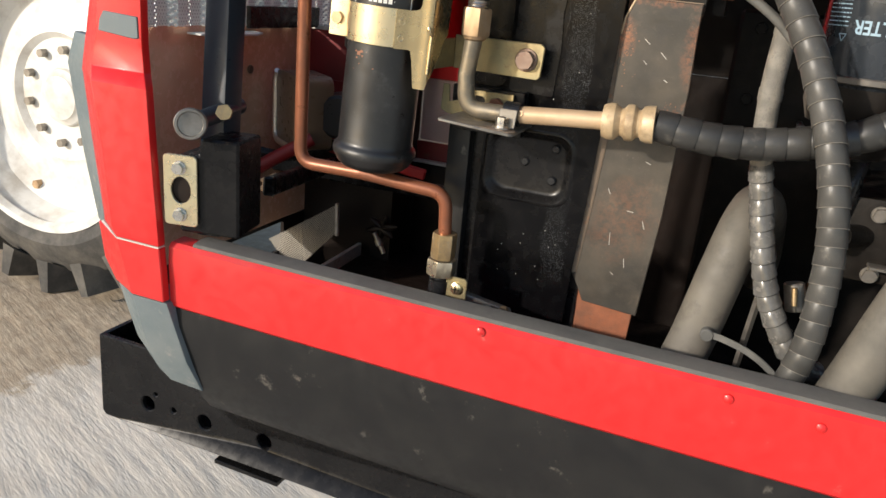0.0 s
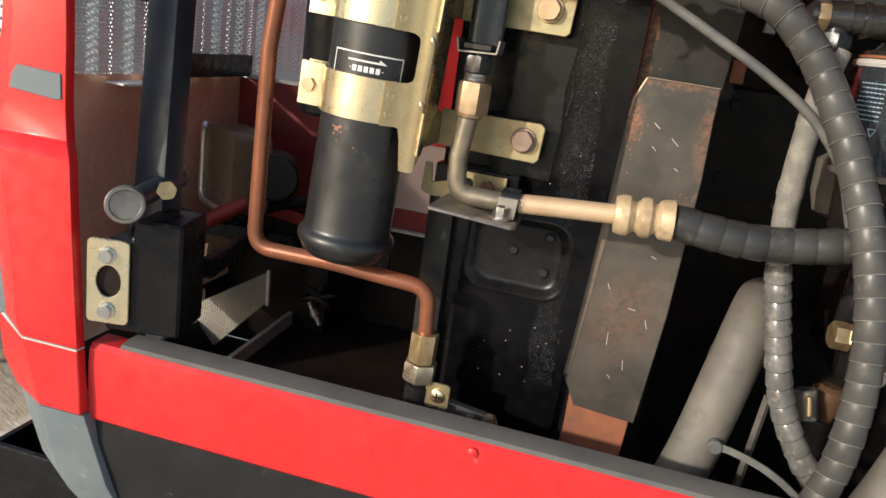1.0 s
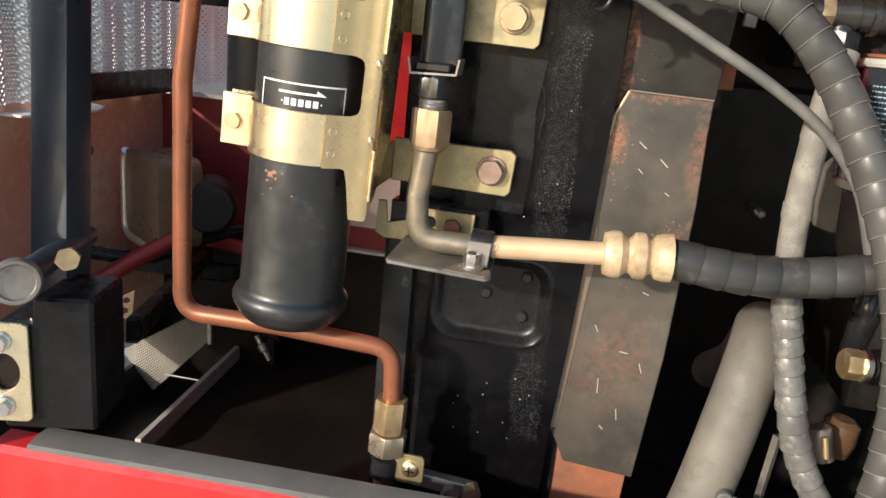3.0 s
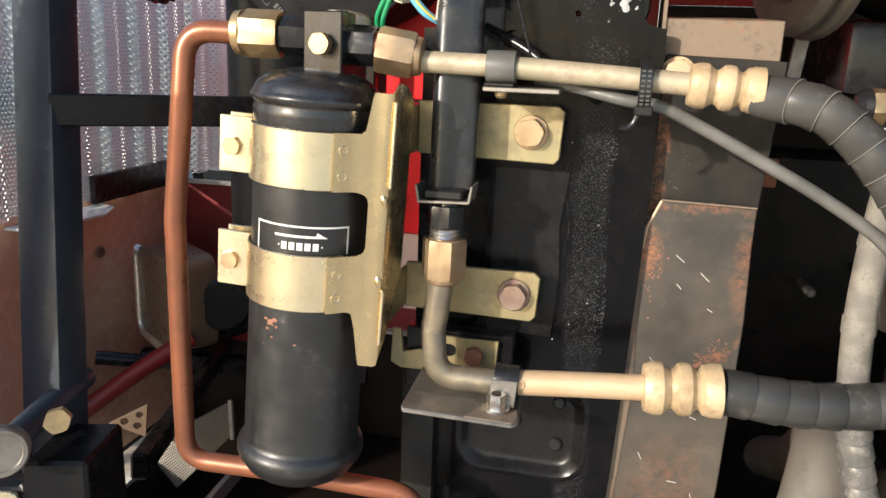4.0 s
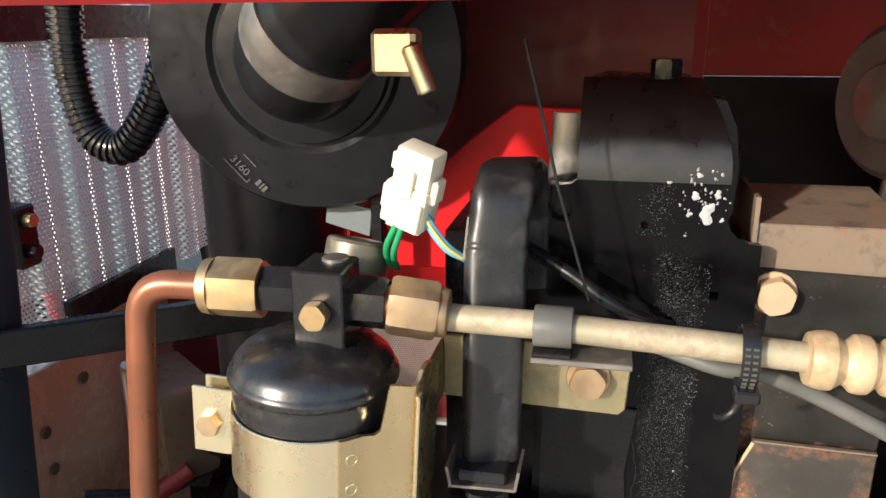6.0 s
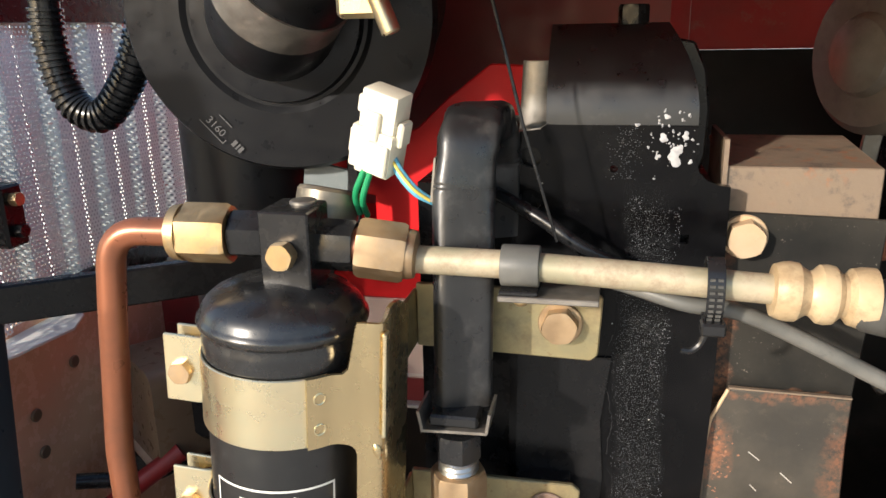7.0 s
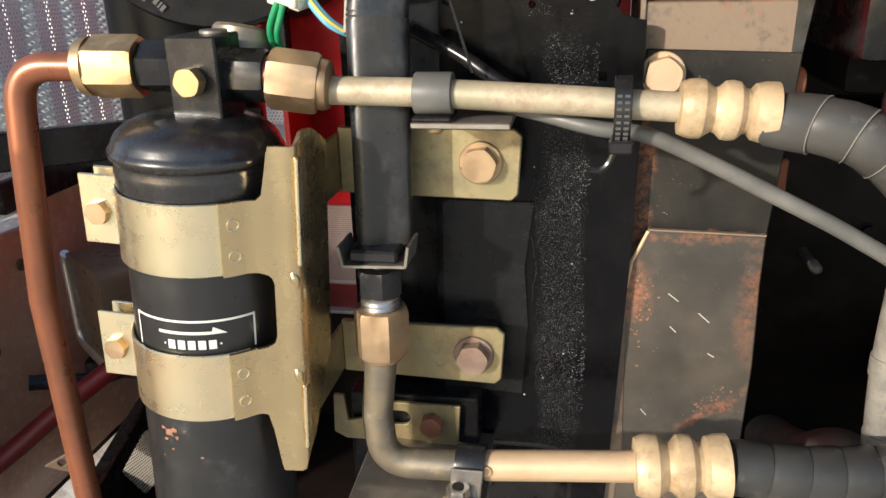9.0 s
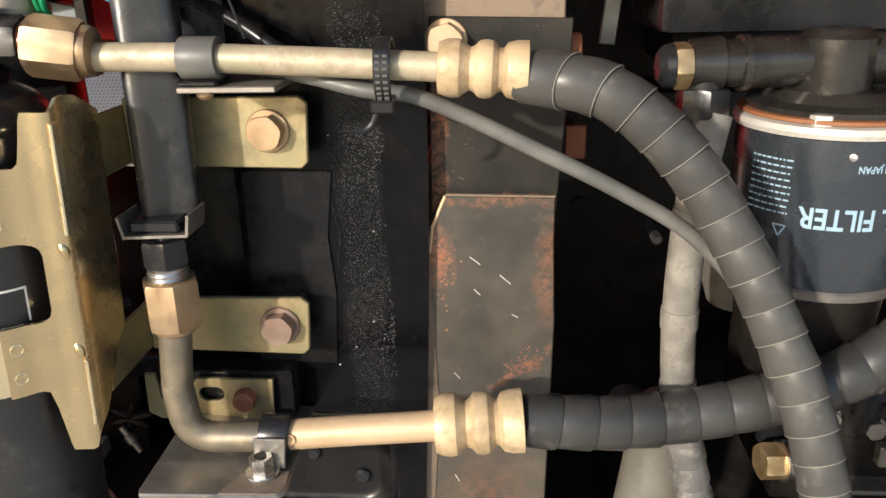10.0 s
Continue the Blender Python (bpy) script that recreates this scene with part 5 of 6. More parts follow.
# valve block on the drier
block = part("valve_block", loft(B(), [[(x, y, 0.9440) for x, y in ((-0.0962, -0.041), (-0.0752, -0.042), (-0.0760, -0.018), (-0.0962, -0.016))], [(x, y, 0.9755) for x, y in ((-0.0958, -0.041), (-0.0748, -0.042), (-0.0756, -0.018), (-0.0958, -0.016))]]),
             SLEEVE, drier, "dark machined valve block", bev=0.0007)
part("block_recess", rod(B(), (-0.0835, -0.024, 0.9750), (-0.0835, -0.024, 0.9768), 0.0055, 24, 0.0004), DULL, block)
part("sight_glass", lathe(B(), SIGHT, (0.12, 0.25, 0.9), [(0, 0.0142), (0.012, 0.0142), (0.0135, 0.0132), (0.0140, 0.0100), (0.0115, 0.0092), (0.0115, 0.0002)], 36), TUBE_DARK, block)
part("plug", hexnut(B(), (-0.0850, -0.0420, 0.9592), (-0.0852, -0.0480, 0.9592), 0.0100, 0.1), BRASS, block, "brass hex plug")
part("port", hexnut(B(), (-0.0970, -0.0285, 0.9630), (-0.1120, -0.0300, 0.9632), 0.0178, 0.4), SLEEVE, block)
part("port", hexnut(B(), (-0.0765, -0.0270, 0.9595), (-0.0610, -0.0265, 0.9590), 0.0182, 0.4), SLEEVE, block)
part("copper_washer", rod(B(), (-0.0618, -0.0265, 0.9590), (-0.0590, -0.0265, 0.9588), 0.0080, 24), COPPER, block)

# ---- copper pipe ----
cu = thing("copper_pipe", (-0.031, -0.022, 0.60), "reddish lacquered copper pipe with brass flare nuts", "pipe")
path = fillet([(-0.118, -0.0305, 0.9632), (-0.1655, -0.0350, 0.9640), (-0.1675, -0.038, 0.93), (-0.1765, -0.036, 0.86), (-0.1785, -0.0335, 0.7075), (-0.1150, -0.0315, 0.7075), (-0.0340, -0.024, 0.7010), (-0.0318, -0.022, 0.655)], 0.016, 10)
part("pipe", sweep(B(), path, 0.0060, 24), COPPER, cu)
bm = B()
lathe(bm, (-0.1380, -0.0325, 0.9636), (1, 0.07, 0), [(0, 0.0090), (0.0012, 0.0112), (0.005, 0.0118), (0.0055, 0.0118)], 32)
part("nut_collar", bm, BRASS, cu)
part("flare_nut", hexnut(B(), (-0.1330, -0.0320, 0.9636), (-0.1125, -0.0302, 0.9632), 0.0218, 0.45, 0.0016), BRASS, cu, "large brass flare nut")
part("flare_nut", hexnut(B(), (-0.0320, -0.0222, 0.6650), (-0.0325, -0.0220, 0.6410), 0.0195, 0.3, 0.0015), BRASS, cu, "brass flare nut")
part("adaptor", hexnut(B(), (-0.0326, -0.0220, 0.6400), (-0.0330, -0.0220, 0.6250), 0.0235, 0.2, 0.0012), NICKEL, cu, "bright hex adaptor")

valve = thing("expansion_valve", (-0.034, -0.022, 0.56), "small dark valve with bright stub and screwed clamp", "valve")
part("valve_body", lathe(B(), (-0.0330, -0.0220, 0.6250), (-0.04, 0, -1), [(0, 0.0065), (0.004, 0.0065), (0.0045, 0.0098), (0.019, 0.0098), (0.0195, 0.0060), (0.090, 0.0060)], 28), SLEEVE, valve)
part("stub", rod(B(), (-0.0340, -0.0220, 0.6050), (-0.0345, -0.0220, 0.5850), 0.0066, 24, 0.0005), BRIGHT, valve)
part("clamp_plate", loft(B(), [[(x, y, z) for x, z in rounded(-0.0255, 0.6050, -0.0055, 0.6265, 0.003, 3)] for y in (-0.0260, -0.0235)]), ZINC_OLD, valve, bev=0.0004)
part("clamp_screw", lathe(B(), (-0.0150, -0.0260, 0.6165), (0, -1, 0), [(0, 0.0058), (0.0022, 0.0054), (0.0034, 0.0030), (0.0035, 0)], 20), ZINC, valve)
bm = B()
box(bm, (-0.0185, -0.0298, 0.6160), (-0.0115, -0.0292, 0.6170))
box(bm, (-0.0155, -0.0298, 0.6130), (-0.0145, -0.0292, 0.6200))
part("screw_slot", bm, DARK, valve)
part("arm", beam(B(), (-0.014, -0.018, 0.607), (0.030, 0.000, 0.592), 0.010, 0.010), DULL, valve, bev=0.001)
bolt(valve, (0.0120, -0.0120, 0.5960), (0.3, -1, 0), 0.0110, 0.007, DULL)
bolt(valve, (0.0250, -0.004, 0.5940), (0.3, -1, 0), 0.0130, 0.009, BRONZE)

# ---- upper pipe and its hose ----
up = thing("upper_pipe", (0.03, -0.018, 0.95), "dusty beige air-conditioning pipe with crimped grey spiral-wrapped hose", "pipe")
part("tube", sweep(B(), [(-0.044, -0.0195, 0.9525), (0.0, -0.0185, 0.9515), (0.05, -0.018, 0.9490), (0.100, -0.018, 0.9462)], 0.0057, 28), TUBE, up)
part("union_nut", hexnut(B(), (-0.0615, -0.0245, 0.9580), (-0.0425, -0.0210, 0.9550), 0.0212, 0.35, 0.0016), BRONZE, up, "tarnished brass union nut")
part("nut_collar", lathe(B(), (-0.0428, -0.0210, 0.9550), (1, 0.08, -0.1), [(0, 0.0100), (0.002, 0.0102), (0.0045, 0.0095), (0.0052, 0.0065)], 32), BRONZE, up)
CR = [(0, 0.0070), (0.0004, 0.0098), (0.0030, 0.0108), (0.0055, 0.0112), (0.0085, 0.0110), (0.0108, 0.0092), (0.0125, 0.0082), (0.0140, 0.0088), (0.0160, 0.0108), (0.0185, 0.0112), (0.0210, 0.0108), (0.0235, 0.0084), (0.0250, 0.0082), (0.0268, 0.0104), (0.0300, 0.0112), (0.0345, 0.0113), (0.0350, 0.0080)]
part("crimp_sleeve", lathe(B(), (0.0965, -0.018, 0.9462), (1, 0.0, -0.05), CR, 40), CRIMP, up, "dusty cream crimped sleeve")
HOSE_A = smooth_path([(0.1120, -0.0180, 0.9450), (0.1330, -0.0180, 0.9420), (0.1580, -0.0180, 0.9375), (0.1780, -0.0150, 0.9245), (0.1990, -0.0115, 0.9020), (0.2195, -0.0115, 0.8705), (0.2372, -0.0150, 0.8370), (0.2535, -0.0210, 0.7980), (0.2675, -0.0245, 0.7490),
                      (0.2750, -0.0230, 0.6970), (0.2750, -0.0210, 0.6380), (0.2650, -0.0150, 0.5850), (0.252, -0.005, 0.53), (0.24, 0.02, 0.47)], 8)
part("hose", sweep(B(), HOSE_A[8:], 0.0096, 20), RUBBER, up)
wrap_turns(HOSE_A, 0.0106, 0.0150, up, WRAP, 0.0195, 0.34, 0.0006, edge_mat=SEAM, lead=0.7)

# rubber-lined clip, zip tie on the upper pipe
clip = thing("pipe_clip", (0.004, -0.02, 0.94), "rubber-lined pipe clip on a thin bracket", "clip")
part("rubber_wrap", loft(B(), [[(x, -0.018 + 0.0083 * math.cos(a) * (1.0 if math.cos(a) > 0 else 1.05), 0.9512 + 0.0083 * math.sin(a)) for a in [2 * math.pi * i / 20 for i in range(20)]] for x in (-0.0040, 0.0112)]), CABLE, clip, bev=0.0008, seg=2)
part("tail", box(B(), (-0.0040, -0.0270, 0.9415), (0.0112, -0.0080, 0.9432)), SLEEVE, clip, bev=0.0004)
part("clip_bracket", box(B(), (-0.0045, -0.0275, 0.9388), (0.0345, 0.0118, 0.9412)), DULL, clip, bev=0.0004)
part("clip_nut", lathe(B(), (0.0040, -0.0200, 0.9388), (0, 0, -1), [(0, 0.0035), (0.002, 0.0033), (0.0034, 0.0020), (0.0036, 0)], 14), BRASS, clip)

tie = thing("cable_tie", (0.075, -0.02, 0.93), "black ribbed cable tie round pipe and cable", "cable tie")
bm = B()
tp = [Vector((0.0760, -0.0195 + 0.0082 * math.cos(a), 0.9455 + 0.0115 * math.sin(a))) for a in [2 * math.pi * i / 28 for i in range(28)]]
rings = [[bm.verts.new((p.x + dx, -0.0195 + (p.y + 0.0195) * k, 0.9455 + (p.z - 0.9455) * k)) for p in tp] for dx, k in ((-0.0032, 1.0), (0.0032, 1.0), (0.0032, 1.12), (-0.0032, 1.12))]
ring_faces(bm, rings + rings[:1], cap=False)
strapm = part("strap", bm, SLEEVE, tie, bev=0.0002)
bm = B()
for i in range(9):
    a = radians(150 + i * 11)
    for dx in (-0.0014, 0.0014):
        box(bm, (0.0760 + dx - 0.0009, -0.0195 + 0.0092 * math.cos(a) - 0.0005, 0.9455 + 0.0129 * math.sin(a) - 0.0005), (0.0760 + dx + 0.0009, -0.0195 + 0.0092 * math.cos(a) + 0.0005, 0.9455 + 0.0129 * math.sin(a) + 0.0005))
part("ribs", bm, WRAP, strapm)
part("tie_head", box(B(), (0.0715, -0.0300, 0.9305), (0.0805, -0.0225, 0.9355)), SLEEVE, tie, bev=0.0008)
part("tie_tail", sweep(B(), smooth_path([(0.0735, -0.0275, 0.9310), (0.0715, -0.0275, 0.9265), (0.0685, -0.0280, 0.9240), (0.0650, -0.0285, 0.9242)], 5), 0.0013, 8), SLEEVE, tie)

# grey cable under the pipe
single("wire_lead", sweep(B(), smooth_path([(-0.012, 0.020, 0.972), (0.010, 0.012, 0.962), (0.026, 0.008, 0.952), (0.040, 0.014, 0.944), (0.050, 0.026, 0.937), (0.054, 0.036, 0.933)], 8), 0.0031, 14), SLEEVE, "dark insulated lead behind the upper pipe", "wire")
cable = smooth_path([(0.020, -0.004, 0.9455), (0.034, -0.006, 0.9435), (0.047, -0.0080, 0.9410), (0.0670, -0.0130, 0.9370), (0.0850, -0.0110, 0.9345), (0.1050, -0.0060, 0.9255), (0.1350, -0.0040, 0.9105), (0.1710, -0.0010, 0.8915), (0.2050, 0.0040, 0.8690), (0.2320, 0.006, 0.838), (0.2480, 0.008, 0.80)], 8)
single("cable", sweep(B(), cable, lambda s: 0.0029 + 0.0006 * min(1, s / 0.12), 14), CABLE, "grey sheathed cable tied under the pipe", "cable")

# ---- lower pipe and its hose ----
lo = thing("lower_pipe", (0.03, -0.02, 0.775), "tan bent steel pipe with crimped grey spiral-wrapped hose", "pipe")
EL = fillet([(-0.0225, -0.0215, 0.8400), (-0.0270, -0.0210, 0.8050), (-0.0250, -0.0200, 0.7770), (0.0080, -0.0185, 0.7770), (0.0200, -0.0180, 0.7780)], 0.020, 12)
part("elbow", sweep(B(), EL, 0.0072, 28), TUBE_DARK, lo, "worn steel elbow")
part("tube", sweep(B(), [(0.0180, -0.0180, 0.7778), (0.055, -0.0165, 0.7805), (0.094, -0.0150, 0.7830)], 0.0072, 28), TUBE_TAN, lo)
part("tube_dimple", rod(B(), (0.0245, -0.0245, 0.7800), (0.0245, -0.0256, 0.7803), 0.0024, 14), BRONZE, lo)
CL = [(s * 1.18, r * 1.31) for s, r in CR]
part("crimp_sleeve", lathe(B(), (0.0905, -0.0150, 0.7830), (1, 0.06, 0.05), CL, 44), CRIMP, lo, "dusty cream crimped sleeve")
part("union_nut", hexnut(B(), (-0.0225, -0.0215, 0.8370), (-0.0222, -0.0215, 0.8590), 0.0215, 0.25, 0.0016), BRONZE, lo, "tarnished brass union nut")
part("nut_collar", lathe(B(), (-0.0225, -0.0215, 0.8375), (0, 0, -1), [(0, 0.0098), (0.003, 0.0092), (0.0042, 0.0076)], 30), BRONZE, lo)
part("thread", lathe(B(), (-0.0222, -0.0215, 0.8588), (0, 0, 1), [(0, 0.0080), (0.0012, 0.0088), (0.0024, 0.0080), (0.0036, 0.0088), (0.0048, 0.0080), (0.0060, 0.0086), (0.0068, 0.0078)], 28), BRIGHT, lo, "bright threads")
part("adaptor", hexnut(B(), (-0.0222, -0.0212, 0.8655), (-0.0222, -0.0208, 0.8770), 0.0175, 0.1), SLEEVE, lo)
HOSE_B = smooth_path([(0.1310, -0.0120, 0.7850), (0.1550, -0.0080, 0.7815), (0.1800, -0.0030, 0.7790), (0.2120, 0.0030, 0.7800), (0.2480, 0.0080, 0.7860), (0.2830, 0.0120, 0.7970), (0.3180, 0.0200, 0.8200), (0.3500, 0.0350, 0.8520), (0.38, 0.06, 0.89)], 8)
part("hose", sweep(B(), HOSE_B, 0.0108, 20), RUBBER, lo)
wrap_turns(HOSE_B, 0.0124, 0.0165, lo, WRAP_B, 0.0, 0.12, 0.0008)

lclip = thing("pipe_clamp", (0.016, -0.02, 0.765), "dark clamp with a bright bolt holding the lower pipe", "clamp")
part("clamp_band", loft(B(), [[(x, -0.0183 + 0.0096 * math.cos(a), 0.7782 + 0.0100 * math.sin(a)) for a in [2 * math.pi * i / 24 for i in range(24)]] for x in (0.0095, 0.0235)]), SLEEVE, lclip, bev=0.0008, seg=2)
part("clamp_tab", loft(B(), [[(x, -0.0280 - dy, z) for x, z in ((0.0085, 0.7830), (0.0235, 0.7830), (0.0220, 0.7670), (0.0080, 0.7680))] for dy in (0, 0.0016)]), DULL, lclip, bev=0.0004)
part("clamp_washer", rod(B(), (0.0125, -0.0330, 0.7672), (0.0125, -0.0330, 0.7688), 0.0078, 26, 0.0003), BRIGHT, lclip)
part("clamp_bolt", hexnut(B(), (0.0125, -0.0330, 0.7686), (0.0125, -0.0330, 0.7765), 0.0095, 0.3), BRIGHT, lclip)
part("bolt_socket", rod(B(), (0.0125, -0.0330, 0.7762), (0.0125, -0.0330, 0.7770), 0.0028, 12), DARK, lclip)

# ---- shelf plate and slotted bracket ----
shelf = thing("shelf_bracket", (-0.015, -0.01, 0.76), "grey steel shelf bracket with rust-edged lip", "bracket")
part("shelf", loft(B(), [[(-0.0365, -0.0520, 0.7720 + z), (-0.0350, -0.0560, 0.7720 + z), (0.0230, -0.0470, 0.7662 + z), (0.0262, -0.0430, 0.7660 + z), (0.0215, 0.0290, 0.7640 + z), (-0.0400, 0.0290, 0.7690 + z)] for z in (-0.0026, 0.0)]), DULL, shelf, bev=0.0006)
part("rust_edge", loft(B(), [[(-0.002, -0.0505, 0.7688 + z), (0.0228, -0.0466, 0.7663 + z), (0.0255, -0.0428, 0.7661 + z), (0.024, -0.030, 0.7659 + z), (0.004, -0.034, 0.7677 + z)] for z in (0.0, 0.0006)]), GUARDTAN, shelf)
slot = thing("slotted_bracket", (-0.02, 0.012, 0.77), "small slotted zinc bracket with a rusty bolt", "bracket")
so = [(-0.0610, 0.7690), (-0.0545, 0.7655), (0.0050, 0.7665), (0.0065, 0.7895), (-0.0330, 0.7895), (-0.0400, 0.7800), (-0.0530, 0.7765), (-0.0545, 0.7915), (-0.0600, 0.7915)]
part("strip", plate(B(), so, [rounded(-0.0325, 0.7765, -0.0195, 0.7845, 0.0039, 4)], 0.0120, 0.0025), ZINC_OLD, slot, bev=0.0004)
part("backing", box(B(), (-0.052, 0.0160, 0.752), (0.0150, 0.0300, 0.792)), BLACK, slot, bev=0.0008)
bolt(slot, (-0.0080, 0.0120, 0.7795), (0, -1, 0), 0.0105, 0.006, RUST, turn=0.3)

# ---- looped black sleeve behind the pipe ----
loop = thing("sleeved_loop", (-0.022, -0.01, 0.87), "black flat-sleeved hose loop held by a steel clip", "hose")
bm = B()
pth = fillet([(-0.0225, -0.0075, 0.8850), (-0.0215, -0.0050, 0.9800), (-0.0195, -0.0010, 1.0035), (-0.0160, 0.0230, 1.0035), (-0.0150, 0.0330, 0.985), (-0.0150, 0.0350, 0.95)], 0.014, 8)
rings = []
fr = frames(pth)
for i, (p, n, b, s) in enumerate(fr):
    t = (pth[min(i + 1, len(pth) - 1)] - pth[max(i - 1, 0)]).normalized()
    side = (Vector((0.94, 0.30, 0)) - t * t.dot(Vector((0.94, 0.30, 0)))).normalized()
    up_ = side.cross(t)
    sag = 0.0004 * math.sin(i * 1.7)
    rings.append([bm.verts.new(p + side * (0.0124 + sag) * x + up_ * 0.0085 * y) for x, y in [(math.copysign(abs(math.cos(w)) ** 0.42, math.cos(w)), math.copysign(abs(math.sin(w)) ** 0.55, math.sin(w))) for w in [2 * math.pi * (j + 0.5) / 28 for j in range(28)]]])
ring_faces(bm, rings)
part("sleeve", bm, LOOPM, loop, sharp=60)
part("neck", rod(B(), (-0.0222, -0.0150, 0.8760), (-0.0222, -0.0140, 0.8840), 0.0080, 24), SLEEVE, loop)
bm = B()
sheet(bm, [(-0.0388, 0.8880), (-0.0372, 0.8795), (-0.0370, 0.8785), (-0.0090, 0.8795), (-0.0085, 0.8805), (-0.0072, 0.8890)], -0.0270, -0.0080, 0.0013, 1)
part("spring_clip", bm, DULL, loop, "bent bright steel clip", bev=0.0003)
part("clip_block", box(B(), (-0.0340, -0.0255, 0.8808), (-0.0130, -0.0060, 0.8860)), SLEEVE, loop, bev=0.001)
part("side_plate", plate(B(), [(-0.0345, 0.9740), (-0.0325, 0.9920), (-0.0317, 0.9920), (-0.0335, 0.9740)], (), -0.010, 0.016), DULL, loop)

# ---- connector and wires ----
conn = thing("wire_connector", (-0.057, -0.004, 0.985), "off-white plastic plug with green and blue wires", "connector")
CM = Matrix.Translation((-0.0560, -0.0040, 1.0010)) @ Euler((radians(8), radians(17), radians(-14))).to_matrix().to_4x4()


def plug_box(x0, z0, x1, z1, y0, y1):
    bm = box(B(), (x0, y0, z0), (x1, y1, z1))
    bm.transform(CM)
    return bm


housing = part("housing", plug_box(-0.0098, -0.0155, 0.0098, 0.0030, -0.0070, 0.0070), OFFWHITE, conn, bev=0.0014, seg=2)
part("upper_housing", plug_box(-0.0075, 0.0028, 0.0092, 0.0190, -0.0062, 0.0062), OFFWHITE, conn, bev=0.0014, seg=2)
part("side_wing", plug_box(-0.0118, -0.0110, -0.0096, 0.0000, -0.0045, 0.0045), OFFWHITE, housing, bev=0.0006)
part("side_wing", plug_box(-0.0098, 0.0075, -0.0074, 0.0150, -0.0045, 0.0045), OFFWHITE, housing, bev=0.0006)
part("latch", plug_box(0.0090, -0.0020, 0.0122, 0.0085, -0.0040, 0.0040), OFFWHITE, housing, bev=0.0008)
part("latch", plug_box(-0.0012, -0.0150, 0.0090, -0.0015, -0.0088, -0.0068), OFFWHITE, housing, bev=0.0006)
part("latch", plug_box(-0.0040, -0.0010, 0.0030, 0.0110, -0.0084, -0.0060), OFFWHITE, housing, bev=0.0006)
part("wire_seat", plug_box(-0.0075, -0.0180, -0.0010, -0.0154, -0.0050, 0.0050), OFFWHITE, housing, bev=0.0005)
part("wire_seat", plug_box(0.0030, -0.0170, 0.0085, -0.0154, -0.0050, 0.0050), OFFWHITE, housing, bev=0.0005)
for pts, m in (([(-0.0600, -0.004, 0.992), (-0.0655, -0.004, 0.982), (-0.0690, -0.002, 0.974), (-0.0690, 0.003, 0.965)], GREEN_W), ([(-0.0585, -0.004, 0.991), (-0.0630, -0.004, 0.980), (-0.0655, -0.003, 0.972), (-0.0660, 0.004, 0.964)], GREEN_W),
               ([(-0.0530, -0.004, 0.992), (-0.0480, -0.006, 0.984), (-0.0410, -0.008, 0.977), (-0.0340, -0.006, 0.973)], BLUE_W), ([(-0.0515, -0.005, 0.993), (-0.0470, -0.0075, 0.986), (-0.0405, -0.0095, 0.979), (-0.0345, -0.0075, 0.974)], BLUE_W),
               ([(-0.0518, -0.0062, 0.992), (-0.0472, -0.0092, 0.9860), (-0.0407, -0.0112, 0.9792), (-0.0345, -0.0092, 0.9742)], YELLOW_W)):
    part("wire", sweep(B(), smooth_path(pts, 8), 0.0007 if m is YELLOW_W else 0.0014, 10), m, conn)
single("thin_wire", sweep(B(), [(-0.012, -0.002, 1.060), (0.0025, -0.004, 1.004), (0.0165, -0.002, 0.957)], 0.0007, 8), SLEEVE, "thin dark wire hanging by the column", "wire")

# ---- air cleaner ----
ac = thing("air_cleaner", (-0.136, 0.09, 0.96), "large satin black air cleaner with elbow duct and clamp", "air cleaner")
ctr = Vector((-0.132, 0.075, 1.050))
face = Vector((0.12, -1, -0.10)).normalized()
prof = [(-0.16, 0.073), (-0.02, 0.077), (-0.008, 0.0815), (0.0, 0.0820), (0.004, 0.0795), (0.0052, 0.050), (0.0030, 0.0470), (0.0030, 0.0450), (0.0075, 0.0435), (0.0090, 0.034), (0.0090, 0.0005)]
part("canister", lathe(B(), ctr, face, prof, 72), ACBLACK, ac)
elb = smooth_path([ctr + face * 0.004, ctr + face * 0.018 + Vector((0.004, 0, 0.004)), ctr + face * 0.034 + Vector((0.018, 0, 0.020)), ctr + face * 0.042 + Vector((0.045, 0, 0.045)), ctr + face * 0.045 + Vector((0.09, 0, 0.075))], 8)
duct = part("elbow_duct", sweep(B(), elb, lambda s: 0.0330 - 0.004 * min(1, s / 0.1), 40), ACBLACK, ac)
part("duct_band", sweep(B(), [p for p in elb[12:17]], 0.0325, 40), DULL, duct, "brushed metal band")
part("hose_clamp", box(B(), (-0.072, -0.006, 1.046), (-0.054, 0.008, 1.064)), ZINC, ac, "yellow zinc hose clamp", bev=0.002)
part("clamp_screw", rod(B(), (-0.056, -0.006, 1.058), (-0.049, -0.006, 1.040), 0.0040, 16, 0.0008), ZINC, ac)
part("lower_duct", rod(B(), (-0.184, 0.140, 0.80), (-0.184, 0.140, 1.02), 0.044, 48, 0.003), ACBLACK, ac)


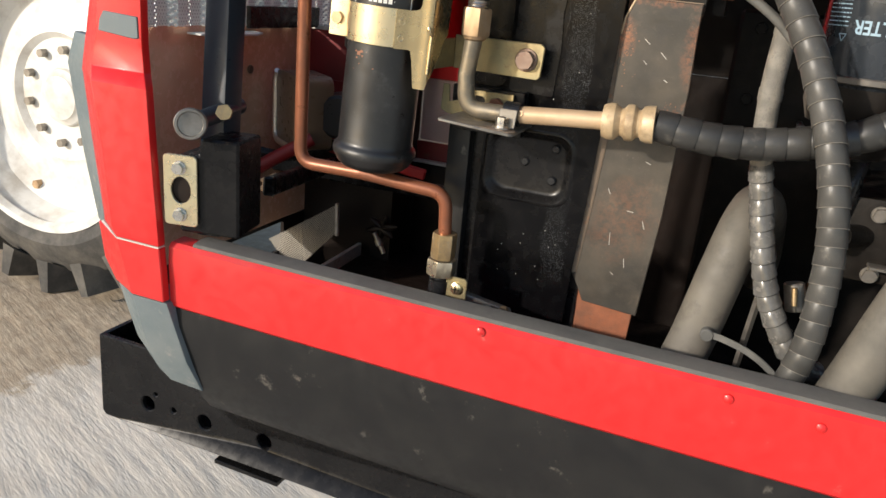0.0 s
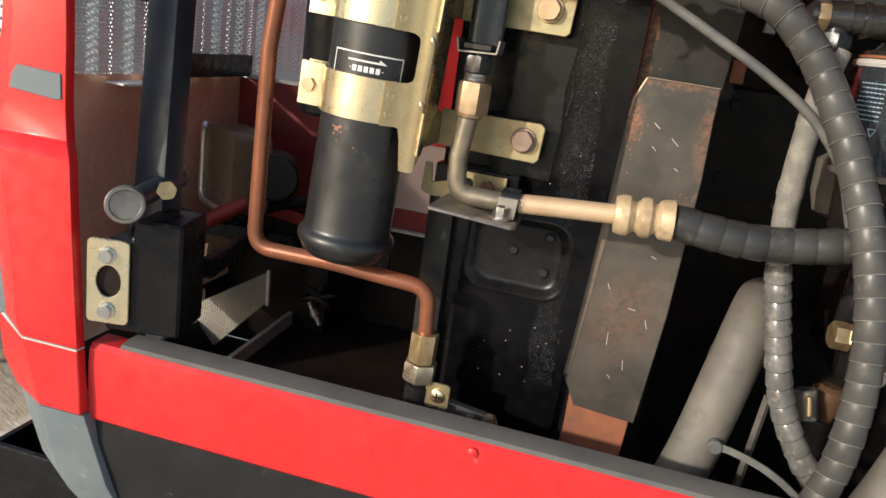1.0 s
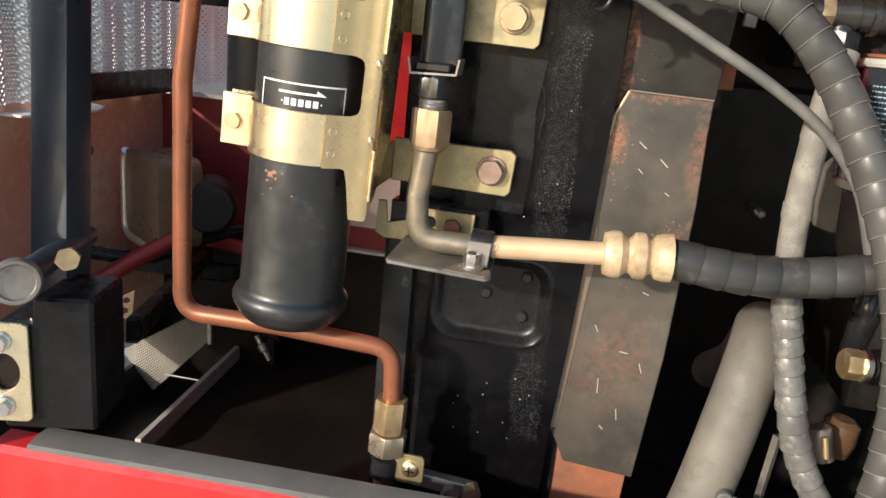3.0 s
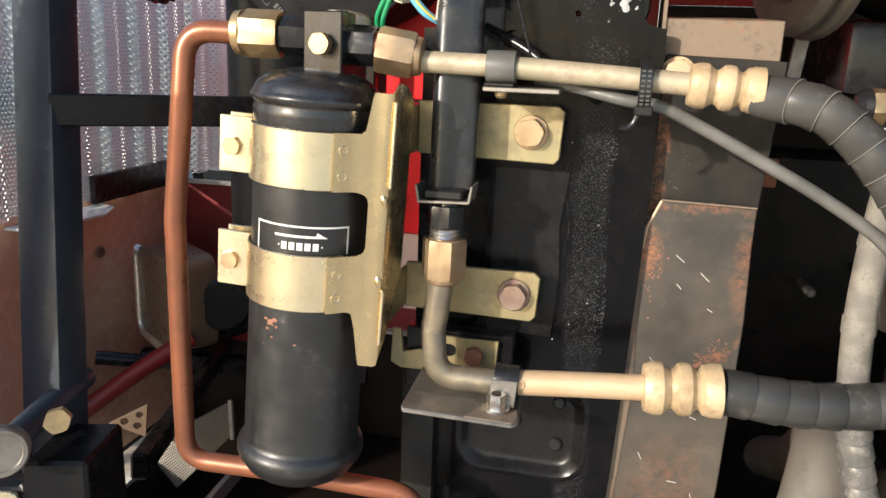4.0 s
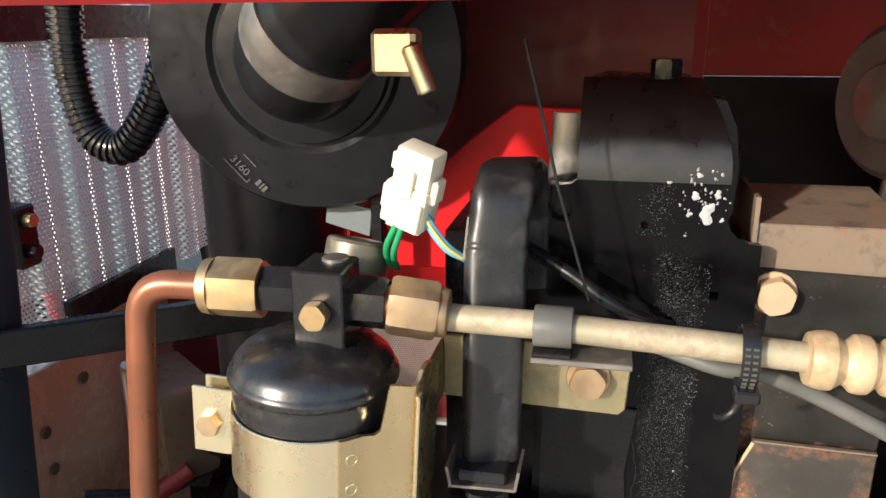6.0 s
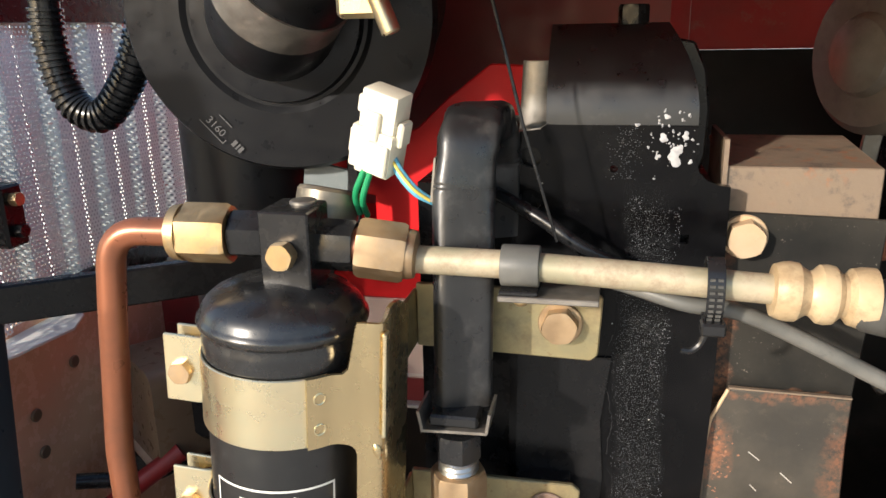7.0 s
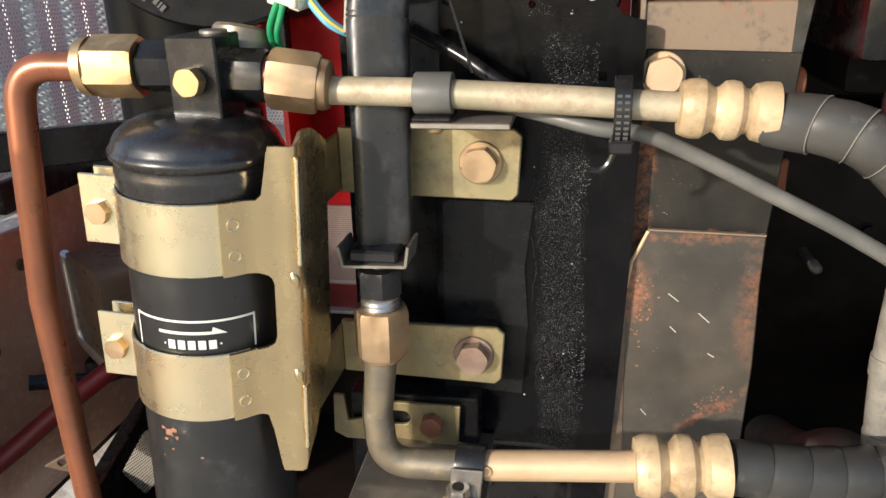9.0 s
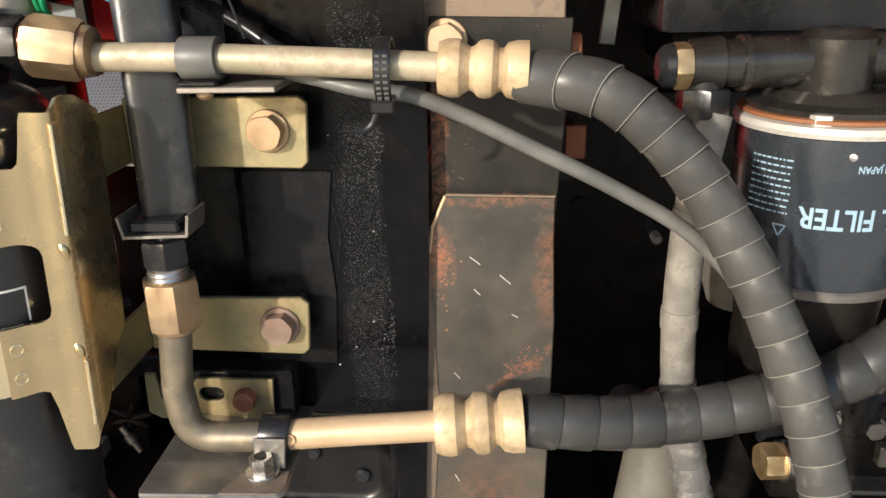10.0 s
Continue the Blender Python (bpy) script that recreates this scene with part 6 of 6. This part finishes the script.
# stamped number with a line under it, and worn marks beside it
tu = Vector((0.6301, 0.1518, -0.7616))
tv = face.cross(tu)
tv = tv if tv.z > 0 else -tv
tm = Vector((-0.1706, 0.0702, 0.9933))
cu = bpy.data.curves.new("stamped_number", "FONT")
cu.body, cu.size, cu.align_x, cu.align_y, cu.resolution_u = "3160", 0.0062, "CENTER", "CENTER", 3
ob = bpy.data.objects.new("stamped_number", cu)
scene.collection.objects.link(ob)
me = bpy.data.meshes.new_from_object(ob)
bpy.data.objects.remove(ob)
bm = B()
bm.from_mesh(me)
bpy.data.meshes.remove(me)
for v in bm.verts:
    v.co = tm + tu * v.co.x + tv * v.co.y
part("stamped_number", bm, BAND_INK, ac, "faint pale number 3160")
for x0, x1, y0, y1 in ((-0.0085, 0.0085, -0.0042, -0.0037), (0.0085, 0.0090, -0.0042, -0.0012), (0.0120, 0.0140, -0.0010, 0.0030), (0.0150, 0.0160, -0.0010, 0.0030), (0.0168, 0.0186, -0.0010, 0.0030), (-0.0030, 0.0010, 0.0060, 0.0066), (0.0015, 0.0060, 0.0060, 0.0066)):
    bm = B()
    bm.faces.new([bm.verts.new(tm + tu * x + tv * y) for x, y in ((x0, y0), (x1, y0), (x1, y1), (x0, y1))])
    part("stamped_mark", bm, BAND_INK, ac)

# corrugated conduit by the screen
cpath = smooth_path([(-0.285, 0.10, 1.10), (-0.288, 0.10, 1.04), (-0.280, 0.10, 1.005), (-0.262, 0.10, 0.995), (-0.246, 0.10, 1.008), (-0.230, 0.10, 1.035), (-0.212, 0.10, 1.09)], 30)
cond = thing("corrugated_conduit", (-0.262, 0.10, 0.985), "black corrugated cable conduit hanging in a loop", "conduit")
part("tube", sweep(B(), cpath, 0.0086, 16), SLEEVE, cond)
due = 0.0
for p, n, b, q in frames(cpath):
    if q >= due:
        part("ridge", lathe(B(), p - n.cross(b) * 0.0012, n.cross(b), [(0, 0.0084), (0.0004, 0.0102), (0.0020, 0.0102), (0.0024, 0.0084)], 20, cap=False), SLEEVE, cond)
        due += 0.0042

# belt pulley
pul = thing("pulley", (0.185, 0.23, 1.0), "grey ribbed belt pulley in the shadow", "pulley")
part("pulley_rim", lathe(B(), (0.170, 0.167, 1.022), (0.80, 0.45, 0.0), [(0, 0.015), (0.001, 0.039), (0.006, 0.044), (0.009, 0.044), (0.014, 0.034), (0.020, 0.045), (0.025, 0.046), (0.028, 0.042)], 56), PULLEYM, pul)
part("pulley_hub", lathe(B(), (0.170, 0.167, 1.022), (-0.80, -0.45, 0.0), [(0, 0.023), (0.005, 0.020), (0.008, 0.009), (0.010, 0.001)], 32), PULLEYM, pul)
part("pulley_shaft", rod(B(), (0.192, 0.179, 1.022), (0.34, 0.31, 0.985), 0.014, 20), ENGINE, pul)

# ---- fuel filter ----
ff = thing("fuel_filter", (0.279, 0.06, 0.80), "blue-black fuel filter with pale rim and printed lettering", "filter")
FC, FR = Vector((0.2795, 0.062, 0)), 0.0430
drum = part("drum", lathe(B(), (FC.x, FC.y, 0.826), (0, 0, 1), [(0, 0.020), (0.001, 0.036), (0.006, 0.0405), (0.012, FR), (0.0810, FR), (0.0835, 0.040)], 64), FILTERM, ff)
part("rim", lathe(B(), (FC.x, FC.y, 0.9070), (0, 0, 1), [(0, 0.0415), (0.0008, 0.0445), (0.0030, 0.0452), (0.0055, 0.0445), (0.0065, 0.0400)], 64), PALE, ff, "pale steel rim")
part("seal", lathe(B(), (FC.x, FC.y, 0.9133), (0, 0, 1), [(0, 0.041), (0.0006, 0.0428), (0.0022, 0.0428), (0.0026, 0.040)], 56), SEAL, ff, "orange seal")
part("lower_band", lathe(B(), (FC.x, FC.y, 0.830), (0, 0, 1), [(0, 0.0405), (0.0010, 0.0428), (0.0050, 0.0436), (0.0060, 0.0425)], 64), DULL, ff)
part("bowl", lathe(B(), (FC.x, FC.y, 0.770), (0, 0, 1), [(0, 0.012), (0.004, 0.026), (0.02, 0.033), (0.058, 0.036)], 48), ENGINE, ff)
head = part("filter_head", lathe(B(), (FC.x, FC.y, 0.9145), (0, 0, 1), [(0, 0.040), (0.004, 0.0405), (0.006, 0.034), (0.011, 0.030), (0.012, 0.010)], 48), CAST, ff)
part("head_tube", lathe(B(), (0.2070, 0.050, 0.9370), (1, 0.03, 0.02), [(0, 0.0115), (0.014, 0.0125), (0.0145, 0.0108), (0.022, 0.0108), (0.0225, 0.0128), (0.026, 0.0128), (0.0265, 0.0116), (0.105, 0.0116)], 32), CAST, ff)
part("head_boss", rod(B(), (0.272, 0.050, 0.915), (0.272, 0.050, 0.9525), 0.0165, 32, 0.004), CAST, ff)
part("head_bolt", hexnut(B(), (0.262, 0.030, 0.9115), (0.262, 0.030, 0.9175), 0.0115), PALE, ff)
part("head_bolt", hexnut(B(), (0.300, 0.040, 0.940), (0.300, 0.040, 0.951), 0.0115), DULL, ff)
part("banjo_bolt", hexnut(B(), (0.1990, 0.0480, 0.9368), (0.2065, 0.0485, 0.9369), 0.0190, 0.2), BRASS, ff, "brass banjo bolt")
part("banjo_cap", lathe(B(), (0.1990, 0.0480, 0.9368), (-1, -0.03, -0.02), [(0, 0.0105), (0.004, 0.0098), (0.007, 0.0065), (0.008, 0.001)], 28), SLEEVE, ff)
part("banjo_nut", hexnut(B(), (0.2140, 0.0490, 0.9260), (0.2142, 0.0480, 0.9130), 0.0215, 0.2), SLEEVE, ff)
part("banjo_tail", rod(B(), (0.2140, 0.0490, 0.9320), (0.2145, 0.0460, 0.8950), 0.0085, 24, 0.001), SLEEVE, ff)
part("rivet", lathe(B(), (FC.x - 0.006, FC.y - 0.0424, 0.9005), (-0.45, -0.9, 0), [(0, 0.0022), (0.0012, 0.0016), (0.0016, 0)], 12), BRIGHT, drum)


def on_filter(u, v, r=FR + 0.0003):
    a = radians(-112) + u / FR
    return (FC.x + r * math.cos(a), FC.y + r * math.sin(a), v)


def lettering(name, text, size, u_mid, v_mid, mat, parent, label):
    """Upside-down printed words on the filter."""
    cu_ = bpy.data.curves.new(name, "FONT")
    cu_.body, cu_.size, cu_.align_x, cu_.align_y = text, size, "CENTER", "CENTER"
    cu_.resolution_u, cu_.offset = 3, size * 0.022
    ob = bpy.data.objects.new(name, cu_)
    scene.collection.objects.link(ob)
    me = bpy.data.meshes.new_from_object(ob)
    bpy.data.objects.remove(ob)
    bm = B()
    bm.from_mesh(me)
    bpy.data.meshes.remove(me)
    bmesh.ops.triangulate(bm, faces=bm.faces)
    bmesh.ops.subdivide_edges(bm, edges=[e for e in bm.edges if e.calc_length() > 0.003], cuts=2)
    for v in bm.verts:
        v.co = on_filter(u_mid - v.co.x * 0.80, v_mid - v.co.y)
    return part(name, bm, mat, parent, label)


lettering("printed_lettering", "FUEL FILTER", 0.0138, 0.0215, 0.8720, BLUE_INK, drum, "pale blue words FUEL FILTER upside down")
lettering("printed_origin", "MADE IN JAPAN", 0.0045, 0.0260, 0.8950, BLUE_INK, drum, "small words MADE IN JAPAN upside down")
bm = B()
rnd = random.Random(3)
for i in range(9):
    u = -0.034
    while u < -0.0135:
        w = rnd.uniform(0.0010, 0.0034)
        decal(bm, u, 0.8962 - i * 0.0031, min(u + w, -0.013), 0.8970 - i * 0.0031, 3, on_filter)
        u += w + 0.0007
part("small_print", bm, BLUE_INK, drum, "small unreadable lines of print")
bm = B()
for (ua, va), (ub, vb) in (((-0.0190, 0.8660), (-0.0130, 0.8660)), ((-0.0190, 0.8660), (-0.0160, 0.8608)), ((-0.0130, 0.8660), (-0.0160, 0.8608))):
    n = Vector((vb - va, ua - ub)).normalized() * 0.0004
    bm.faces.new([bm.verts.new(on_filter(u, v)) for u, v in ((ua + n.x, va + n.y), (ub + n.x, vb + n.y), (ub - n.x, vb - n.y), (ua - n.x, va - n.y))])
part("warning_triangle", bm, BLUE_INK, drum, "small printed warning triangle")

# ---- engine-side hoses ----
vh = thing("fuel_hose", (0.205, 0.04, 0.62), "grey braided hose with a glossy black spiral wrap", "hose")
VH = smooth_path([(0.2190, 0.0450, 0.915), (0.2140, 0.0400, 0.890), (0.2105, 0.0370, 0.850), (0.2100, 0.0360, 0.810), (0.2130, 0.0350, 0.770), (0.2200, 0.0340, 0.735), (0.2280, 0.0310, 0.700), (0.2410, 0.0280, 0.655), (0.2590, 0.0220, 0.622), (0.2770, 0.0200, 0.600), (0.292, 0.03, 0.592)], 8)
part("braid", sweep(B(), VH, 0.0086, 24), BRAID, vh)
wrap_turns(VH[34:], 0.0092, 0.0135, vh, GLOSSWRAP, 0.0, 0.3, 0.0012, 22)
for s in (12, 22, 30):
    part("tape_ring", sweep(B(), VH[s:s + 3], 0.0093, 22), BRAID, vh)

GH = "two dusty grey hoses"
h1 = smooth_path([(0.245, 0.350, 0.57), (0.238, 0.22, 0.635), (0.230, 0.14, 0.690), (0.222, 0.10, 0.711), (0.213, 0.070, 0.698), (0.203, 0.055, 0.655), (0.190, 0.046, 0.590), (0.174, 0.042, 0.530), (0.160, 0.04, 0.46)], 8)
def grey_hose(path, base, label):
    ob = thing("coolant_hose", base, label, "hose", GH)
    part("tube", sweep(B(), path, 0.0203, 30), DUSTHOSE, ob)
    return ob


hose_1 = grey_hose(h1, (0.16, 0.04, 0.46), "thick dusty grey rubber hose slanting behind the guard")
part("end_clamp", sweep(B(), h1[-4:-1], 0.0213, 30), DULL, hose_1)
h2 = smooth_path([(0.380, 0.03, 0.80), (0.355, -0.003, 0.738), (0.335, -0.014, 0.687), (0.317, -0.016, 0.625), (0.301, -0.014, 0.565), (0.285, -0.005, 0.465)], 8)
hose_2 = grey_hose(h2, (0.28, -0.02, 0.47), "thick dusty grey rubber hose beside the wrapped hose")
part("end_clamp", sweep(B(), h2[2:5], 0.0213, 30), DULL, hose_2)
part("stud", lathe(B(), (0.3265, -0.0352, 0.656), (-0.2, -1, 0.1), [(0, 0.0028), (0.002, 0.0024), (0.003, 0)], 12), PALE, hose_2)
for a, b, r, m in (((0.262, 0.040, 0.660), (0.265, 0.037, 0.645), 0.0024, BRASS), ((0.247, 0.034, 0.650), (0.252, 0.030, 0.636), 0.0045, CRIMP), ((0.258, 0.034, 0.628), (0.266, 0.030, 0.622), 0.0040, CRIMP)):
    part("wire_end", rod(B(), a, b, r, 12, 0.0006), m, vh)
tie2 = thing("long_cable_tie", (0.20, 0.02, 0.61), "grey plastic cable tie joining the hoses", "cable tie")
part("tie_strap", ribbon(B(), smooth_path([(0.2030, 0.0250, 0.6075), (0.2160, 0.0200, 0.6080), (0.2380, 0.0080, 0.6060), (0.2560, -0.0140, 0.6030), (0.2740, -0.0300, 0.5900), (0.295, -0.040, 0.582)], 6), (0, 0, 1), 0.0058, 0.0014), CABLE, tie2)
part("tie_knob", rod(B(), (0.2020, 0.0300, 0.6070), (0.2020, 0.0215, 0.6070), 0.0060, 20, 0.001), CABLE, tie2)

# engine block and fittings, in shadow
eng = thing("engine_block", (0.45, 0.25, 0.44), "dark grimy engine block deep in the bay", "engine")
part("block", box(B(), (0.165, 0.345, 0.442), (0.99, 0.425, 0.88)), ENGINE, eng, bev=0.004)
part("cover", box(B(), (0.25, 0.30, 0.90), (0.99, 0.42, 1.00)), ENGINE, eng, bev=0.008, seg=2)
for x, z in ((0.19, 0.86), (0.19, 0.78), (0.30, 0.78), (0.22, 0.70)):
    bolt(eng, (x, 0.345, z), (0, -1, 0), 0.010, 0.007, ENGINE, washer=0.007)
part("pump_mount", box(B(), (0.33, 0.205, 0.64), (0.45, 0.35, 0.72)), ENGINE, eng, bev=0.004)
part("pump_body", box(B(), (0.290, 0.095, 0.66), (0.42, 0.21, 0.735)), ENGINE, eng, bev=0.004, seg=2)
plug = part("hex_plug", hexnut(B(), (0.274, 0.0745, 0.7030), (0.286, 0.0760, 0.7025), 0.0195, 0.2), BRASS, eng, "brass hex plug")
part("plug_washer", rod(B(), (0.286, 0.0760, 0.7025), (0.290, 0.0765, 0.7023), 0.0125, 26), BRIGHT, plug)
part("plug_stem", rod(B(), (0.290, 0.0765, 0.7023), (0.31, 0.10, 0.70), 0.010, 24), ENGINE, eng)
for x, z in ((0.342, 0.765), (0.372, 0.750)):
    f = part("injector_fitting", hexnut(B(), (x, 0.10, z - 0.025), (x + 0.004, 0.098, z), 0.016), DULL, eng)
    part("fitting_body", rod(B(), (x - 0.004, 0.104, z - 0.058), (x, 0.1005, z - 0.024), 0.0125, 24, 0.003), SLEEVE, f)
    part("injector_line", sweep(B(), smooth_path([(x + 0.004, 0.098, z), (x + 0.012, 0.09, z + 0.03), (x + 0.04, 0.10, z + 0.07), (x + 0.08, 0.14, z + 0.09)], 6), 0.0032, 12), BRIGHT, f)
part("tag", box(B(), (0.348, 0.086, 0.692), (0.372, 0.094, 0.706)), DULL, eng, bev=0.0008)
part("brass_union", rod(B(), (0.262, 0.055, 0.660), (0.268, 0.052, 0.636), 0.0085, 24, 0.001), DULL, eng)
part("stay", beam(B(), (0.238, 0.06, 0.645), (0.226, 0.05, 0.50), 0.005, 0.004), DULL, eng)
stud = part("stud", rod(B(), (0.2520, 0.345, 0.7600), (0.2520, 0.300, 0.7600), 0.0036, 14, 0.0006), DULL, eng)
for i in range(6):
    part("thread", lathe(B(), (0.2520, 0.300 + i * 0.0022, 0.7600), (0, 1, 0), [(0, 0.0036), (0.0008, 0.0046), (0.0016, 0.0036)], 14, cap=False), DULL, stud)
part("hanger_strap", beam(B(), (0.2030, 0.215, 1.050), (0.1905, 0.215, 0.930), 0.011, 0.004, (0, 1, 0)), DULL, eng, "dull grey hanger strap", bev=0.0008)
part("rocker_box", box(B(), (0.2150, 0.165, 0.940), (0.40, 0.290, 0.990)), SLEEVE, eng, "glossy black rocker cover", bev=0.006, seg=2)
part("feed_cup", lathe(B(), (0.262, 0.105, 0.790), (0, 0, 1), [(0, 0.010), (0.004, 0.020), (0.020, 0.025), (0.045, 0.026), (0.050, 0.020), (0.060, 0.012)], 28), DUSTHOSE, eng, "dusty grey feed cup")
part("pump_elbow", sweep(B(), smooth_path([(0.2900, 0.105, 0.700), (0.2895, 0.100, 0.722), (0.2890, 0.096, 0.742), (0.2930, 0.110, 0.765)], 6), 0.0095, 18), SLEEVE, eng, "glossy black pump elbow")
for x, z in ((0.318, 0.742), (0.322, 0.688), (0.345, 0.735), (0.352, 0.672)):
    bolt(eng, (x, 0.095, z - 0.02), (0, -1, 0), 0.011, 0.006, DULL, washer=0.0075)
part("edge_plate", box(B(), (0.318, 0.080, 0.6760), (0.400, 0.110, 0.6790)), DULL, eng, bev=0.0006)
part("glass_bowl", lathe(B(), (0.2830, 0.078, 0.628), (0.1, 0, 1), [(0, 0.006), (0.003, 0.011), (0.015, 0.0135), (0.028, 0.0125), (0.031, 0.008)], 24), AMBER, eng, "small brown glass bowl")

# ---- round knob and oval flange on the post ----
FRONT[0] = True
knob = thing("round_knob", (-0.245, -0.08, 0.735), "round grey-faced metal cap on a short arm", "cap")
nrm = Vector((0.55, -0.82, 0.12)).normalized()
kc = Vector((-0.2520, -0.100, 0.7385))
part("cap_rim", lathe(B(), kc - nrm * 0.010, nrm, [(0, 0.0110), (0.002, 0.0138), (0.010, 0.0142), (0.0115, 0.0132), (0.0115, 0.0112), (0.0100, 0.0104), (0.0098, 0.0002)], 36), DULL, knob)
part("arm", rod(B(), kc - nrm * 0.008, (-0.272, -0.008, 0.742), 0.0085, 20), POST, knob)
bolt(knob, (-0.2360, -0.074, 0.7480), (0.5, -0.8, 0.2), 0.013, 0.008, BRASS, name="nut")
fl = thing("oval_flange", (-0.27, -0.085, 0.63), "yellow zinc flange with an oval hole and two bolts", "flange")
FM = pose(-0.2735, -0.0905, 0, 0, 0, 12)
part("flange_plate", plate(B(), rounded(-0.0165, 0.6375, 0.0165, 0.7055, 0.004, 3), [circle2(0.0005, 0.6720, 0.0098, 24, 0.0128)], 0, 0.003, FM), ZINC, fl, bev=0.0006)
for z in (0.6935, 0.6485):
    p = FM @ Vector((0.0, 0.0, z))
    bolt(fl, p, FM.to_3x3() @ Vector((0, -1, 0)), 0.0098, 0.0055, BRIGHT, washer=0.0068)
bm = B()
plate(bm, [(-0.004, 0.630), (0.055, 0.630), (0.055, 0.722), (0.018, 0.722), (0.016, 0.7055), (-0.004, 0.7055)], (), 0.0045, 0.050, FM)
part("flange_box", bm, BLACK, fl, bev=0.002)
part("flange_back", plate(B(), rounded(-0.012, 0.655, 0.013, 0.689, 0.004, 3), (), 0.004, 0.003, FM), DARK, fl)

FRONT[0] = False
# spring and hook low in the bay
cast = thing("hook_bracket", (-0.30, 0.41, 0.45), "black cast hook bracket with a pale bolt", "bracket")
part("hub", rod(B(), (-0.299, 0.410, 0.508), (-0.299, 0.396, 0.506), 0.012, 18, 0.003), DARK, cast)
part("stay", beam(B(), (-0.299, 0.410, 0.505), (-0.299, 0.431, 0.500), 0.012, 0.012), DARK, cast)
for a, ln in ((20, 0.030), (75, 0.024), (140, 0.026), (200, 0.030), (262, 0.020), (325, 0.024)):
    d = Vector((math.cos(radians(a)), -0.2, math.sin(radians(a)) * 0.8))
    c = Vector((-0.299, 0.402, 0.507))
    part("prong", lathe(B(), c, d, [(0, 0.0075), (ln * 0.5, 0.0060), (ln * 0.85, 0.0040), (ln, 0.0012)], 10), DARK, cast)
part("bolt", lathe(B(), (-0.308, 0.392, 0.500), (0.55, -0.15, -0.75), [(0, 0.0040), (0.012, 0.0042), (0.013, 0.0062), (0.022, 0.0060), (0.023, 0.0040), (0.036, 0.0036)], 14), DULL, cast, "pale steel bolt")

# ---- tractor beyond ----
tr = thing("tractor", (-1.46, 0.85, 0.0), "parked tractor with white wheel and ribbed tyre in sunlight", "tractor")
WC, R1, RT = Vector((-1.455, 0.755, 0.515)), 0.335, 0.515
wheel = part("wheel_disc", lathe(B(), WC + Vector((0, 0.10, 0)), (0, -1, 0), [(0, 0.05), (0.0, 0.150), (0.015, 0.165), (0.0, 0.20), (-0.005, 0.265), (0.02, 0.300), (0.06, 0.312), (0.085, 0.325), (0.10, R1), (0.108, R1 + 0.004), (0.108, R1 - 0.012), (0.09, 0.316)], 72, cap=False), WHEELW, tr, "white enamelled wheel disc")
part("hub", lathe(B(), WC + Vector((0, 0.10, 0)), (0, -1, 0), [(0.003, 0.075), (0.012, 0.072), (0.018, 0.060), (0.024, 0.056), (0.030, 0.036), (0.034, 0.030), (0.036, 0.001)], 40), WHEELW, wheel)
for i in range(10):
    a = 2 * math.pi * i / 10 + 0.2
    bolt(wheel, WC + Vector((math.cos(a) * 0.122, 0.099, math.sin(a) * 0.122)), (0, -1, 0), 0.020, 0.018, DULL, name="wheel_nut")
for i in range(5):
    a = 2 * math.pi * i / 5 + 0.5
    bolt(wheel, WC + Vector((math.cos(a) * 0.280, 0.105, math.sin(a) * 0.280)), (0, -1, 0), 0.022, 0.02, BRONZE, name="wheel_nut")
tyre = part("tyre", lathe(B(), WC + Vector((0, 0.32, 0)), (0, -1, 0), [(0, 0.33), (0.0, 0.40), (0.03, 0.45), (0.08, 0.475), (0.24, 0.475), (0.29, 0.455), (0.325, 0.405), (0.335, 0.37), (0.325, R1 + 0.005)], 96, cap=False), TYRE, tr)
for i in range(44):
    a = 2 * math.pi * i / 44
    s = 1 if i % 2 else -1
    d, t = Vector((math.cos(a), 0, math.sin(a))), Vector((-math.sin(a), 0, math.cos(a)))
    y0, y1 = (-0.015, 0.165) if s > 0 else (0.325, 0.145)
    sec = []
    for y, off, rr in ((y0, 0.0, 0.440), (y0 + 0.05 * (1 if y1 > y0 else -1), 0.03, 0.470), (y1, 0.10, 0.472)):
        c = WC + Vector((0, y, 0)) + t * off
        sec.append([c + d * (rr - 0.02) - t * 0.020, c + d * (RT - 0.004) - t * 0.012, c + d * (RT - 0.004) + t * 0.012, c + d * (rr - 0.02) + t * 0.020])
    part("tyre_lug", loft(B(), sec), TYRE, tyre)
bm = B()
prof = []
fp = [Vector((WC.x + 0.62 * math.cos(radians(a)), WC.z + 0.62 * math.sin(radians(a)))) for a in range(0, 181, 12)]
sheet(bm, fp, 0.70, 1.15, 0.006, 1)
part("fender", bm, SLATE, tr, "grey mudguard")
part("fender_edge", sweep(B(), [(p.x, 0.70, p.y) for p in fp], 0.012, 8), RED, tr, "red mudguard edge")
part("axle_housing", rod(B(), WC + Vector((0, 0.125, 0)), WC + Vector((0, 0.9, 0)), 0.12, 24), ENGINE, tr)
part("transmission", box(B(), (-2.4, 1.25, 0.35), (-0.9, 1.6, 0.95)), ENGINE, tr, bev=0.02)
